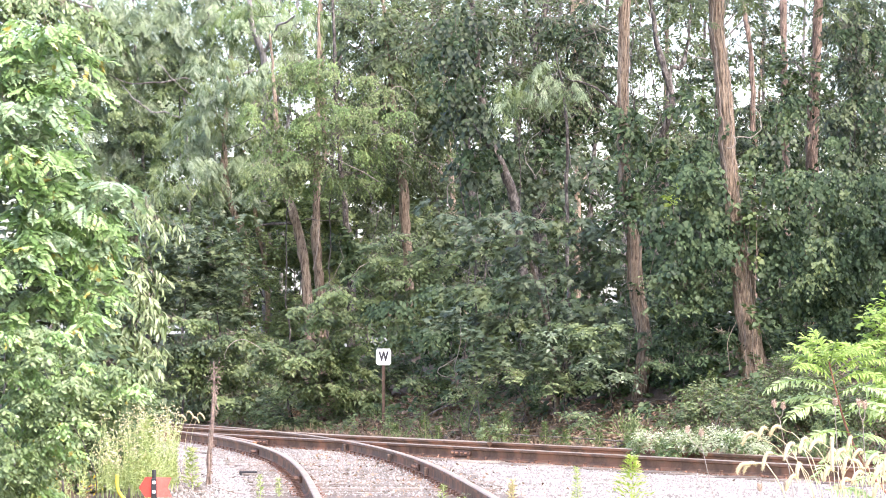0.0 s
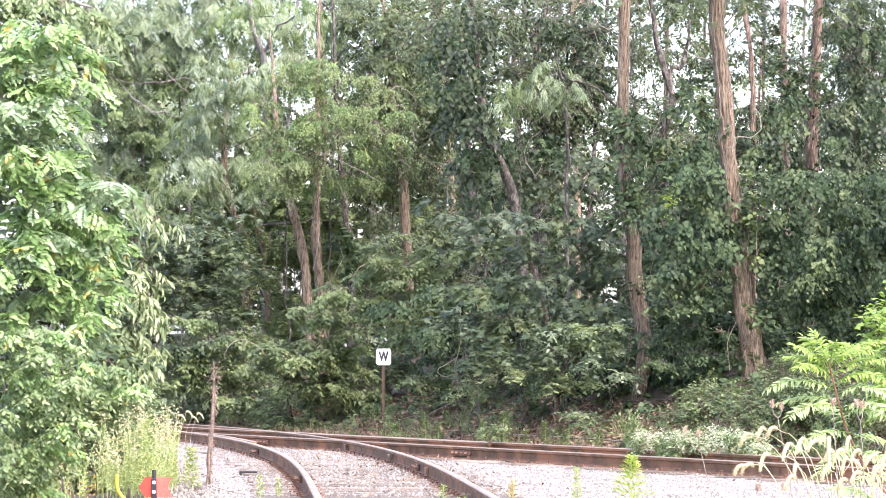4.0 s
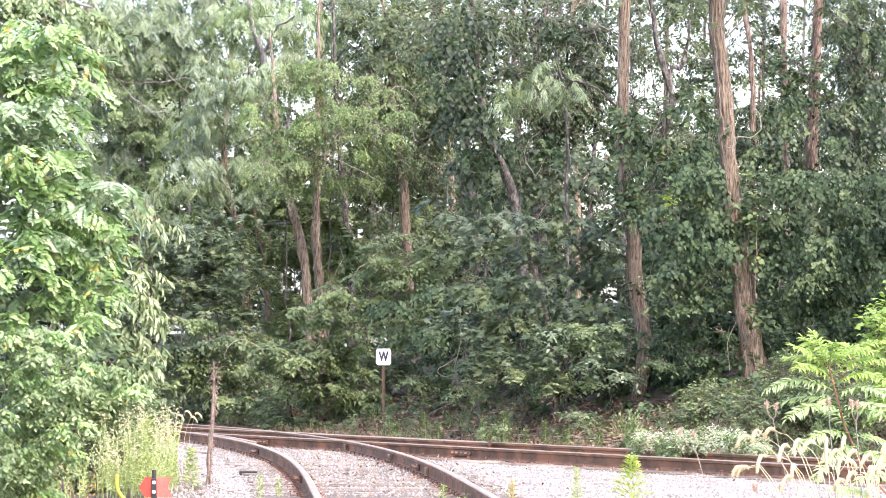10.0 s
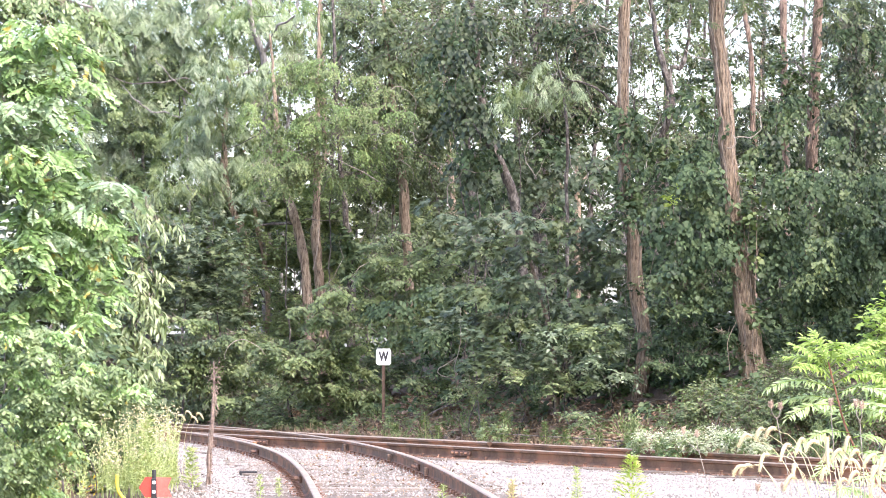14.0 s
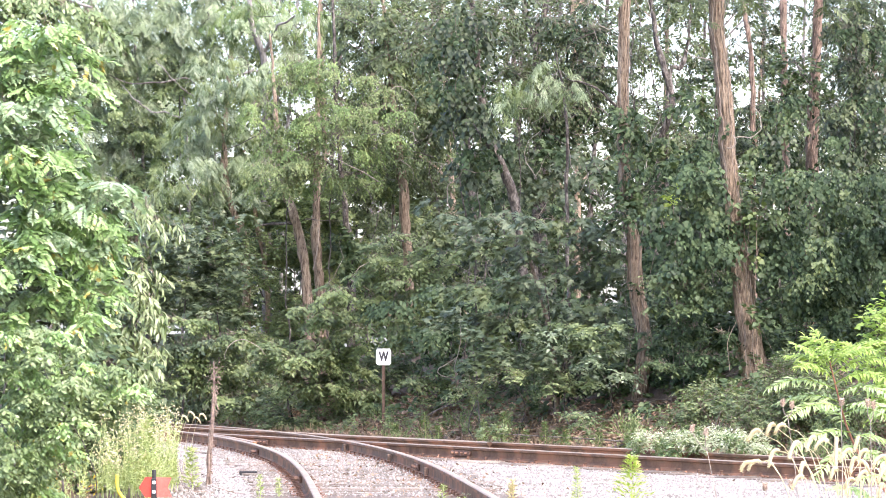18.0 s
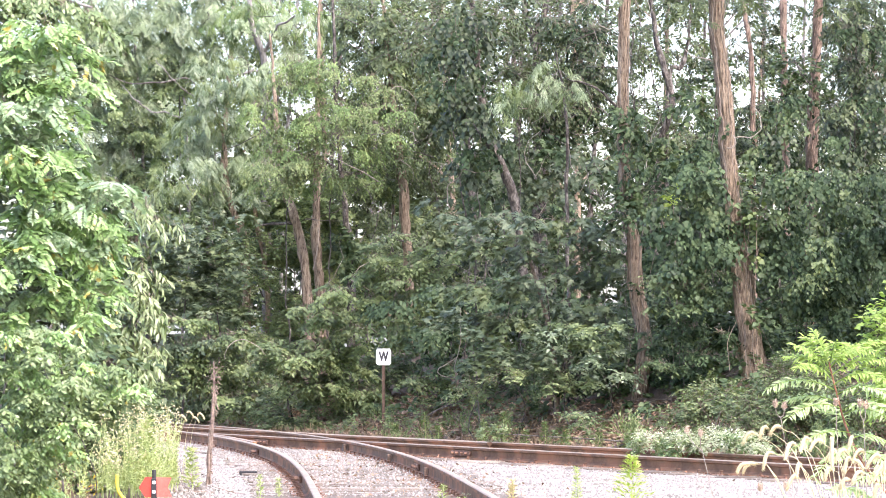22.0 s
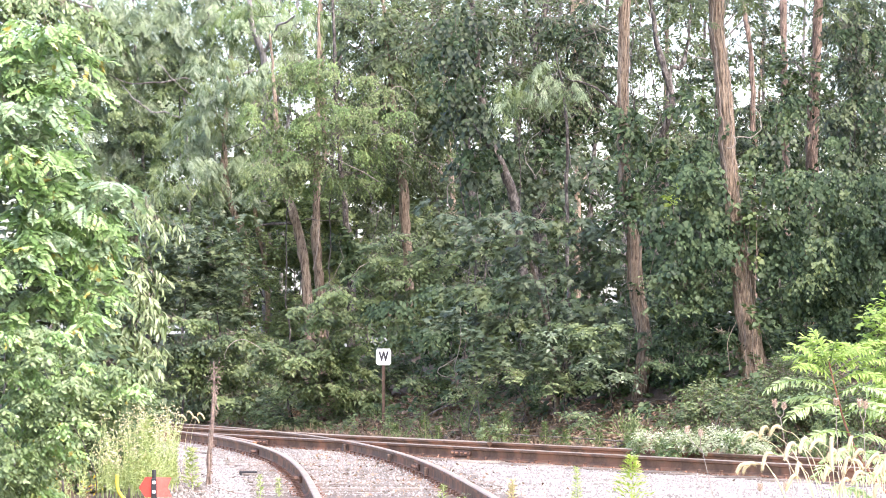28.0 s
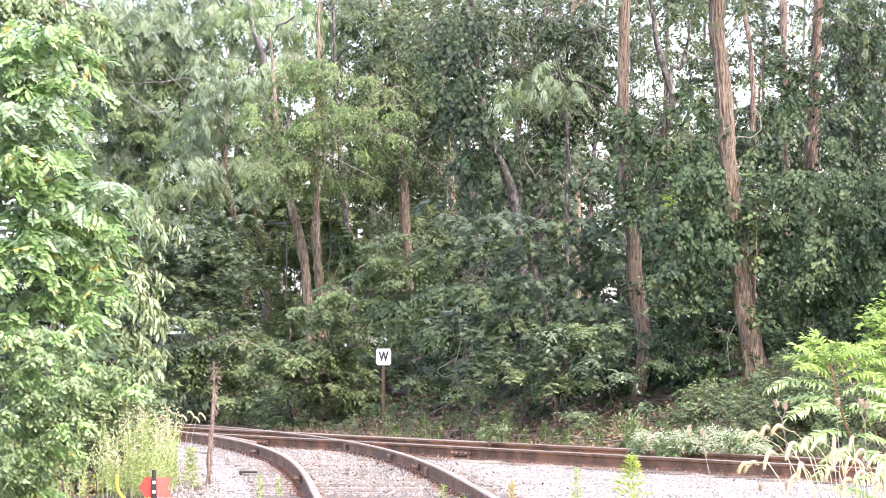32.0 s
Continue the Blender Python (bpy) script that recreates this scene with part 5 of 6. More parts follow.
    mass("dim leaves behind the maple", (M_SHADE, M_SHADEDLEAF,), 72, [(0.88, 2.84, 0.62, 0.46), (0.16, 2.94, 0.51, 0.46), (1.60, 2.73, 0.51, 0.46), (2.32, 2.53, 0.51, 0.41)], "ovate", 0.11, 1.6, 0.45, name="shrub", gaps=0.05, droop=0.4, bole=0.012)
    mass("leafy saplings closing the gaps under the canopy", (M_WOOD, M_SHADE, M_SHADEDLEAF,), 75.5, [(5.03, 5.34, 0.65, 0.43), (6.00, 5.66, 0.65, 0.49), (6.64, 5.23, 0.65, 0.43), (7.51, 5.07, 0.65, 0.38), (8.26, 5.12, 0.54, 0.43), (4.16, 5.07, 0.54, 0.43), (8.21, 6.25, 0.43, 0.65)], "ovate", 0.0976, 1.5, 0.42, gaps=0.05, droop=0.4)
    # Canopy above the view, added to shade the upper wood.
    mass("unseen high canopy, added to shade the trees below", (M_WOOD, M_SHADEDLEAF,), 68, [(8.80, 8.58, 0.92, 0.53), (7.54, 8.87, 0.92, 0.53), (6.27, 8.58, 0.92, 0.53), (5.01, 8.87, 0.92, 0.53), (3.75, 8.58, 0.92, 0.53), (2.49, 8.87, 0.92, 0.53), (1.22, 8.58, 0.92, 0.53)], "ovate", 0.183, 1.7, 0.8, thick=3.0, gaps=0.15, droop=0.3, bole=0.06, stems=1)
    mass("pale feathery hanging bough", (M_PALEGREEN, M_MID, M_LIGHT,), 65.6, [(1.13, 5.75, 0.26, 0.19), (1.46, 5.89, 0.28, 0.13), (1.79, 6.15, 0.28, 0.19), (1.00, 5.47, 0.11, 0.15), (2.04, 5.89, 0.30, 0.15), (1.65, 5.70, 0.23, 0.11)], "feather", 0.168, 1.1, 0.2, thick=0.3, gaps=0.3, per_twig=4, twig=0.16, droop=0.6, bole=0.012, stems=1)
    mass("ivy climbing in ragged columns up the trees", (M_SHADE, M_IVY, M_SHADEDLEAF,), 62.5, [(5.37, 4.56, 0.20, 0.40), (5.45, 5.23, 0.14, 0.36), (6.14, 4.56, 0.23, 0.36), (6.57, 4.43, 0.36, 0.25), (6.82, 4.92, 0.21, 0.54), (6.87, 5.94, 0.14, 0.62), (4.16, 4.74, 0.20, 0.36), (3.94, 5.32, 0.12, 0.36), (5.01, 4.60, 0.21, 0.27), (3.45, 4.56, 0.21, 0.27)], "round", 0.075, 1.5, 0.32, name="vine_leaves", thick=0.5, gaps=0.15, droop=0.7, bole=0.01)
    t = thing("far_woods", "dark dense wood behind the bank", "woods", kind="stuff")
    far, top = [], []
    for i in range(17):
        for k in range(5):
            far.append((-10.5 + 1.35 * i + rng.normal() * 0.3, 92 + rng.uniform(-3, 3), 0.6 + 1.2 * k, 1.3, 2.0, 1.0, 1.9))
        for k in range(4):
            if rng.random() < (0.4 if i >= 11 else 0.1):
                continue
            top.append((-10.5 + 1.35 * i + rng.normal() * 0.3, 96 + rng.uniform(-3, 3), 6.2 + 1.4 * k, 1.3, 2.0, 1.0, 0.75 if i < 11 else 0.3))
    crown(t, M_WOOD, far, "ovate", 0.3)
    crown(t, M_WOOD, top, "ovate", 0.13)
    crown(t, M_WOOD, [(-0.43, 89, 5.99, 0.76, 1.5, 0.64, 2), (0.71, 89, 5.22, 0.76, 1.5, 0.64, 1.8), (-1.07, 89, 5.22, 0.64, 1.5, 0.51, 1.6), (1.98, 89, 4.59, 0.89, 1.5, 0.51, 1.6), (3.09, 88, 5.18, 0.75, 1.5, 0.88, 1.5), (3.47, 88, 4.05, 0.50, 1.2, 0.50, 1.6)], "ovate", 0.1)
    # bare thin boughs and twigs all through the wood
    pieces, pale = [], []
    for i in range(900):
        x, y, z = rng.uniform(-7.5, 8), rng.uniform(66, 82), rng.uniform(1.8, 9.2)
        if across(x, y) < 5:
            continue
        d = unit(rng.normal(size=3) * [1, 0.6, 1.3])
        l, sag = rng.uniform(0.3, 1.3), rng.normal(size=3) * 0.12
        s = np.linspace(0, 1, 6)[:, None]
        line = np.array([x, y, z]) + d * l * s + sag * np.sin(pi * s) + rng.normal(size=(6, 3)) * 0.02
        (pale if i % 6 == 0 else pieces).append(tube_arrays(line, np.linspace(0.01, 0.003, 6) * rng.uniform(0.4, 1.1), 4))
    t = thing("thin_branches", "thin bare twigs and boughs in the wood", "branches", kind="stuff")
    tagged(fast_mesh("dark_twigs", *join_arrays(pieces), M_DARKBARK, t), kind="stuff")
    tagged(fast_mesh("pale_twigs", *join_arrays(pale), M_VINE, t), kind="stuff")
    # slim trunks deeper in the wood
    for i in range(24):
        x, y = -7 + 0.65 * i + rng.normal() * 0.2, rng.uniform(86, 91)
        lean = rng.normal() * 0.5
        w = rng.uniform(0.04, 0.085)
        z0 = height(x, y) - 0.1
        t = thing("tree", "slim tree deeper in the wood", "tree", group="slim trees in the wood")
        m = (M_BARK, M_DARKBARK, M_GREYBARK)[i % 3]
        tube("trunk", [(x, y, z0, w), (x + lean * 0.3 + rng.normal() * 0.08, y, z0 + 4, w * 0.85), (x + lean * 0.7, y, z0 + 8, w * 0.65), (x + lean, y, z0 + 13, w * 0.3)], m, t, 10, 0.3)
        for k in range(3):
            z = rng.uniform(4, 9)
            sd = rng.choice([-1, 1])
            tube("limb", [(x + lean * z / 13, y, z, w * 0.4), (x + lean * z / 13 + sd * 0.5, y, z + 0.5, w * 0.3), (x + lean * z / 13 + sd * 1.0, y - 0.2, z + rng.uniform(0.5, 1.2), w * 0.12)], m, t, 6, 0.2)
        crown(t, M_WOOD, [(x + lean * z / 13 + rng.normal() * 0.5, y, z, 0.6, 0.6, 0.5, 0.9) for z in (7, 9.5, 12)], "ovate", 0.12)


build_woods()
build_thickets()


def vine(label, pts, mat=M_VINE):
    ob = tube("vine", [(x, y, z, r * 0.65) for x, y, z, r in pts], mat, None, 6, 0.05, crook=0.05)
    tagged(ob, label, "vine")


def build_vines():
    vine("bare brown vine hanging down", [(0.22, 69, 7.41, 0.007), (0.25, 69, 6.42, 0.007), (0.23, 69, 5.63, 0.006), (0.28, 69, 5.04, 0.006)], M_TWIG)
    vine("pale bare branch of a dead vine", [(0.34, 69, 5.16, 0.013), (0.32, 69, 4.99, 0.014), (0.37, 69, 4.75, 0.015), (0.28, 69, 4.53, 0.016), (0.10, 69, 4.40, 0.017), (0.09, 69, 4.16, 0.015), (0.13, 69, 3.94, 0.010)])
    vine("pale bare side branch", [(0.35, 69, 4.68, 0.014), (0.55, 69, 4.62, 0.014), (0.77, 69.3, 4.64, 0.012), (1.04, 69.7, 4.68, 0.015)])
    vine("pale bare side branch", [(0.32, 69, 5.02, 0.010), (0.50, 69, 5.08, 0.009), (0.77, 69.5, 5.15, 0.010)])
    vine("looped bare vine hanging over the shrubs", [(0.32, 66, 2.19, 0.012), (0.29, 66, 1.68, 0.012), (0.23, 66, 1.20, 0.012), (0.21, 66, 1.04, 0.012)])
    vine("looped bare vine hanging over the shrubs", [(0.26, 66, 1.41, 0.009), (0.10, 66, 1.28, 0.012), (-0.07, 66, 1.16, 0.012), (-0.04, 66, 1.06, 0.012), (0.21, 66, 1.04, 0.012), (0.43, 66, 1.00, 0.012), (0.58, 66, 0.92, 0.009)])
    vine("looped vine against the trunk", [(4.38, 59.6, 4.71, 0.013), (4.42, 59.6, 4.58, 0.013), (4.36, 59.6, 4.50, 0.013), (4.32, 59.7, 4.53, 0.013)])
    vine("curling vine between the trees", [(4.47, 60, 4.68, 0.011), (4.68, 60, 4.70, 0.011), (4.83, 60, 4.86, 0.011), (4.81, 60, 5.08, 0.011), (4.75, 60, 5.16, 0.009)])
    vine("vine stem along the trunk", [(4.11, 60.2, 4.49, 0.013), (4.16, 60.2, 5.52, 0.013), (4.08, 60.2, 6.29, 0.013), (4.11, 60.2, 7.15, 0.013)], M_TWIG)
    for dx, w in ((-9, 3), (6, 2.5), (12, 2)):
        vine("ropy vine climbing the large trunk", [(x + dx * 0.0086, 59.72, z, w * 0.0043) for x, z in ((4.66, 1.05), (4.62, 1.7), (4.52, 2.5), (4.43, 3.4), (4.35, 4.2), (4.28, 5.2), (4.17, 6.3), (4.13, 7.5))], M_TWIG)
    for dx, w in ((-8, 3), (7, 2.5)):
        vine("ropy vine climbing the red-barked trunk", [(x + dx * 0.0088, 61.78, z, w * 0.0044) for x, z in ((3.09, 0.95), (3.13, 1.66), (3.01, 2.5), (2.98, 3.2), (2.86, 4.0), (2.82, 5.2), (2.84, 6.4))], M_TWIG)
    vine("arched dry stem over the bushes", [(-3.78, 68, 1.30, 0.007), (-3.71, 68, 1.54, 0.010), (-3.49, 68, 1.65, 0.010), (-3.20, 68, 1.57, 0.010), (-3.05, 68, 1.41, 0.007)])
    vine("thin bare dead branches under the trees", [(4.26, 59, 1.18, 0.008), (4.25, 59, 1.47, 0.008), (4.35, 59, 1.85, 0.007), (4.45, 59, 2.11, 0.006)], M_TWIG)
    vine("dead branches by the trunk", [(2.71, 61, 0.87, 0.013), (2.84, 61, 1.30, 0.015), (2.95, 61, 1.74, 0.013), (3.00, 61, 2.17, 0.011)], M_TWIG)
    vine("pale crooked twig in the canopy", [(-0.49, 78, 7.42, 0.017), (-0.36, 78, 7.25, 0.017), (-0.13, 78, 7.11, 0.014), (0.35, 78.5, 7.68, 0.017), (0.38, 79, 8.06, 0.023)])


build_vines()


def build_fence():
    f = thing("white_fence", "short stretch of white railing beyond the bushes", "fence", at=(-5.42, 80, 1.75))
    for dx in (0.15,):
        bm = bmesh.new()
        box(bm, (dx, 0, -0.5), (0.06, 0.05, 1.7), None, 0.006)
        part("post", bm, M_GREYBARK, f)
    for z in (0.12, 0.24):
        bm = bmesh.new()
        box(bm, (0, 0, z), (0.4, 0.03, 0.07), None, 0.005)
        part("rail", bm, M_WHITE, f)


build_fence()


M_HAY = leaf_material("dry_grass_blade", (0.11, 0.075, 0.045), (0.2, 0.145, 0.09), (0.33, 0.25, 0.16), gloss=0.8, glow=0.1)


def noise_tufts(x, y):
    return np.array([noise.noise(Vector((p * 1.6, q * 1.6, 3))) > -0.12 for p, q in zip(x, y)])


def build_bank():
    """Fallen leaves and herbs on the bank."""
    n = 26000
    y = rng.uniform(46, 74, n)
    a = 2.3 + 2.8 * rng.random(n) ** 1.3
    x = 0.2925 + (a - (y - 55) * 0.3861) / 0.9224
    z = np.array([height(p, q) for p, q in zip(x, y)]) + 0.02 + 0.03 * rng.random(n)
    v, f = set_leaves("ovate", np.stack([x, y, z], -1), rng.normal(size=(n, 3)) * [1, 1, 0.3], rng.normal(size=(n, 3)) * 0.5 + [0, 0, 1], 0.05 + 0.07 * rng.random(n))
    t = fast_mesh("leaf_litter", v, f, M_LITTER)
    tagged(t, "brown fallen leaves strewn on the bank", "leaf litter", kind="stuff")
    herbs = []
    for i in range(105):
        y = rng.uniform(47, 72)
        a = 2.4 + 2.4 * rng.random()
        x = 0.2925 + (a - (y - 55) * 0.3861) / 0.9224
        r = rng.uniform(0.08, 0.22)
        herbs.append((x, y, height(x, y) + r * 0.8, r, r, r * 1.1, 0.8))
    low = []
    for i in range(400):
        y = rng.uniform(50, 80)
        a = rng.uniform(4.2, 8.2)
        x = 0.2925 + (a - (y - 55) * 0.3861) / 0.9224
        if -4 < x < 9:
            r = rng.uniform(0.16, 0.36)
            low.append((x, y, height(x, y) + r * 0.45, r, r, r * 0.6, 0.9))
    t = thing("ground_ivy", "dark ivy and seedlings covering the bank", "ivy", kind="stuff")
    crown(t, M_IVY, low, "round", 0.105)
    t = thing("bank_herbs", "small green herbs and grass along the foot of the bank", "herbs", kind="stuff")
    crown(t, M_MID, herbs[::5], "lance", 0.06, per_twig=7, droop=-0.6)
    crown(t, M_SHRUB, [h for k, h in enumerate(herbs) if k % 5], "ovate", 0.064, twigs=0.002)
    k = 4500
    y = rng.uniform(46, 74, k)
    a = 2.35 + 2.0 * rng.random(k) ** 1.2
    x = 0.2925 + (a - (y - 55) * 0.3861) / 0.9224
    z = np.array([height(p, q) for p, q in zip(x, y)])
    tuft = noise_tufts(x, y)
    v, f = set_leaves("bristle", np.stack([x, y, z], -1)[tuft], (rng.normal(size=(k, 3)) * [0.6, 0.6, 0.2] + [0, 0, 0.8])[tuft], rng.normal(size=(k, 3))[tuft], rng.uniform(0.08, 0.3, k)[tuft])
    tagged(fast_mesh("dry_grass", v, f, M_HAY), "tan dry grass at the foot of the bank", "grass", kind="stuff")
    twigs = []
    for i in range(420):
        y = rng.uniform(47, 72)
        a = 2.6 + 3.6 * rng.random()
        x = 0.2925 + (a - (y - 55) * 0.3861) / 0.9224
        d = unit(rng.normal(size=3) * [1, 0.6, 0.35] + [0, 0, 0.25])
        s = np.linspace(0, 1, 4)[:, None]
        line = np.array([x, y, height(x, y) + 0.02]) + d * [1, 1, 0.8] * rng.uniform(0.1, 0.5) * s + rng.normal(size=(4, 3)) * 0.01
        twigs.append(tube_arrays(line, np.linspace(0.005, 0.002, 4), 4))
    tagged(fast_mesh("fallen_twigs", *join_arrays(twigs), M_VINE), "dry fallen twigs on the bank", "twigs", kind="stuff")
    # white-flowered plants beyond the far rail
    for c in ((2.64, 50.5, 0.29, 0.23, 0.3, 0.14, 2.2), (3.01, 50, 0.28, 0.25, 0.3, 0.13, 2.2), (3.32, 49.8, 0.30, 0.25, 0.3, 0.16, 2.2), (3.63, 49.3, 0.29, 0.25, 0.3, 0.14, 2.2), (3.84, 48.8, 0.27, 0.21, 0.3, 0.13, 2)):
        t = thing("flowering_plant", "low bushy plant covered with small white flowers", "plant", group="white flowers beyond the track")
        low = (c[0], c[1], c[2] - 0.04, *c[3:])
        crown(t, M_SHRUBLIT, [low], "ovate", 0.06, label="")
        crown(t, M_PETAL, [(c[0], c[1] - 0.04, c[2] + 0.03, c[3], c[4], c[5] * 1.1, 2.2)], "round", 0.018, name="blossom", flat=1.2)


build_bank()


# ---- bushes beside the siding ----
def build_left_bushes():
    mass("bright green black locust boughs with small paired leaflets", (M_LOCUST, M_LOCUSTPALE, M_LOCUST,), 25.6, [(-2.72, 3.27, 0.31, 0.18), (-2.46, 3.07, 0.18, 0.13), (-2.76, 3.45, 0.22, 0.11), (-2.46, 3.36, 0.15, 0.11), (-2.70, 2.94, 0.31, 0.22), (-2.61, 2.63, 0.31, 0.16), (-2.32, 2.45, 0.31, 0.13), (-2.04, 2.37, 0.18, 0.10), (-2.43, 2.19, 0.40, 0.15), (-2.68, 1.95, 0.33, 0.22), (-2.32, 1.88, 0.24, 0.18), (-2.65, 1.62, 0.35, 0.18), (-2.25, 1.64, 0.15, 0.11)], "pinnate", 0.135, 2.6, 0.17, name="locust_bush", thick=0.35, gaps=0.06, bole=0.008, stems=2, twigs=0.0015, flat=0.6, per_twig=5, twig=0.14, droop=0.3)
    mass("duller locust and mulberry leaves low beside the weeds", (M_LOCUST, M_SHRUBLIT, M_SHRUBLIT,), 24.6, [(-2.56, 1.38, 0.33, 0.14), (-2.30, 1.26, 0.28, 0.12), (-2.58, 1.12, 0.30, 0.16), (-2.09, 1.17, 0.18, 0.10), (-2.37, 1.00, 0.25, 0.11), (-2.44, 0.80, 0.21, 0.12), (-2.65, 0.84, 0.16, 0.14), (-2.68, 0.63, 0.14, 0.14), (-2.51, 0.77, 0.18, 0.14), (-2.54, 0.59, 0.18, 0.11)], "oval", 0.038, 2.4, 0.15, name="bush", thick=0.3, gaps=0.1, bole=0.004, stems=1, droop=0.35, flat=0.6)
    # Dark vine-leaf colour here stands for the shade inside the bush.
    mass("leaves deep in the bush, shade in their dark colour", (M_IVY,), 27.2, [(-2.81, 3.35, 0.47, 0.54), (-2.70, 2.26, 0.58, 0.58), (-2.77, 1.29, 0.51, 0.54)], "round", 0.06, 1.3, 0.3, name="bush", thick=0.2, gaps=0.15, bole=0.006, stems=1)
    t = thing("cherry_tree", "tree with long drooping pointed leaves", "tree")
    tube("trunk", [(-3.9, 33.4, -0.05, 0.04), (-3.7, 33.4, 0.8, 0.03), (-3.3, 33.3, 1.6, 0.02), (-2.9, 33.2, 2.2, 0.01)], M_DARKBARK, t, 12, 0.1)
    crown(t, M_LANCE, [(-2.46, 33, 2.59, 0.19, 0.25, 0.07, 2.0), (-2.35, 33, 2.46, 0.14, 0.25, 0.06, 2.0), (-2.59, 33, 2.24, 0.18, 0.25, 0.14, 2.0), (-2.46, 33, 1.98, 0.13, 0.25, 0.19, 2.0), (-2.56, 33, 1.80, 0.19, 0.25, 0.14, 2.0), (-2.68, 33, 1.56, 0.21, 0.25, 0.09, 2.0), (-2.46, 33, 1.63, 0.14, 0.25, 0.09, 2.0), (-2.56, 33, 1.40, 0.26, 0.25, 0.08, 2.0), (-2.68, 33, 1.28, 0.21, 0.25, 0.09, 2.0), (-2.46, 33, 1.25, 0.12, 0.25, 0.07, 2.0), (-2.85, 33, 1.51, 0.19, 0.25, 0.12, 2.0), (-2.75, 33, 1.89, 0.19, 0.25, 0.19, 2.0)], "lance", 0.085, per_twig=6, twig=0.13, droop=0.55, twigs=0.002, cap=True)
    for k, (bx, by) in enumerate(((-3.9, 45), (-4.3, 50), (-3.7, 41))):
        c = thing("bush", "dense green bush beside the siding", "bush")
        tube("stem", [(bx, by, -0.05, 0.02), (bx, by, 0.4, 0.015), (bx + 0.05, by, 0.8, 0.006)], M_TWIG, c, 6, 0.1)
        crown(c, M_SHRUB, [(bx, by, 0.5, 0.7, 0.6, 0.55, 4), (bx - 0.6, by, 0.7, 0.7, 0.6, 0.7, 4)], "ovate", 0.08)
    t = thing("overhanging_tree", "leafy dark green bough overhanging from above", "tree")
    tube("limb", [(-4.6, 27, 5.2, 0.04), (-3.6, 27, 4.3, 0.03), (-2.9, 27, 3.9, 0.02), (-2.4, 27, 3.75, 0.008)], M_GREYBARK, t, 8, 0.1)
    tube("trunk", [(-4.6, 27, -0.05, 0.1), (-4.7, 27, 3, 0.08), (-4.6, 27, 5.2, 0.05)], M_GREYBARK, t, 12, 0.15)
    crown(t, M_SHRUBLIT, [(-3.0, 27, 3.80, 0.3, 0.4, 0.16, 2.6), (-2.75, 27, 3.74, 0.25, 0.4, 0.14, 2.6), (-2.50, 27, 3.66, 0.17, 0.3, 0.1, 2.6), (-2.36, 27, 3.58, 0.1, 0.3, 0.08, 2.4)], "ovate", 0.05, twigs=0.002, droop=0.5, cap=True)
    # weeds
    t = thing("weeds", "tall pale yellow-green weeds beside the siding", "weeds", kind="stuff")
    spots = [(rng.uniform(-3.95, -3.3), rng.uniform(33, 38), rng.uniform(0.3, 0.75)) for _ in range(80)] + [(rng.uniform(-3.4, -2.75), rng.uniform(38.5, 43), rng.uniform(0.35, 0.85)) for _ in range(160)]
    stalks(t, spots[:180], M_WEED, 0.042)
    f = thing("seeding_weeds", "wispy pale weeds with creamy seed heads by the ballast", "weeds", kind="stuff")
    stalks(f, spots[180:], M_WEED, 0.036, M_STRAW)
    d = thing("dock", "dried reddish-brown dock stalks among the weeds", "weeds", kind="stuff")
    stalks(d, [(rng.uniform(-3.2, -3.02), rng.uniform(32.6, 33.2), rng.uniform(0.32, 0.46)) for _ in range(7)], M_LITTER, 0.03, M_LITTER)
    g = thing("goldenrod", "goldenrod with yellow flower plumes", "weeds", kind="stuff")
    stalks(g, [(rng.uniform(-3.4, -3.15), rng.uniform(32.5, 34), rng.uniform(0.25, 0.36)) for _ in range(3)], M_WEED, 0.06, M_FLOWERY)


def stalks(t, spots, mat, leaf, flower=None):
    """Upright weeds: a stem each, dressed all along with narrow leaves."""
    st, lv, fl = [], [], []
    for x, y, h in spots:
        lean = rng.normal(size=2) * 0.08
        line = np.array([(x + lean[0] * s * s, y + lean[1] * s * s, -0.04 + h * s) for s in np.linspace(0, 1, 6)])
        st.append(tube_arrays(line, np.linspace(0.0034, 0.0012, 6), 4))
        k = int(h * 100)
        s = rng.uniform(0.15, 1, k)
        base = np.stack([np.interp(s, np.linspace(0, 1, 6), line[:, c]) for c in range(3)], -1)
        ang = rng.uniform(0, 2 * pi, k)
        along = np.stack([np.cos(ang), np.sin(ang), rng.uniform(0.2, 1.0, k)], -1)
        lv.append(set_leaves("lance", base, along, np.array([0, 0, 1.0]) + rng.normal(size=(k, 3)) * 0.4, leaf * (1.5 - s) * rng.uniform(0.8, 1.3, k)))
        if flower:
            k = 34
            base = line[-1] + rng.normal(size=(k, 3)) * [0.035, 0.035, 0.07]
            fl.append(set_leaves("round", base, rng.normal(size=(k, 3)), rng.normal(size=(k, 3)), np.full(k, 0.018)))
    fast_mesh("stems", *join_arrays(st), M_WEED, t)
    fast_mesh("foliage", *join_arrays(lv), mat, t)
    if fl:
        fast_mesh("blossom", *join_arrays(fl), flower, t)


build_left_bushes()


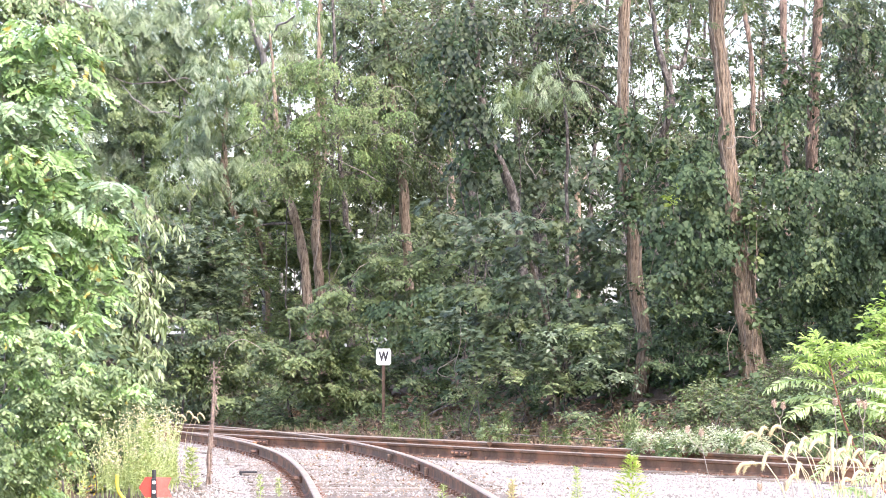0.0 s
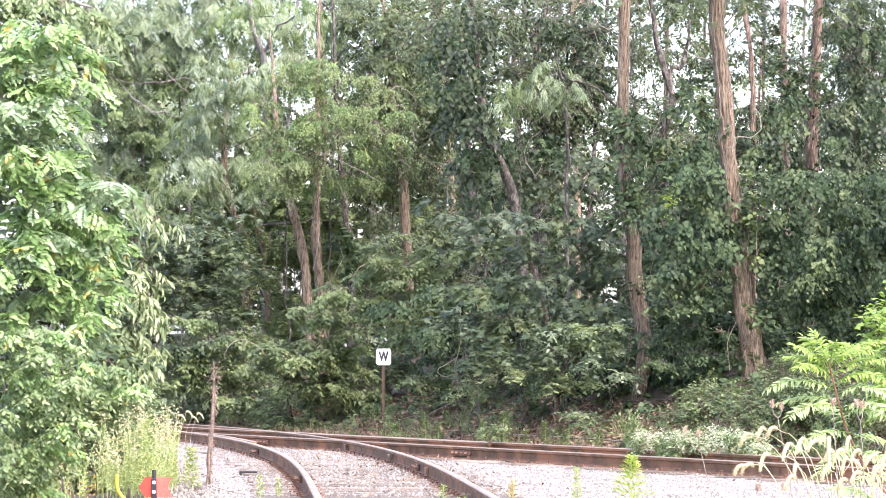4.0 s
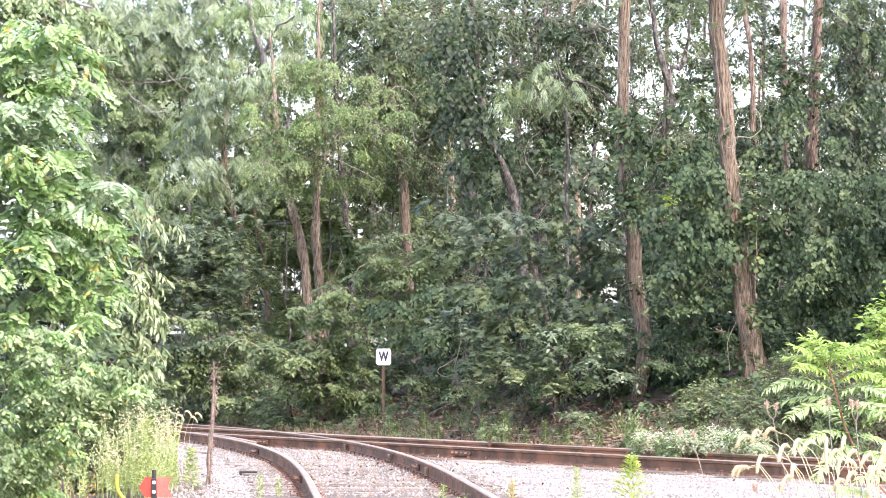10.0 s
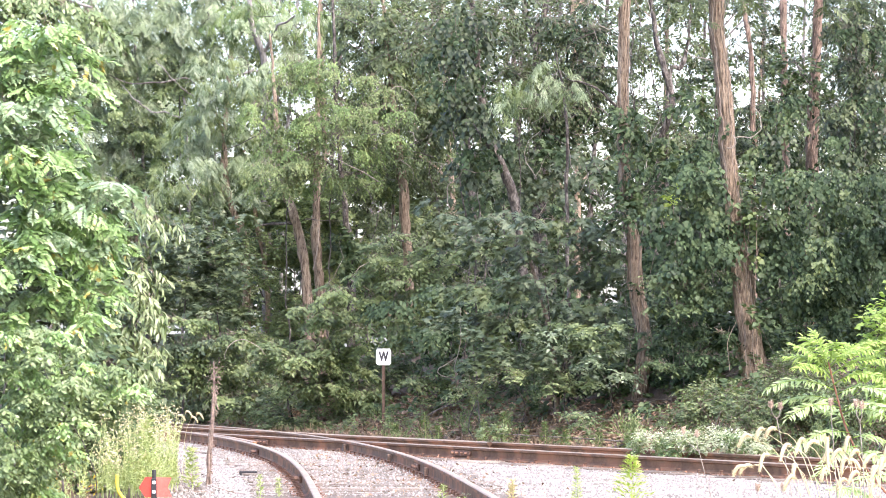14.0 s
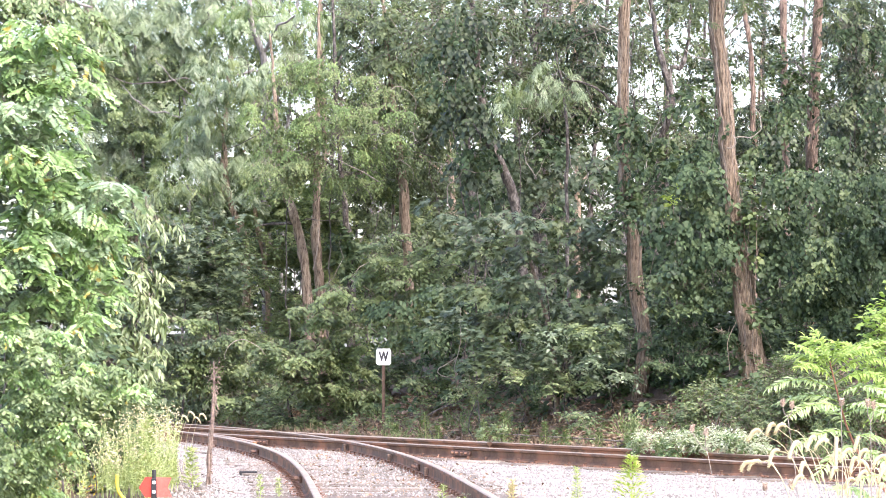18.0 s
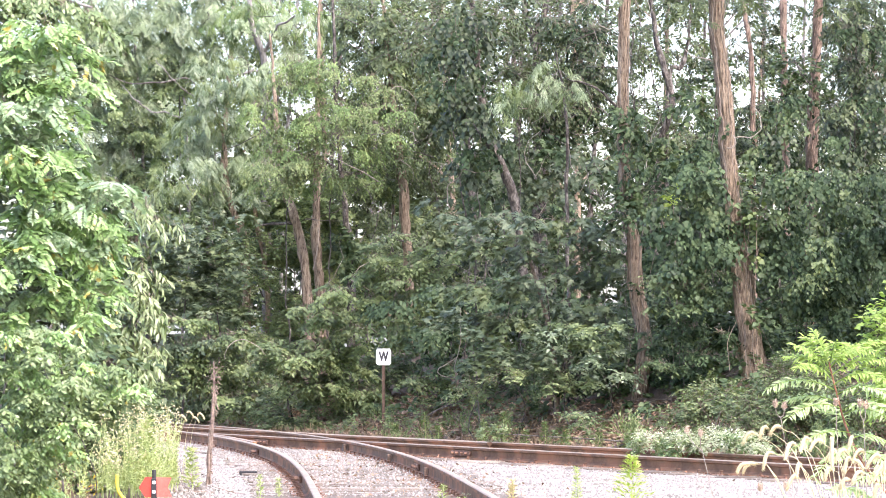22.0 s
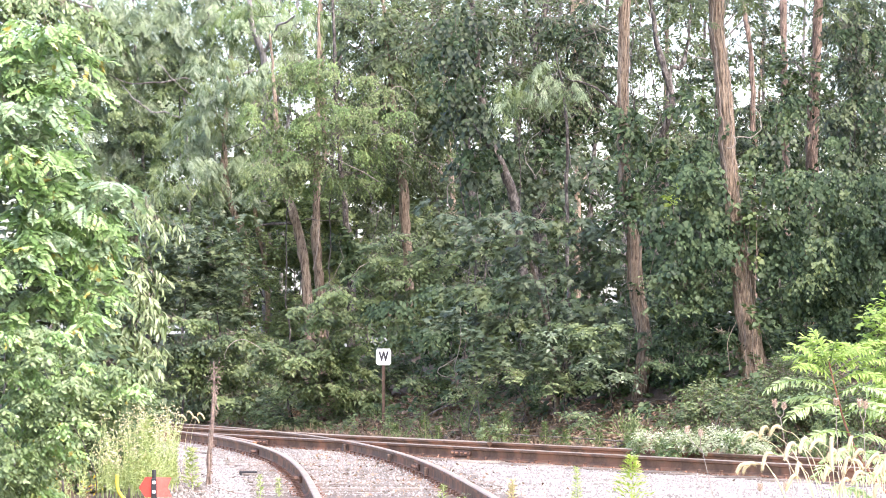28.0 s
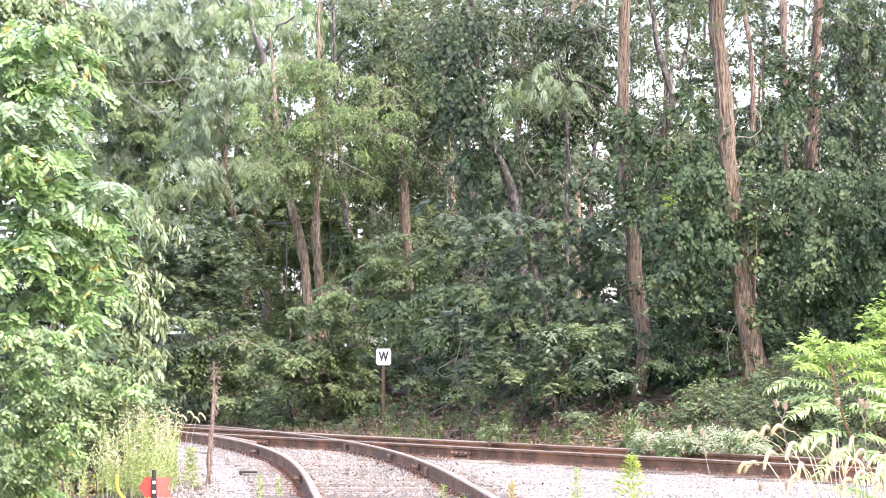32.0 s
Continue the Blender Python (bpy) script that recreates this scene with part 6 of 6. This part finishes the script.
def weed(label, at, h, mat, leaf, spread=1.0, flower=None, name="weed"):
    """A single bushy weed: stem, leaves dense all round, widest below."""
    t = thing(name, label, "weed", at=at)
    tube("stem", [(0, 0, -0.03, 0.006), (0.01, 0, h * 0.5, 0.004), (0, 0, h, 0.002)], M_WEED, t, 5, 0.05)
    k = int(h * 520 * max(1, spread * 0.6))
    s = rng.uniform(0.05, 1, k) ** 0.8
    ang = rng.uniform(0, 2 * pi, k)
    out = (1.05 - s) * 0.22 * h * spread * rng.random(k)
    base = np.stack([np.cos(ang) * out, np.sin(ang) * out, h * s], -1)
    along = np.stack([np.cos(ang), np.sin(ang), rng.uniform(0.2, 0.9, k)], -1)
    v, f = set_leaves("lance", base, along, np.array([0, 0, 1.0]) + rng.normal(size=(k, 3)) * 0.4, leaf * rng.uniform(0.7, 1.3, k))
    tagged(fast_mesh("foliage", v, f, mat, t), kind="stuff")
    if flower:
        for _ in range(6):
            c = rng.normal(size=3) * [0.05, 0.05, 0.04] + [0, 0, h]
            q = rng.normal(size=(22, 3)) * [0.012, 0.012, 0.007] + c
            v, f = set_leaves("round", q, rng.normal(size=(22, 3)) * [1, 1, 0.3], np.tile([0, 0, 1.0], (22, 1)), np.full(22, 0.013))
            fast_mesh("flower", v, f, flower, t)
    return t


M_DEADLEAF = leaf_material("withered_leaf", (0.14, 0.08, 0.05), (0.24, 0.15, 0.1), (0.36, 0.25, 0.17), gloss=0.9, glow=0.05)


def build_ballast_weeds():
    weed("bright green feathery weed growing in the ballast", (1.71, 36, 0), 0.46, M_SPRIG, 0.06, 2.3)
    weed("pale thin weed in the ballast", (1.2, 35.5, 0), 0.36, M_WEED, 0.04, 0.7)
    weed("pale thin weed in the ballast", (0.63, 36, -0.02), 0.27, M_STRAW, 0.05, 0.5)
    weed("pale thin weed beside the siding", (-1.72, 37.2, -0.02), 0.27, M_WEED, 0.035, 0.8)
    weed("pale thin weed beside the siding", (-1.6, 38.5, -0.02), 0.2, M_WEED, 0.035, 0.8)
    weed("small weed with white flowers beside the rail", (0.2, 36.5, -0.03), 0.1, M_WEED, 0.03, 2.0, M_PETAL)
    weed("small yellow-green weed beside the rail", (0.0, 38, -0.03), 0.16, M_WEED, 0.04, 1.5)
    weed("feathery weed at the ballast's edge", (-2.95, 39.5, -0.03), 0.75, M_WEED, 0.07, 0.8)
    weed("feathery weed at the ballast's edge", (-2.6, 41, -0.03), 0.45, M_WEED, 0.06, 0.9)
    r = thing("switch_rod", "dark steel rod bracket beside the siding ties", "rod", at=(-2.34, 46, -0.01))
    bm = bmesh.new()
    box(bm, (0.08, 0, 0.04), (0.2, 0.035, 0.022), None, 0.004)
    part("bar", bm, M_BLACK, r)
    bm = bmesh.new()
    box(bm, (-0.01, 0, 0.015), (0.03, 0.05, 0.07), None, 0.004)
    part("stub", bm, M_BLACK, r)
    for wx, wy, wh in ((-3.22, 34.2, 0.24), (-3.14, 34.8, 0.2), (-3.3, 33.8, 0.22)):
        weed("withered brown weed head among green weeds", (wx, wy, -0.03), wh, M_DEADLEAF, 0.03, 2.2)
    for wx, wy, wh in ((-0.27, 58.5, 0.58), (-0.07, 58.0, 0.37), (0.58, 57.0, 0.49), (0.86, 56.5, 0.61), (1.17, 56.0, 0.36), (1.43, 55.5, 0.48), (1.70, 55.0, 0.39), (2.15, 54.5, 0.35), (-0.72, 60.0, 0.39), (2.51, 54.0, 0.31)):
        weed("upright leafy weed on the foot of the bank", (wx, wy, height(wx, wy)), wh, M_MID, 0.055, 1.3)
    # dead stalk
    t = thing("dead_stalk", "dry brown dead weed stalk standing in the ballast", "weed", at=(-2.51, 42.5, -0.00))
    for k in range(5):
        o = rng.normal(size=8) * 0.012
        top = 1.32 - 0.13 * k
        tube("stalk", [(o[0] * 2.5, o[1], -0.03, 0.012), (0.0 + o[2], o[3], 0.25, 0.012), (0.02 + o[4], o[5], 0.55, 0.012), (0.05 + o[6], o[7], 0.85, 0.011), (0.075 + 0.013 * (k - 2), o[0], top, 0.006)], M_DEAD, t, 6, 0.05)
    k = 420
    z = rng.uniform(0.1, 1.3, k)
    base = np.stack([0.06 * z + rng.normal(size=k) * (0.012 + 0.03 * (z > 0.95)), rng.normal(size=k) * 0.02, z], -1)
    v, f = set_leaves("lance", base, rng.normal(size=(k, 3)) * 0.6 + [0, 0, -0.5], rng.normal(size=(k, 3)), rng.uniform(0.02, 0.05, k))
    fast_mesh("dry_leaves", v, f, M_DEAD, t)


build_ballast_weeds()


def leaflet_mesh(mat):
    v = [(0, 0, 0), (0.25, 0.115, 0.03), (0.6, 0.1, 0.0), (1, 0, -0.2), (0.6, -0.1, 0.0), (0.25, -0.115, 0.03), (0.5, 0, -0.03), (0.25, 0, 0)]
    f = [(0, 7, 1), (1, 7, 6), (1, 6, 2), (2, 6, 3), (3, 6, 4), (4, 6, 5), (5, 6, 7), (5, 7, 0)]
    me = bpy.data.meshes.new("leaflet")
    me.from_pydata(v, [], f)
    me.materials.append(mat)
    return me


LEAFLET = leaflet_mesh(M_SUMAC)
PALE_LEAFLET = leaflet_mesh(M_SUMACPALE)


def frond(parent, a, b, arch, leaflet=0.085, pairs=12, blank=None):
    """A feathery leaf from a to b, arched by that rise: a stalk and paired drooping leaflets."""
    a, b = np.array(a, float), np.array(b, float)
    s = np.linspace(0, 1, 10)
    line = a + (b - a) * s[:, None] + np.array([0, 0, 1.0]) * (arch * 4 * s * (1 - s))[:, None]
    stalk = fast_mesh("frond", *tube_arrays(line, np.linspace(0.0045, 0.0015, 10), 5), M_SUMAC, parent)
    up = Vector((0, -0.4, 1.0))
    for k in range(2 * pairs + 1):
        q = 0.12 + 0.88 * (k // 2) / pairs
        base = Vector([np.interp(q, s, line[:, c]) for c in range(3)])
        tang = Vector([np.interp(q, s, np.gradient(line[:, c])) for c in range(3)]).normalized()
        side = tang.cross(up).normalized() * (1 if k % 2 else -1)
        x = tang.copy() if k == 2 * pairs else tang * 0.5 + side * 0.85 + Vector((0, 0, -0.16))
        x = (x + Vector(rng.normal(size=3) * 0.2)).normalized()
        z = up + Vector(rng.normal(size=3) * 0.35)
        z = (z - z.dot(x) * x).normalized()
        size = leaflet * (0.6 + 0.6 * sin(pi * (0.12 + 0.78 * q))) * rng.uniform(0.9, 1.1)
        ob = new("leaflet", blank or LEAFLET)
        ob.parent = stalk
        y = z.cross(x)
        ob.matrix_basis = Matrix(((x[0], y[0], z[0], base[0]), (x[1], y[1], z[1], base[1]), (x[2], y[2], z[2], base[2]), (0, 0, 0, 1))) @ Matrix.Scale(size, 4)
    return stalk


MOVERS = []


def build_sumac():
    base = np.array([2.95, 24.0, -0.03])
    t = thing("sumac", "young sumac with bright green feathery fronds on a reddish stem", "shrub", at=base)

    def rel(p):
        return tuple(np.array(p[:3]) - base)

    def rt(p):
        return (*rel(p), p[3])

    tube("stem", [(0, 0, 0, 0.009), (-0.1, 0, 0.35, 0.008), rt((2.57, 24, 0.68, 0.007)), rt((2.45, 24, 0.92, 0.007)), rt((2.39, 24, 1.13, 0.006)), rt((2.34, 24, 1.33, 0.005))], M_REDSTEM, t, 8, 0.04, label="reddish brown woody stem")
    for a, b, arch, d in (((2.34, 24, 1.28), (2.12, 23.9, 1.43), 0.03, 0), ((2.34, 24, 1.30), (2.20, 24.1, 1.48), 0.02, 0), ((2.34, 24, 1.32), (2.25, 24, 1.51), 0.01, 0), ((2.35, 24, 1.33), (2.37, 23.8, 1.45), 0.02, 0), ((2.35, 24, 1.32), (2.54, 24.1, 1.43), 0.03, 0), ((2.35, 24, 1.30), (2.60, 23.9, 1.40), 0.04, 0),
                          ((2.36, 24, 1.25), (2.70, 23.9, 1.33), 0.05, 0), ((2.35, 24, 1.23), (2.13, 23.8, 1.29), 0.05, 0), ((2.37, 24, 1.19), (2.68, 23.8, 1.21), 0.06, 0), ((2.37, 24, 1.16), (1.95, 23.9, 1.16), 0.06, 0), ((2.39, 24, 1.13), (2.70, 23.7, 1.11), 0.06, 0), ((2.41, 24, 1.05), (2.07, 23.8, 0.99), 0.05, 0),
                          ((2.43, 24, 1.01), (2.73, 23.7, 0.93), 0.07, 0), ((2.47, 24, 0.90), (2.09, 23.8, 0.79), 0.05, 0), ((2.51, 24, 0.82), (2.22, 23.7, 0.62), 0.05, 0), ((2.52, 24, 0.78), (2.76, 23.7, 0.62), 0.05, 0), ((2.47, 24.1, 0.94), (2.32, 24.4, 1.05), 0.03, 0), ((2.62, 23.6, 0.46), (2.29, 23.4, 0.57), 0.05, 0), ((2.75, 23.6, 0.59), (2.44, 23.4, 0.62), 0.05, 0), ((2.35, 24, 1.30), (2.69, 24.2, 1.46), 0.04, 0), ((2.35, 24, 1.26), (2.11, 24.2, 1.36), 0.04, 0), ((2.42, 24, 1.03), (2.64, 23.6, 1.04), 0.05, 0), ((2.40, 24, 1.08), (2.04, 24.2, 1.07), 0.05, 0), ((2.49, 24, 0.87), (2.79, 24.2, 0.78), 0.05, 0)):
        frond(t, rel(a), rel(b), arch, 0.068, 21, PALE_LEAFLET if a[2] < 1.17 else LEAFLET)
    MOVERS.append((t, 0.12, 0.0))
    b = thing("green_bush", "fresh bright green bush beyond the sumac", "bush")
    tube("stem", [(3.9, 34, -0.05, 0.02), (3.85, 34, 0.7, 0.015), (3.8, 34, 1.5, 0.006)], M_TWIG, b, 6, 0.1)
    crown(b, M_SUMAC, [(3.87, 34, 1.57, 0.22, 0.3, 0.22, 5), (3.96, 34, 1.13, 0.24, 0.3, 0.29, 5), (3.87, 34.5, 1.32, 0.20, 0.3, 0.20, 4)], "ovate", 0.07, twigs=0.002)


def foxtail(base, bend, arch, tip, label="pale yellow drooping foxtail grass head"):
    """A grass stem with a bristly, nodding seed head."""
    t = thing("foxtail_grass", label, "grass", group="foxtail grass", at=base)
    o = np.array(base)
    pts = [(0, 0, 0, 0.0025), (*(np.array(bend) - o), 0.002), (*(np.array(arch) - o), 0.0015)]
    tube("stem", pts, M_STRAW, t, 5, 0.04)
    a, c = np.array(arch) - o, np.array(tip) - o
    go = unit(a - (np.array(bend) - o))
    l = np.linalg.norm(c - a)
    s = np.linspace(0, 1, 14)[:, None]
    k1, k2 = a + go * 0.45 * l, c + np.array([(a - c)[0] * 0.15, 0, 0.5 * l])
    line = a * (1 - s) ** 3 + 3 * k1 * s * (1 - s) ** 2 + 3 * k2 * s * s * (1 - s) + c * s ** 3
    n = len(line)
    s = np.linspace(0, 1, n)
    rad = 0.013 * np.sin(pi * (0.1 + 0.82 * s)) ** 0.5
    core = tube_arrays(line, rad * 0.75, 7)
    k = 900
    q = rng.uniform(0, 1, k)
    p = np.stack([np.interp(q, s, line[:, i]) for i in range(3)], -1)
    d = unit(rng.normal(size=(k, 3)))
    bristle = set_leaves("bristle", p + d * 0.005, d + np.array([0, 0, -0.5]), rng.normal(size=(k, 3)), rng.uniform(0.007, 0.013, k))
    fast_mesh("seed_head", *join_arrays([core, bristle]), M_STRAW, t, "bristly pale seed head")
    # a blade
    j = rng.choice([-1, 1])
    bl = smooth_line([(0, 0, 0.05), (j * 0.05, 0, 0.2), (j * 0.12, 0.01, 0.27), (j * 0.2, 0.02, 0.22)], 0.02)
    w = np.linspace(0.006, 0.0008, len(bl))[:, None] * np.array([0.3, 1, 0.6])
    lift = np.array([0, 0.002, 0.0035])
    v = np.concatenate([bl - w, bl + lift * 0, bl + w])
    m = len(bl)
    i = np.arange(m - 1)
    f = np.concatenate([np.stack([i, i + 1, m + i + 1], -1), np.stack([i, m + i + 1, m + i], -1), np.stack([m + i, m + i + 1, 2 * m + i + 1], -1), np.stack([m + i, 2 * m + i + 1, 2 * m + i], -1)])
    v[m:2 * m, 2] -= 0.002
    fast_mesh("blade", v, f, M_WEED, t)
    MOVERS.append((t, 1.0, rng.uniform(-0.15, 0.15)))


def build_foxtails():
    y = 19
    heads = (((1.81, 19, 0.62), (1.60, 19, 0.78), (1.47, 19, 0.84), (1.41, 19, 0.80)), ((1.82, 19.1, 0.61), (1.61, 19.1, 0.77), (1.51, 19.1, 0.84), (1.45, 19.1, 0.80)),
             ((1.90, 19.1, 0.61), (1.75, 19.1, 0.79), (1.59, 19.1, 0.89), (1.54, 19.1, 0.81)), ((1.92, 19.2, 0.61), (1.74, 19.2, 0.81), (1.57, 19.2, 1.01), (1.53, 19.2, 0.96)),
             ((1.91, 18.9, 0.62), (1.74, 18.9, 0.88), (1.61, 18.9, 1.02), (1.56, 18.9, 0.98)), ((1.91, 19.3, 0.60), (1.70, 19.3, 0.81), (1.52, 19.3, 0.98), (1.46, 19.3, 0.93)),
             ((1.87, 18.8, 0.62), (1.78, 18.8, 0.80), (1.67, 18.8, 0.94), (1.62, 18.8, 0.87)), ((1.92, 19, 0.62), (1.85, 19, 0.79), (1.75, 19, 0.96), (1.71, 19, 0.90)),
             ((1.93, 18.9, 0.62), (1.91, 18.9, 0.80), (1.81, 18.9, 0.95), (1.75, 18.9, 0.91)), ((1.86, 18.7, 0.63), (1.85, 18.7, 0.75), (1.84, 18.7, 0.82), (1.84, 18.7, 0.96)),
             ((1.99, 19.1, 0.61), (1.99, 19.1, 0.76), (1.94, 19.1, 0.90), (1.89, 19.1, 0.85)), ((1.82, 18.6, 0.63), (1.74, 18.6, 0.72), (1.68, 18.6, 0.85), (1.66, 18.6, 0.79)),
             ((2.00, 18.8, 0.62), (1.99, 18.8, 0.77), (1.93, 18.8, 0.87), (1.90, 18.8, 0.80)), ((2.07, 19.2, 0.61), (2.12, 19.2, 0.76), (2.11, 19.2, 0.87), (2.05, 19.2, 0.82)),
             ((1.89, 18.5, 0.64), (1.87, 18.5, 0.73), (1.81, 18.5, 0.83), (1.78, 18.5, 0.78)), ((2.02, 18.6, 0.63), (2.02, 18.6, 0.72), (1.97, 18.6, 0.81), (1.92, 18.6, 0.76)),
             ((1.70, 18.6, 0.63), (1.69, 18.6, 0.70), (1.66, 18.6, 0.79), (1.61, 18.6, 0.73)), ((2.06, 18.6, 0.63), (2.07, 18.6, 0.75), (2.07, 18.6, 0.83), (2.02, 18.6, 0.77)))
    for x, z in ((-2.86, 0.72), (-2.78, 0.76), (-2.72, 0.7), (-2.66, 0.74)):
        heads += (((x - 0.1, 43, 0.3), (x - 0.07, 43, 0.5), (x, 43, z), (x + 0.07, 43, z - 0.05)),)
    for _ in range(16):
        x, y = rng.uniform(1.95, 2.3), rng.uniform(17.5, 20)
        z, w = rng.uniform(0.72, 0.95), rng.uniform(0.02, 0.06) * rng.choice([-1, -1, 1])
        heads += (((x, y, 0.6), (x, y, 0.68), (x + w, y, z), (x + w * 1.9, y, z - rng.uniform(0.03, 0.07))),)
    for a, b, c, d in heads:
        foot = (a[0] + (a[0] - b[0]) * 0.5, a[1], 0.0)
        foxtail(foot, b, c, d)


def teasel(foot, top, heads):
    t = thing("teasel", "pale dry teasel stalk with bristly seed heads", "weed", group="dry teasels", at=foot)
    o = np.array(foot)
    tp = np.array(top) - o
    tube("stalk", [(0, 0, 0, 0.0035), (tp[0] * 0.4 + 0.01, 0, tp[2] * 0.5, 0.003), (*tp, 0.002)], M_VINE, t, 6, 0.05)
    for h in heads:
        h = np.array(h) - o
        if np.linalg.norm(h - tp) > 0.02:
            tube("branch", [(*tp, 0.003), (*((tp + h) / 2 + [0.006 * np.sign(h[0] - tp[0]), 0, -0.01]), 0.0025), (*h, 0.002)], M_VINE, t, 5, 0.03)
        line = np.array([h + [0, 0, z] for z in np.linspace(-0.005, 0.038, 8)])
        rad = 0.009 * np.sin(pi * np.linspace(0.15, 0.95, 8)) ** 0.6
        k = 160
        q = rng.uniform(0, 0.036, k)
        d = unit(rng.normal(size=(k, 3)) * [1, 1, 0.3])
        br = set_leaves("lance", h + np.stack([0 * q, 0 * q, q], -1) + d * 0.007, d + [0, 0, 0.5], rng.normal(size=(k, 3)), rng.uniform(0.008, 0.014, k))
        fast_mesh("seed_head", *join_arrays([tube_arrays(line, rad, 9), br]), M_TEASEL, t, "dry bristly egg-shaped head")
    MOVERS.append((t, 1.1, rng.uniform(-0.1, 0.1)))


M_TEASEL = leaf_material("dry_teasel", (0.34, 0.25, 0.18), (0.46, 0.35, 0.26), (0.58, 0.46, 0.35), gloss=0.8, glow=0.05)


def build_teasels():
    for foot, top, heads in (((1.64, 23, 0), (1.51, 23, 0.81), ((1.42, 23, 0.92), (1.50, 23, 0.90))), ((2.0, 22, 0), (1.87, 22, 1.02), ((1.84, 22, 1.08), (1.89, 22, 1.07))),
                             ((2.2, 22, 0), (2.18, 22, 1.05), ((2.18, 22, 1.09),)), ((2.3, 21.5, 0), (2.28, 21.5, 1.01), ((2.26, 21.5, 1.09), (2.29, 21.5, 1.08))), ((2.1, 21, 0), (1.83, 21, 0.65), ((1.82, 21, 0.66),)), ((1.75, 21, 0), (1.68, 21, 0.64), ((1.68, 21, 0.65),))):
        teasel(foot, top, heads)


build_sumac()
build_foxtails()
build_teasels()


# ---- a passing insect ----
def wing_material():
    m, nt, p = material("insect_wing")
    p.inputs["Base Color"].default_value = (0.5, 0.45, 0.38, 1)
    p.inputs["Roughness"].default_value = 0.4
    p.inputs["Alpha"].default_value = 0.3
    return m


def build_insect():
    t = thing("flying_insect", "small pale insect with blurred translucent wings in flight", "insect")
    bm = bmesh.new()
    for x, r, l in ((0, 0.0022, 1.6), (0.004, 0.0018, 1.1), (-0.0045, 0.002, 2.0)):
        bmesh.ops.create_uvsphere(bm, u_segments=10, v_segments=8, radius=r, matrix=Matrix.Translation((x, 0, 0)) @ Matrix.Diagonal((l, 1, 1, 1)))
    part("body", bm, M_TEASEL, t)
    w = wing_material()
    for s in (1, -1):
        for k, (sweep, lift) in enumerate(((0.25, 0.9), (-0.35, 0.3))):
            line = np.array([(0.0, 0, 0), (sweep * 0.006, s * 0.003, 0.004 * lift), (sweep * 0.011, s * 0.006, 0.01 * lift), (sweep * 0.012, s * 0.008, 0.014 * lift)])
            v, f = tube_arrays(line, [0.0006, 0.003, 0.0035, 0.0008], 8)
            v[:, 1] = s * np.abs(v[:, 1]) * 0.4 + s * 0.001
            fast_mesh("wing", v, f, w, t)
    return t


INSECT = build_insect()


# ---- movement ----
GUST = ((0, 0), (1.5, 1), (2, 2), (3, 0), (3.5, -2), (5.5, -3), (6, 0), (6.5, -6), (7, 0), (8, -4), (8.5, 0), (9, -12), (9.5, 2), (10, -8), (10.5, 1), (11, -8), (11.5, 0), (12, -9), (12.5, 3), (13, 5), (14, -4), (14.5, -6), (16.5, 2), (17, 12), (17.5, 9), (18, 7), (18.5, -4), (19, 6), (20, -12), (20.5, 8), (21, -9), (21.5, 8), (22, 0), (23, 2), (24, 1), (25, 0), (26.5, -2), (27.5, 1), (28, 0), (29, -1), (29.5, 3), (30.5, 0), (31, 1), (32, 2))


def motions():
    # grass and stalks lean with the gusts about their feet
    for ob, much, lag in MOVERS:
        foot = Matrix.Translation(ob.location)
        rows = []
        for k, (t, g) in enumerate(GUST):
            wob = 0.0 if t in (0, 32) else 0.8 * sin(3.1 * t + lag * 40)
            a = much * (g + wob) * 0.27
            tt = min(max(t + (lag if 0 < t < 32 else 0), 0), 32)
            rows.append((tt, foot @ pose(0, 0, 0, 0.3 * a, a, 0)))
        walk(ob, rows)
    # the insect darts across near the camera
    fly = ((0.0, (-0.9, 2.6, 1.45)), (0.7, (-0.6, 2.6, 1.5)), (0.8, (-0.17, 2.6, 1.52)), (0.9, (0.03, 2.6, 1.445)), (1.0, (0.13, 2.6, 1.47)), (1.1, (0.15, 2.6, 1.42)), (1.2, (0.17, 2.6, 1.41)), (1.3, (0.24, 2.6, 1.47)), (1.4, (0.6, 2.7, 1.6)), (2.5, (2.5, 3.5, 2.2)), (32.0, (6.0, 6.0, 3.5)))
    walk(INSECT, [(t, pose(*p, 0, -10, 15)) for t, p in fly])


motions()
